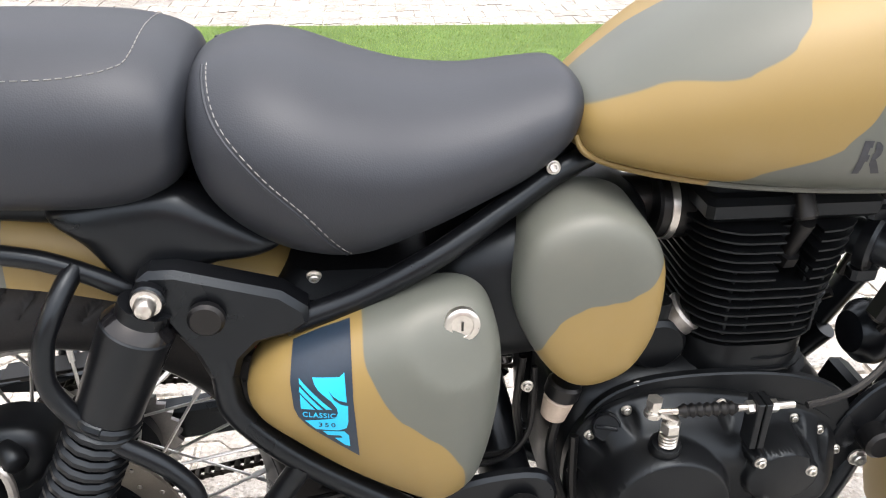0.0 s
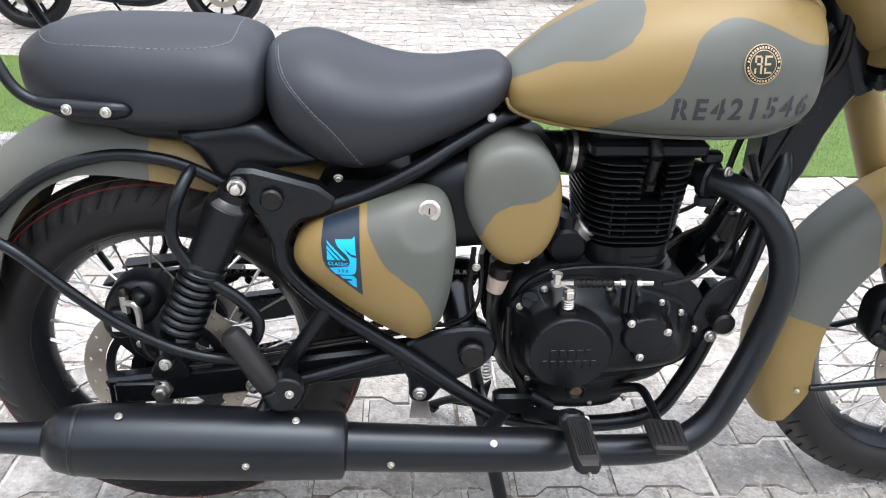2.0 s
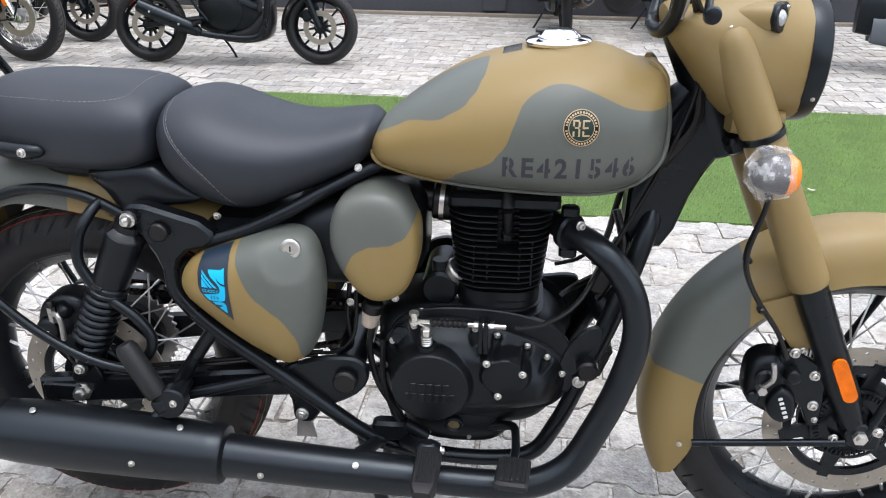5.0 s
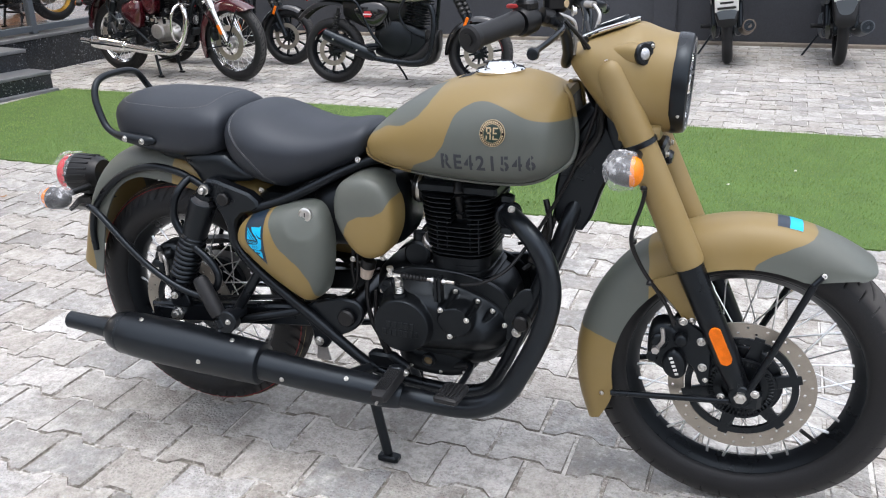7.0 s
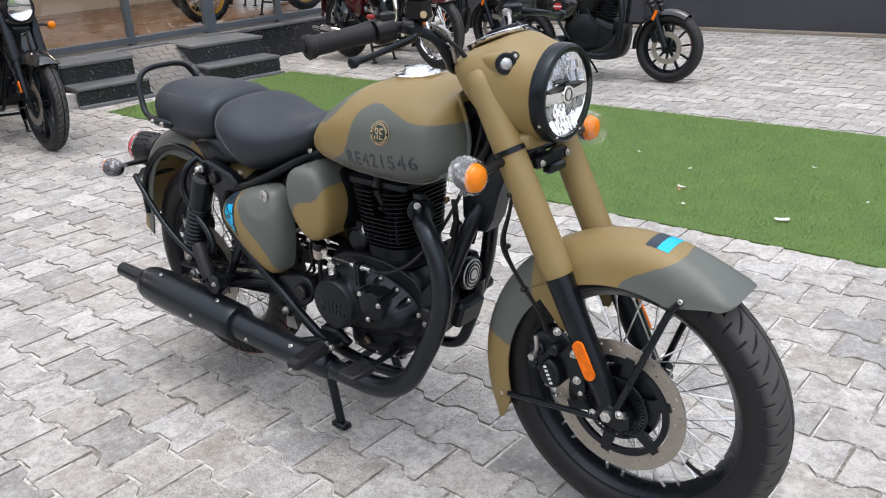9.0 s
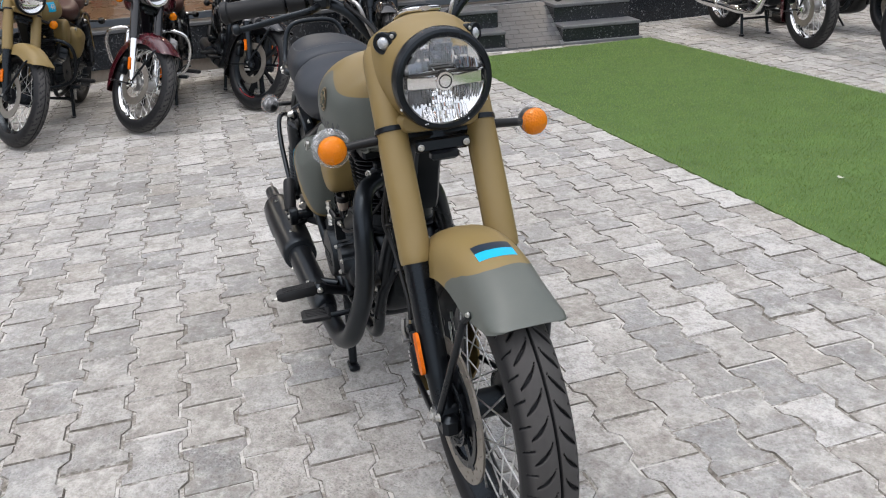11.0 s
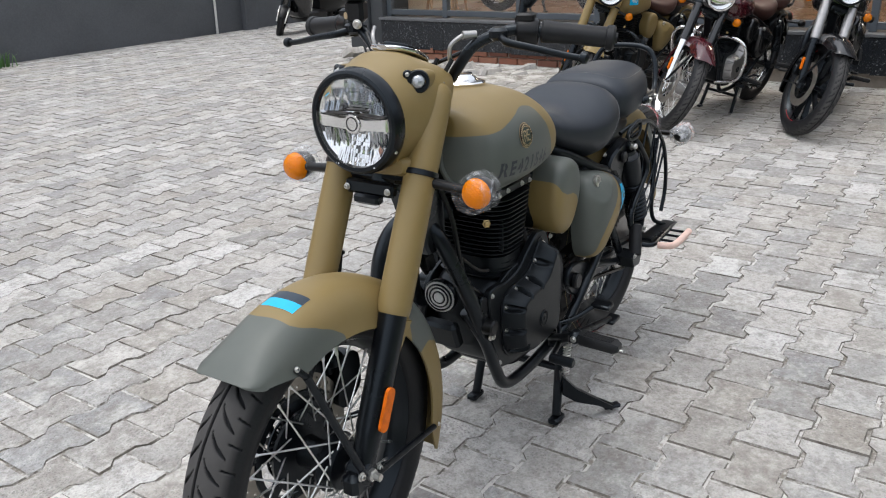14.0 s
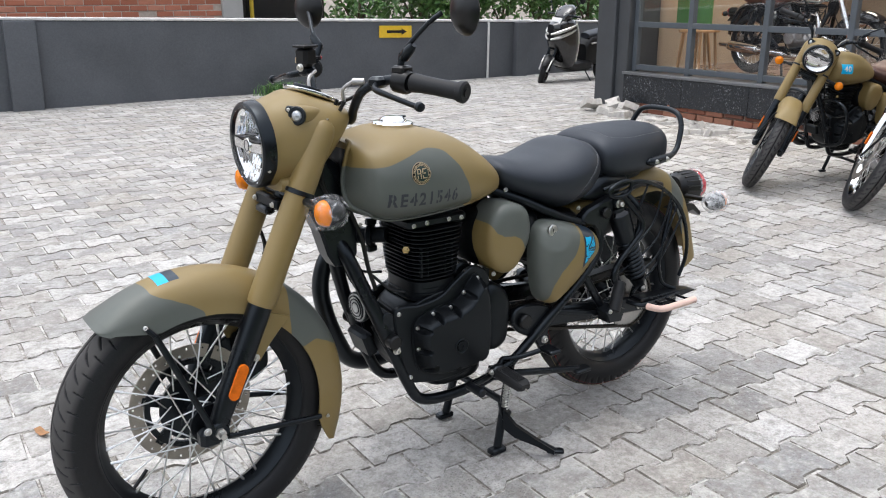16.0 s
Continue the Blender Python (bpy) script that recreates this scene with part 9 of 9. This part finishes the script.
    part("crash_loop", tube([(0.96, -0.05, 0.76), (0.90, -0.20, 0.77), (0.76, -0.22, 0.74), (0.70, -0.22, 0.62), (0.76, -0.20, 0.50), (0.88, -0.10, 0.42)], 0.012, 10), BLACK, root)
    part("swing_arm", join(*[rod((0.0, s * 0.105, R), (0.48, s * 0.10, 0.35), 0.020, seg=12) for s in (-1, 1)]), BLACK, root)
    part("fuel_tank", loft([(0.46, 0.78, 0.83, 0.87, 0.09), (0.56, 0.77, 0.85, 0.95, 0.145), (0.72, 0.765, 0.87, 0.99, 0.165), (0.90, 0.78, 0.88, 0.98, 0.150), (1.0, 0.82, 0.88, 0.94, 0.08)], 40, 6, 0.8, 0.55, 0.7), paint, root).matrix_basis = LOWER
    part("seat", loft([(-0.16, 0.80, 0.835, 0.865, 0.07), (0.0, 0.775, 0.83, 0.875, 0.12), (0.25, 0.765, 0.81, 0.85, 0.135), (0.44, 0.765, 0.80, 0.835, 0.11), (0.52, 0.78, 0.81, 0.84, 0.06)], 32, 5), SEAT, root).matrix_basis = LOWER
    part("tail_fender", arch([(Vector((0, 0, R)) + Vector((math.cos(a), 0, math.sin(a))) * (R + 0.16), Vector((math.cos(a), 0, math.sin(a)))) for a in (radians(75 + 8 * k) for k in range(9))], 0.075, 0.05, 14), PLASTIC, root)
    part("tail_lamp", lathe([(0.0, 0.03), (0.02, 0.045), (0.03, 0.04), (0.034, 0.001)], (-0.24, 0, 0.76), (-1, 0, 0), 20), RED_LENS, root, "red tail lamp")
    part("front_fender", arch([(Vector((wb, 0, R)) + Vector((math.cos(a), 0, math.sin(a))) * (R + 0.028), Vector((math.cos(a), 0, math.sin(a)))) for a in (radians(58 + 9 * k) for k in range(15))], 0.072, 0.05, 14), GLOSS, root)
    lamp = part("headlamp", lathe([(-0.09, 0.03), (-0.06, 0.075), (0.0, 0.088), (0.012, 0.086)], (1.14, 0, 0.93), (1, 0, -0.05), 32), GLOSS, root)
    part("lens", lathe([(0.010, 0.082), (0.022, 0.06), (0.026, 0.001)], (1.14, 0, 0.93), (1, 0, -0.05), 28), LAMP_CHROME, lamp)
    part("triple_clamp", box((1.04, 0, 0.94), (0.06, 0.22, 0.03), 0.01, (0, 24, 0)), BLACK, root)
    part("handlebar", tube([(0.90, -0.37, 1.04), (0.95, -0.22, 1.06), (1.02, -0.08, 1.0), (1.02, 0.08, 1.0), (0.95, 0.22, 1.06), (0.90, 0.37, 1.04)], 0.013, 12), BLACK, root)
    part("side_stand", tube([(0.50, 0.10, 0.24), (0.57, 0.19, 0.10), (0.60, 0.25, 0.006)], 0.010, 10), BLACK, root)
    part("front_disc_caliper", box((wb - 0.10, -0.08, R + 0.09), (0.07, 0.05, 0.09), 0.015, (0, -30, 0)), BLACK, root)
    return root


roadster("cream and black roadster with cast wheels and short black muffler", SITE @ pose(-2.08, 4.53, 0, 0, 0, 4.6) @ pose(0, 0, 0, -4, 0, 0) @ Matrix.Scale(0.925, 4), CREAM)
roadster("black roadster with cast wheels parked behind the maroon motorcycle", SITE @ pose(-4.23, 5.11, 0, 0, 0, 7.3) @ pose(0, 0, 0, -4, 0, 0) @ Matrix.Scale(0.925, 4), GLOSS)
parked("chrome-trimmed black motorcycle shown inside the window", SITE @ pose(-6.12, -3.42, PTOP, 0, 0, 80) @ pose(-0.6, 0, 0), swaps_of(GLOSS, BROWN, CHROME, CHROME, None, ALLOY) | {TANK.name: CHROME, SAND_PAINT.name: CHROME}, rim=CHROME, group="motorcycles in the showroom")
parked("black motorcycle with gold wheels shown inside the window", SITE @ pose(-6.08, 4.06, PLOW, 0, 0, -92) @ pose(-1.39, 0, 0), swaps_of(GLOSS, BROWN, BLACK), rim=plain("gold_rim", (0.55, 0.30, 0.03), 0.3, 0.6), group="motorcycles in the showroom")
parked("dark motorcycle with gold wheels shown deeper in the showroom", SITE @ pose(-7.4, 5.6, PLOW, 0, 0, -95) @ pose(-0.6, 0, 0), swaps_of(GLOSS, None, BLACK), rim=bpy.data.materials["gold_rim"], group="motorcycles in the showroom")


def commuter(label, m, body, scooter=False, pz=0.60, can=None):
    """A small commuter motorcycle or a scooter, seen from its rear or front."""
    root = thing("scooter" if scooter else "motorcycle", label, "scooter" if scooter else "motorcycle", m, "parked motorcycles")
    R = 0.22 if scooter else 0.30
    wb = 1.26
    for x in (0.0, wb):
        w = part("wheel", rim_shape(R - 0.075, 0.026, 48), GLOSS, root)
        w.matrix_basis = Matrix.Translation((x, 0, R))
        part("tyre", tyre(R, R - 0.072, 0.045, None, 96, 16), RUBBER, w)
        part("hub", hub_m, BLACK, w)
        for k in range(6):
            sp_ = part("spoke", skin([[(r, -q, -h), (r, q, -h), (r, q, h), (r, -q, h)] for r, q, h in ((0.045, 0.018, 0.012), (R - 0.085, 0.016, 0.010))]), BLACK, w)
            sp_.matrix_basis = Matrix.Rotation(k * math.pi / 3, 4, "Y")
    if scooter:
        part("rear_body", loft([(-0.22, 0.52, 0.60, 0.68, 0.05), (-0.12, 0.36, 0.56, 0.73, 0.15), (0.15, 0.30, 0.52, 0.76, 0.19), (0.42, 0.28, 0.48, 0.74, 0.17), (0.55, 0.24, 0.40, 0.60, 0.12)], 32, 6, 0.7, 0.6, 0.6), body, root)
        part("seat", loft([(-0.20, 0.70, 0.74, 0.78, 0.08), (0.0, 0.72, 0.77, 0.83, 0.14), (0.3, 0.70, 0.75, 0.80, 0.14), (0.5, 0.68, 0.72, 0.76, 0.09)], 28, 5), SEAT, root)
        part("floor_board", box((0.68, 0, 0.285), (0.52, 0.34, 0.15), 0.04), PLASTIC, root)
        part("front_apron", loft([(0.80, 0.30, 0.50, 0.86, 0.16), (0.88, 0.24, 0.60, 0.97, 0.225), (1.00, 0.30, 0.66, 0.99, 0.215), (1.12, 0.50, 0.76, 0.95, 0.165), (1.23, 0.66, 0.80, 0.90, 0.07)], 36, 6, 0.7, 0.6, 0.5), GLOSS, root, "glossy black front apron")
        for s in (-1, 1):
            part("apron_trim", tube([(0.93, s * 0.205, 0.97), (0.86, s * 0.215, 0.80), (0.82, s * 0.20, 0.60), (0.81, s * 0.165, 0.36)], 0.014, 8), STEEL, root, "silver shield edge")
            for dz in (0.0, -0.075):
                part("lamp_wing", tube([(1.245, s * 0.03, 0.76 + dz), (1.17, s * 0.135, 0.80 + dz), (1.02, s * 0.215, 0.87 + dz), (0.92, s * 0.225, 0.92 + dz)], [0.012, 0.026, 0.018, 0.006], 10), STEEL, root, "silver lamp wing")
            part("fender_stripe", tube([(1.30, s * 0.068, 0.455), (1.42, s * 0.066, 0.40), (1.50, s * 0.060, 0.28)], 0.010, 8), STEEL, root, "silver fender stripe")
            part("visor_flash", box((1.035, s * 0.115, 1.045), (0.10, 0.010, 0.075), 0.004, (0, 30, s * -32)), LABEL_WHITE, root, "white visor graphic")
            part("side_flash", tube([(0.50, s * 0.165, 0.62), (0.20, s * 0.192, 0.66), (-0.10, s * 0.15, 0.68)], 0.012, 8), ALLOY, root)
        part("windscreen", loft([(0.84, 1.00, 1.08, 1.18, 0.10), (0.93, 0.97, 1.07, 1.17, 0.16), (1.04, 0.95, 1.02, 1.09, 0.14), (1.10, 0.96, 0.99, 1.02, 0.06)], 28, 5), GLOSS, root)
        part("front_fender", arch([(Vector((wb, 0, R)) + Vector((math.cos(a), 0, math.sin(a))) * (R + 0.035), Vector((math.cos(a), 0, math.sin(a)))) for a in (radians(30 + 10 * k) for k in range(13))], 0.065, 0.06, 12), body, root)
        part("headlamp", loft([(0.98, 0.92, 1.0, 1.06, 0.12), (1.06, 0.90, 0.97, 1.05, 0.13), (1.10, 0.92, 0.96, 1.0, 0.08)], 24, 4), GLOSS, root)
        part("headlamp_lens", box((1.03, 0, 0.84), (0.10, 0.16, 0.10), 0.03), CHROME, root)
        part("trim", tube([(1.02, -0.15, 0.72), (1.06, -0.08, 0.60), (1.07, 0, 0.56), (1.06, 0.08, 0.60), (1.02, 0.15, 0.72)], 0.012, 8), ALLOY, root)
        part("front_number_plate", box((1.13, 0, 0.955), (0.008, 0.20, 0.10), 0.002, (0, -35, 0)), LABEL_WHITE, root, "white number plate")
    else:
        part("rear_body", loft([(-0.30, 0.66, 0.72, 0.76, 0.04), (-0.15, 0.62, 0.70, 0.78, 0.09), (0.15, 0.56, 0.68, 0.78, 0.12), (0.45, 0.56, 0.66, 0.76, 0.10), (0.60, 0.62, 0.76, 0.90, 0.13), (0.85, 0.66, 0.80, 0.97, 0.14), (1.0, 0.74, 0.82, 0.90, 0.07)], 28, 5), body, root)
        part("seat", loft([(-0.25, 0.76, 0.79, 0.82, 0.06), (0.0, 0.77, 0.80, 0.84, 0.12), (0.4, 0.74, 0.77, 0.81, 0.12), (0.55, 0.74, 0.76, 0.79, 0.06)], 28, 5), SEAT, root)
        part("engine", loft([(0.45, 0.30, 0.40, 0.5, 0.10), (0.60, 0.24, 0.38, 0.55, 0.13), (0.8, 0.26, 0.38, 0.55, 0.10)], 24, 4, 0.5, 0.5, 0.5), MATT, root)
        part("front_fender", arch([(Vector((wb, 0, R)) + Vector((math.cos(a), 0, math.sin(a))) * (R + 0.03), Vector((math.cos(a), 0, math.sin(a)))) for a in (radians(40 + 10 * k) for k in range(12))], 0.06, 0.05, 12), body, root)
        part("headlamp", loft([(1.0, 0.84, 0.92, 1.0, 0.08), (1.12, 0.82, 0.90, 0.98, 0.10), (1.18, 0.86, 0.89, 0.93, 0.06)], 24, 4), GLOSS, root)
        part("rear_fender", loft([(-0.37, 0.36, 0.40, 0.45, 0.075), (-0.33, 0.37, 0.48, 0.56, 0.095), (-0.28, 0.42, 0.56, 0.66, 0.10), (-0.18, 0.54, 0.63, 0.70, 0.10)], 24, 4), PLASTIC, root)
        flap = ring2([(-0.072, 0.0), (0.072, 0.0), (0.068, -0.05), (0.046, -0.10), (0.0, -0.115), (-0.046, -0.10), (-0.068, -0.05)], 3)
        part("mud_flap", skin([[(-0.365 - dx - 0.25 * q.y * 0.3, q.x, pz - 0.045 + q.y) for q in (Vector((*p, 0)) if len(p) == 2 else Vector(p) for p in flap)] for dx in (0.0, 0.010)]), STEEL_GREY, root, "grey plastic mud flap")
        part("chain_case", loft([(-0.12, 0.24, 0.30, 0.36, 0.02), (0.10, 0.25, 0.31, 0.37, 0.025), (0.45, 0.28, 0.33, 0.40, 0.02)], 20, 4), GLOSS, root).matrix_basis = Matrix.Translation((0, 0.11, 0))
        for s in (-1, 1):
            part("foot_peg", rod((0.22, s * 0.12, 0.31), (0.20, s * 0.23, 0.32), 0.020, seg=12), GRIP, root)
            part("crankcase", loft([(0.30, 0.20, 0.26, 0.34, 0.03), (0.48, 0.17, 0.28, 0.40, 0.05), (0.70, 0.20, 0.28, 0.38, 0.04)], 20, 4), STEEL_GREY, root).matrix_basis = Matrix.Translation((0, s * 0.10, 0))
            part("tail_side", loft([(-0.26, 0.62, 0.66, 0.70, 0.02), (0.0, 0.52, 0.64, 0.74, 0.035), (0.40, 0.46, 0.60, 0.72, 0.03)], 20, 4), body, root).matrix_basis = Matrix.Translation((0, s * 0.12, 0))
    part("muffler", tube([(0.4, -0.12, 0.25), (0.1, -0.16, 0.27), (-0.25, -0.18, 0.345)], [0.03, 0.05, 0.055], 18), can or BLACK, root, "round muffler")
    part("muffler_tip", lathe([(0.0, 0.046), (0.012, 0.044), (0.012, 0.020), (-0.01, 0.018), (-0.01, 0.001)], (-0.25, -0.18, 0.345), (-0.9, -0.05, 0.20), 20), BLACK, root)
    part("tail_lamp", box((-0.31 if not scooter else -0.23, 0, 0.70 if not scooter else 0.62), (0.05, 0.14, 0.06), 0.015), RED_LENS, root, "red tail lamp")
    pl = part("number_plate", box((-0.37 if not scooter else -0.26, 0, pz if not scooter else 0.50), (0.008, 0.190, 0.105), 0.002, (0, -12, 0)), LABEL_WHITE, root, "white number plate")
    for dz, ww in ((0.022, 0.11), (-0.020, 0.15)):
        part("plate_bars", box((-0.377 if not scooter else -0.267, 0, (pz if not scooter else 0.50) + dz), (0.004, ww, 0.020), 0.001, (0, -12, 0)), BADGE_BLACK, pl)
    part("grab_rail", tube([(-0.1, -0.13, 0.80), (-0.27, -0.13, 0.86), (-0.36, -0.08, 0.87), (-0.38, 0, 0.87), (-0.36, 0.08, 0.87), (-0.27, 0.13, 0.86), (-0.1, 0.13, 0.80)], 0.011, 10), ALLOY, root, "grey grab rail")
    part("handlebar", tube([(0.98, -0.34, 1.03), (1.03, -0.12, 1.04), (1.05, 0, 1.0), (1.03, 0.12, 1.04), (0.98, 0.34, 1.03)], 0.014, 10), BLACK, root)
    for s in (-1, 1):
        part("fork_leg", rod((wb, s * 0.07, R), (1.03, s * 0.07, 0.88), 0.02), ALLOY if not scooter else BLACK, root)
        mr = part("mirror_stem", tube([(1.02, s * 0.2, 1.05), (1.0, s * 0.26, 1.16), (0.98, s * 0.32, 1.24)], 0.006, 8), BLACK, root)
        part("mirror_head", lathe([(-0.012, 0.05), (0.0, 0.055), (0.014, 0.03), (0.018, 0.001)], (0.97, s * 0.34, 1.27), (1, 0, 0), 24), PLASTIC, mr)
        part("shock_absorber", rod((0.0, s * 0.11, R), (0.1, s * 0.11, 0.62), 0.028), RED_DOT if "red springs" in label else BLACK, root)
        ri_ = part("indicator", lathe([(-0.03, 0.02), (0.0, 0.022), (0.03, 0.01)], (-0.28, s * 0.17, 0.68), (1, 0, 0), 16), AMBER, root)
        part("indicator_stem", rod((-0.26, s * 0.05, 0.68), (-0.26, s * 0.16, 0.68), 0.008), BLACK, ri_)
    part("side_stand", rod((0.55, 0.10, 0.25), (0.50, 0.28, 0.008), 0.010), BLACK, root)
    if scooter:
        axis = Vector((-0.42, 0, 1)).normalized()
        turn = Matrix.Translation((wb, 0, R)) @ Matrix.Rotation(radians(38), 4, axis) @ Matrix.Translation((-wb, 0, -R))
        for c in list(root.children):
            n = base_name(c)
            if n in ("front_fender", "fender_stripe") or (n == "wheel" and c.matrix_basis.translation.x > 1):
                c.matrix_basis = turn @ c.matrix_basis
    return root


BRONZE = plain("dull_bronze_shield", (0.16, 0.125, 0.095), 0.45, 0.5, var=0.2)
commuter("black commuter motorcycle with a dull bronze muffler, parked facing the wall", SITE @ pose(0.97, 6.20, 0, 0, 0, 94) @ pose(0, 0, 0, -6, 0, 0), GLOSS, False, 0.54, BRONZE)
commuter("grey commuter motorcycle with a white number plate, facing the wall", SITE @ pose(1.88, 6.32, 0, 0, 0, 92) @ pose(0, 0, 0, -4, 0, 0), STEEL_GREY, False, 0.62, STEEL_GREY)
commuter("black commuter motorcycle with cast wheels and red springs", SITE @ pose(*to_site(3.95, 4.85), 0, 0, 0, 168) @ pose(0, 0, 0, 4, 0, 0), GLOSS)
commuter("black scooter parked beside the back wall", SITE @ pose(*to_site(-6.70, -7.58), -0.05, 0, 0, 2) @ pose(0, 0, 0, -5, 0, 0) @ pose(-1.26, 0, 0), PLASTIC, True)

# ---- litter on the turf and paving ----
SCRAP = plain("paper_scrap", (0.62, 0.60, 0.55), 0.8, var=0.2, scale=60, bump=0.2)
DRY = plain("dry_leaf", (0.30, 0.15, 0.06), 0.7, var=0.35, scale=80, bump=0.4, dist=0.001)


def scrap_shape(rnd, a, b):
    """A small curled flake."""
    n, rows = 4, []
    bend = rnd.uniform(0.1, 0.35)
    for i in range(n + 1):
        u = -1 + 2 * i / n
        w = b * (1 - 0.35 * abs(u) ** 2) * rnd.uniform(0.8, 1.1)
        z = 0.004 + bend * a * u * u
        rows.append([(a * u, -w, z), (a * u, w, z + rnd.uniform(0, 0.2) * b), (a * u, w, z - 0.0015), (a * u, -w, z - 0.0015)])
    return skin(rows)


TURF_TOP = 0.012
lr = random.Random(31)
for x, y, size in ((1.059, 2.031, 0.030), (0.511, 2.248, 0.022), (0.62, 2.02, 0.014), (1.30, 2.42, 0.012), (-0.10, 2.30, 0.014), (2.05, 2.15, 0.016), (1.62, 2.75, 0.012), (0.95, 2.85, 0.013), (0.05, 2.72, 0.012), (0.42, 2.55, 0.013)):
    ob = solid("paper_scrap", scrap_shape(lr, size, size * 0.55), SCRAP, "small pale paper scrap lying on the turf", "litter", m=pose(x, y, TURF_TOP, 0, 0, lr.uniform(0, 180)), group="litter")
for x, y, z, size in ((1.636, -0.773, 0.0, 0.030), (0.52, 2.20, TURF_TOP, 0.020), (1.9, -1.25, 0.0, 0.016), (-1.4, -1.9, 0.0, 0.018), (2.9, 1.1, 0.0, 0.018), (-2.2, 1.3, 0.0, 0.016)):
    solid("dry_leaf", scrap_shape(lr, size, size * 0.45), DRY, "curled dry brown leaf lying on the ground", "leaf", m=pose(x, y, z, 0, 0, lr.uniform(0, 180)), group="litter")

# ---- the paving blocks near the bike, one by one ----
block_mesh = bpy.data.meshes.new("paving_block")
block_mesh.from_pydata([tuple(p) for p in BLOCK[0]], [], BLOCK[1])
block_mesh.materials.append(PAVER)
block_mesh.materials.append(EDGE_DIRT)
block_mesh.polygons.foreach_set("material_index", [1] * 24 + [0])
for m in near_list:
    b = new("paving_block", block_mesh)
    b.parent = pavement
    b.matrix_basis = m
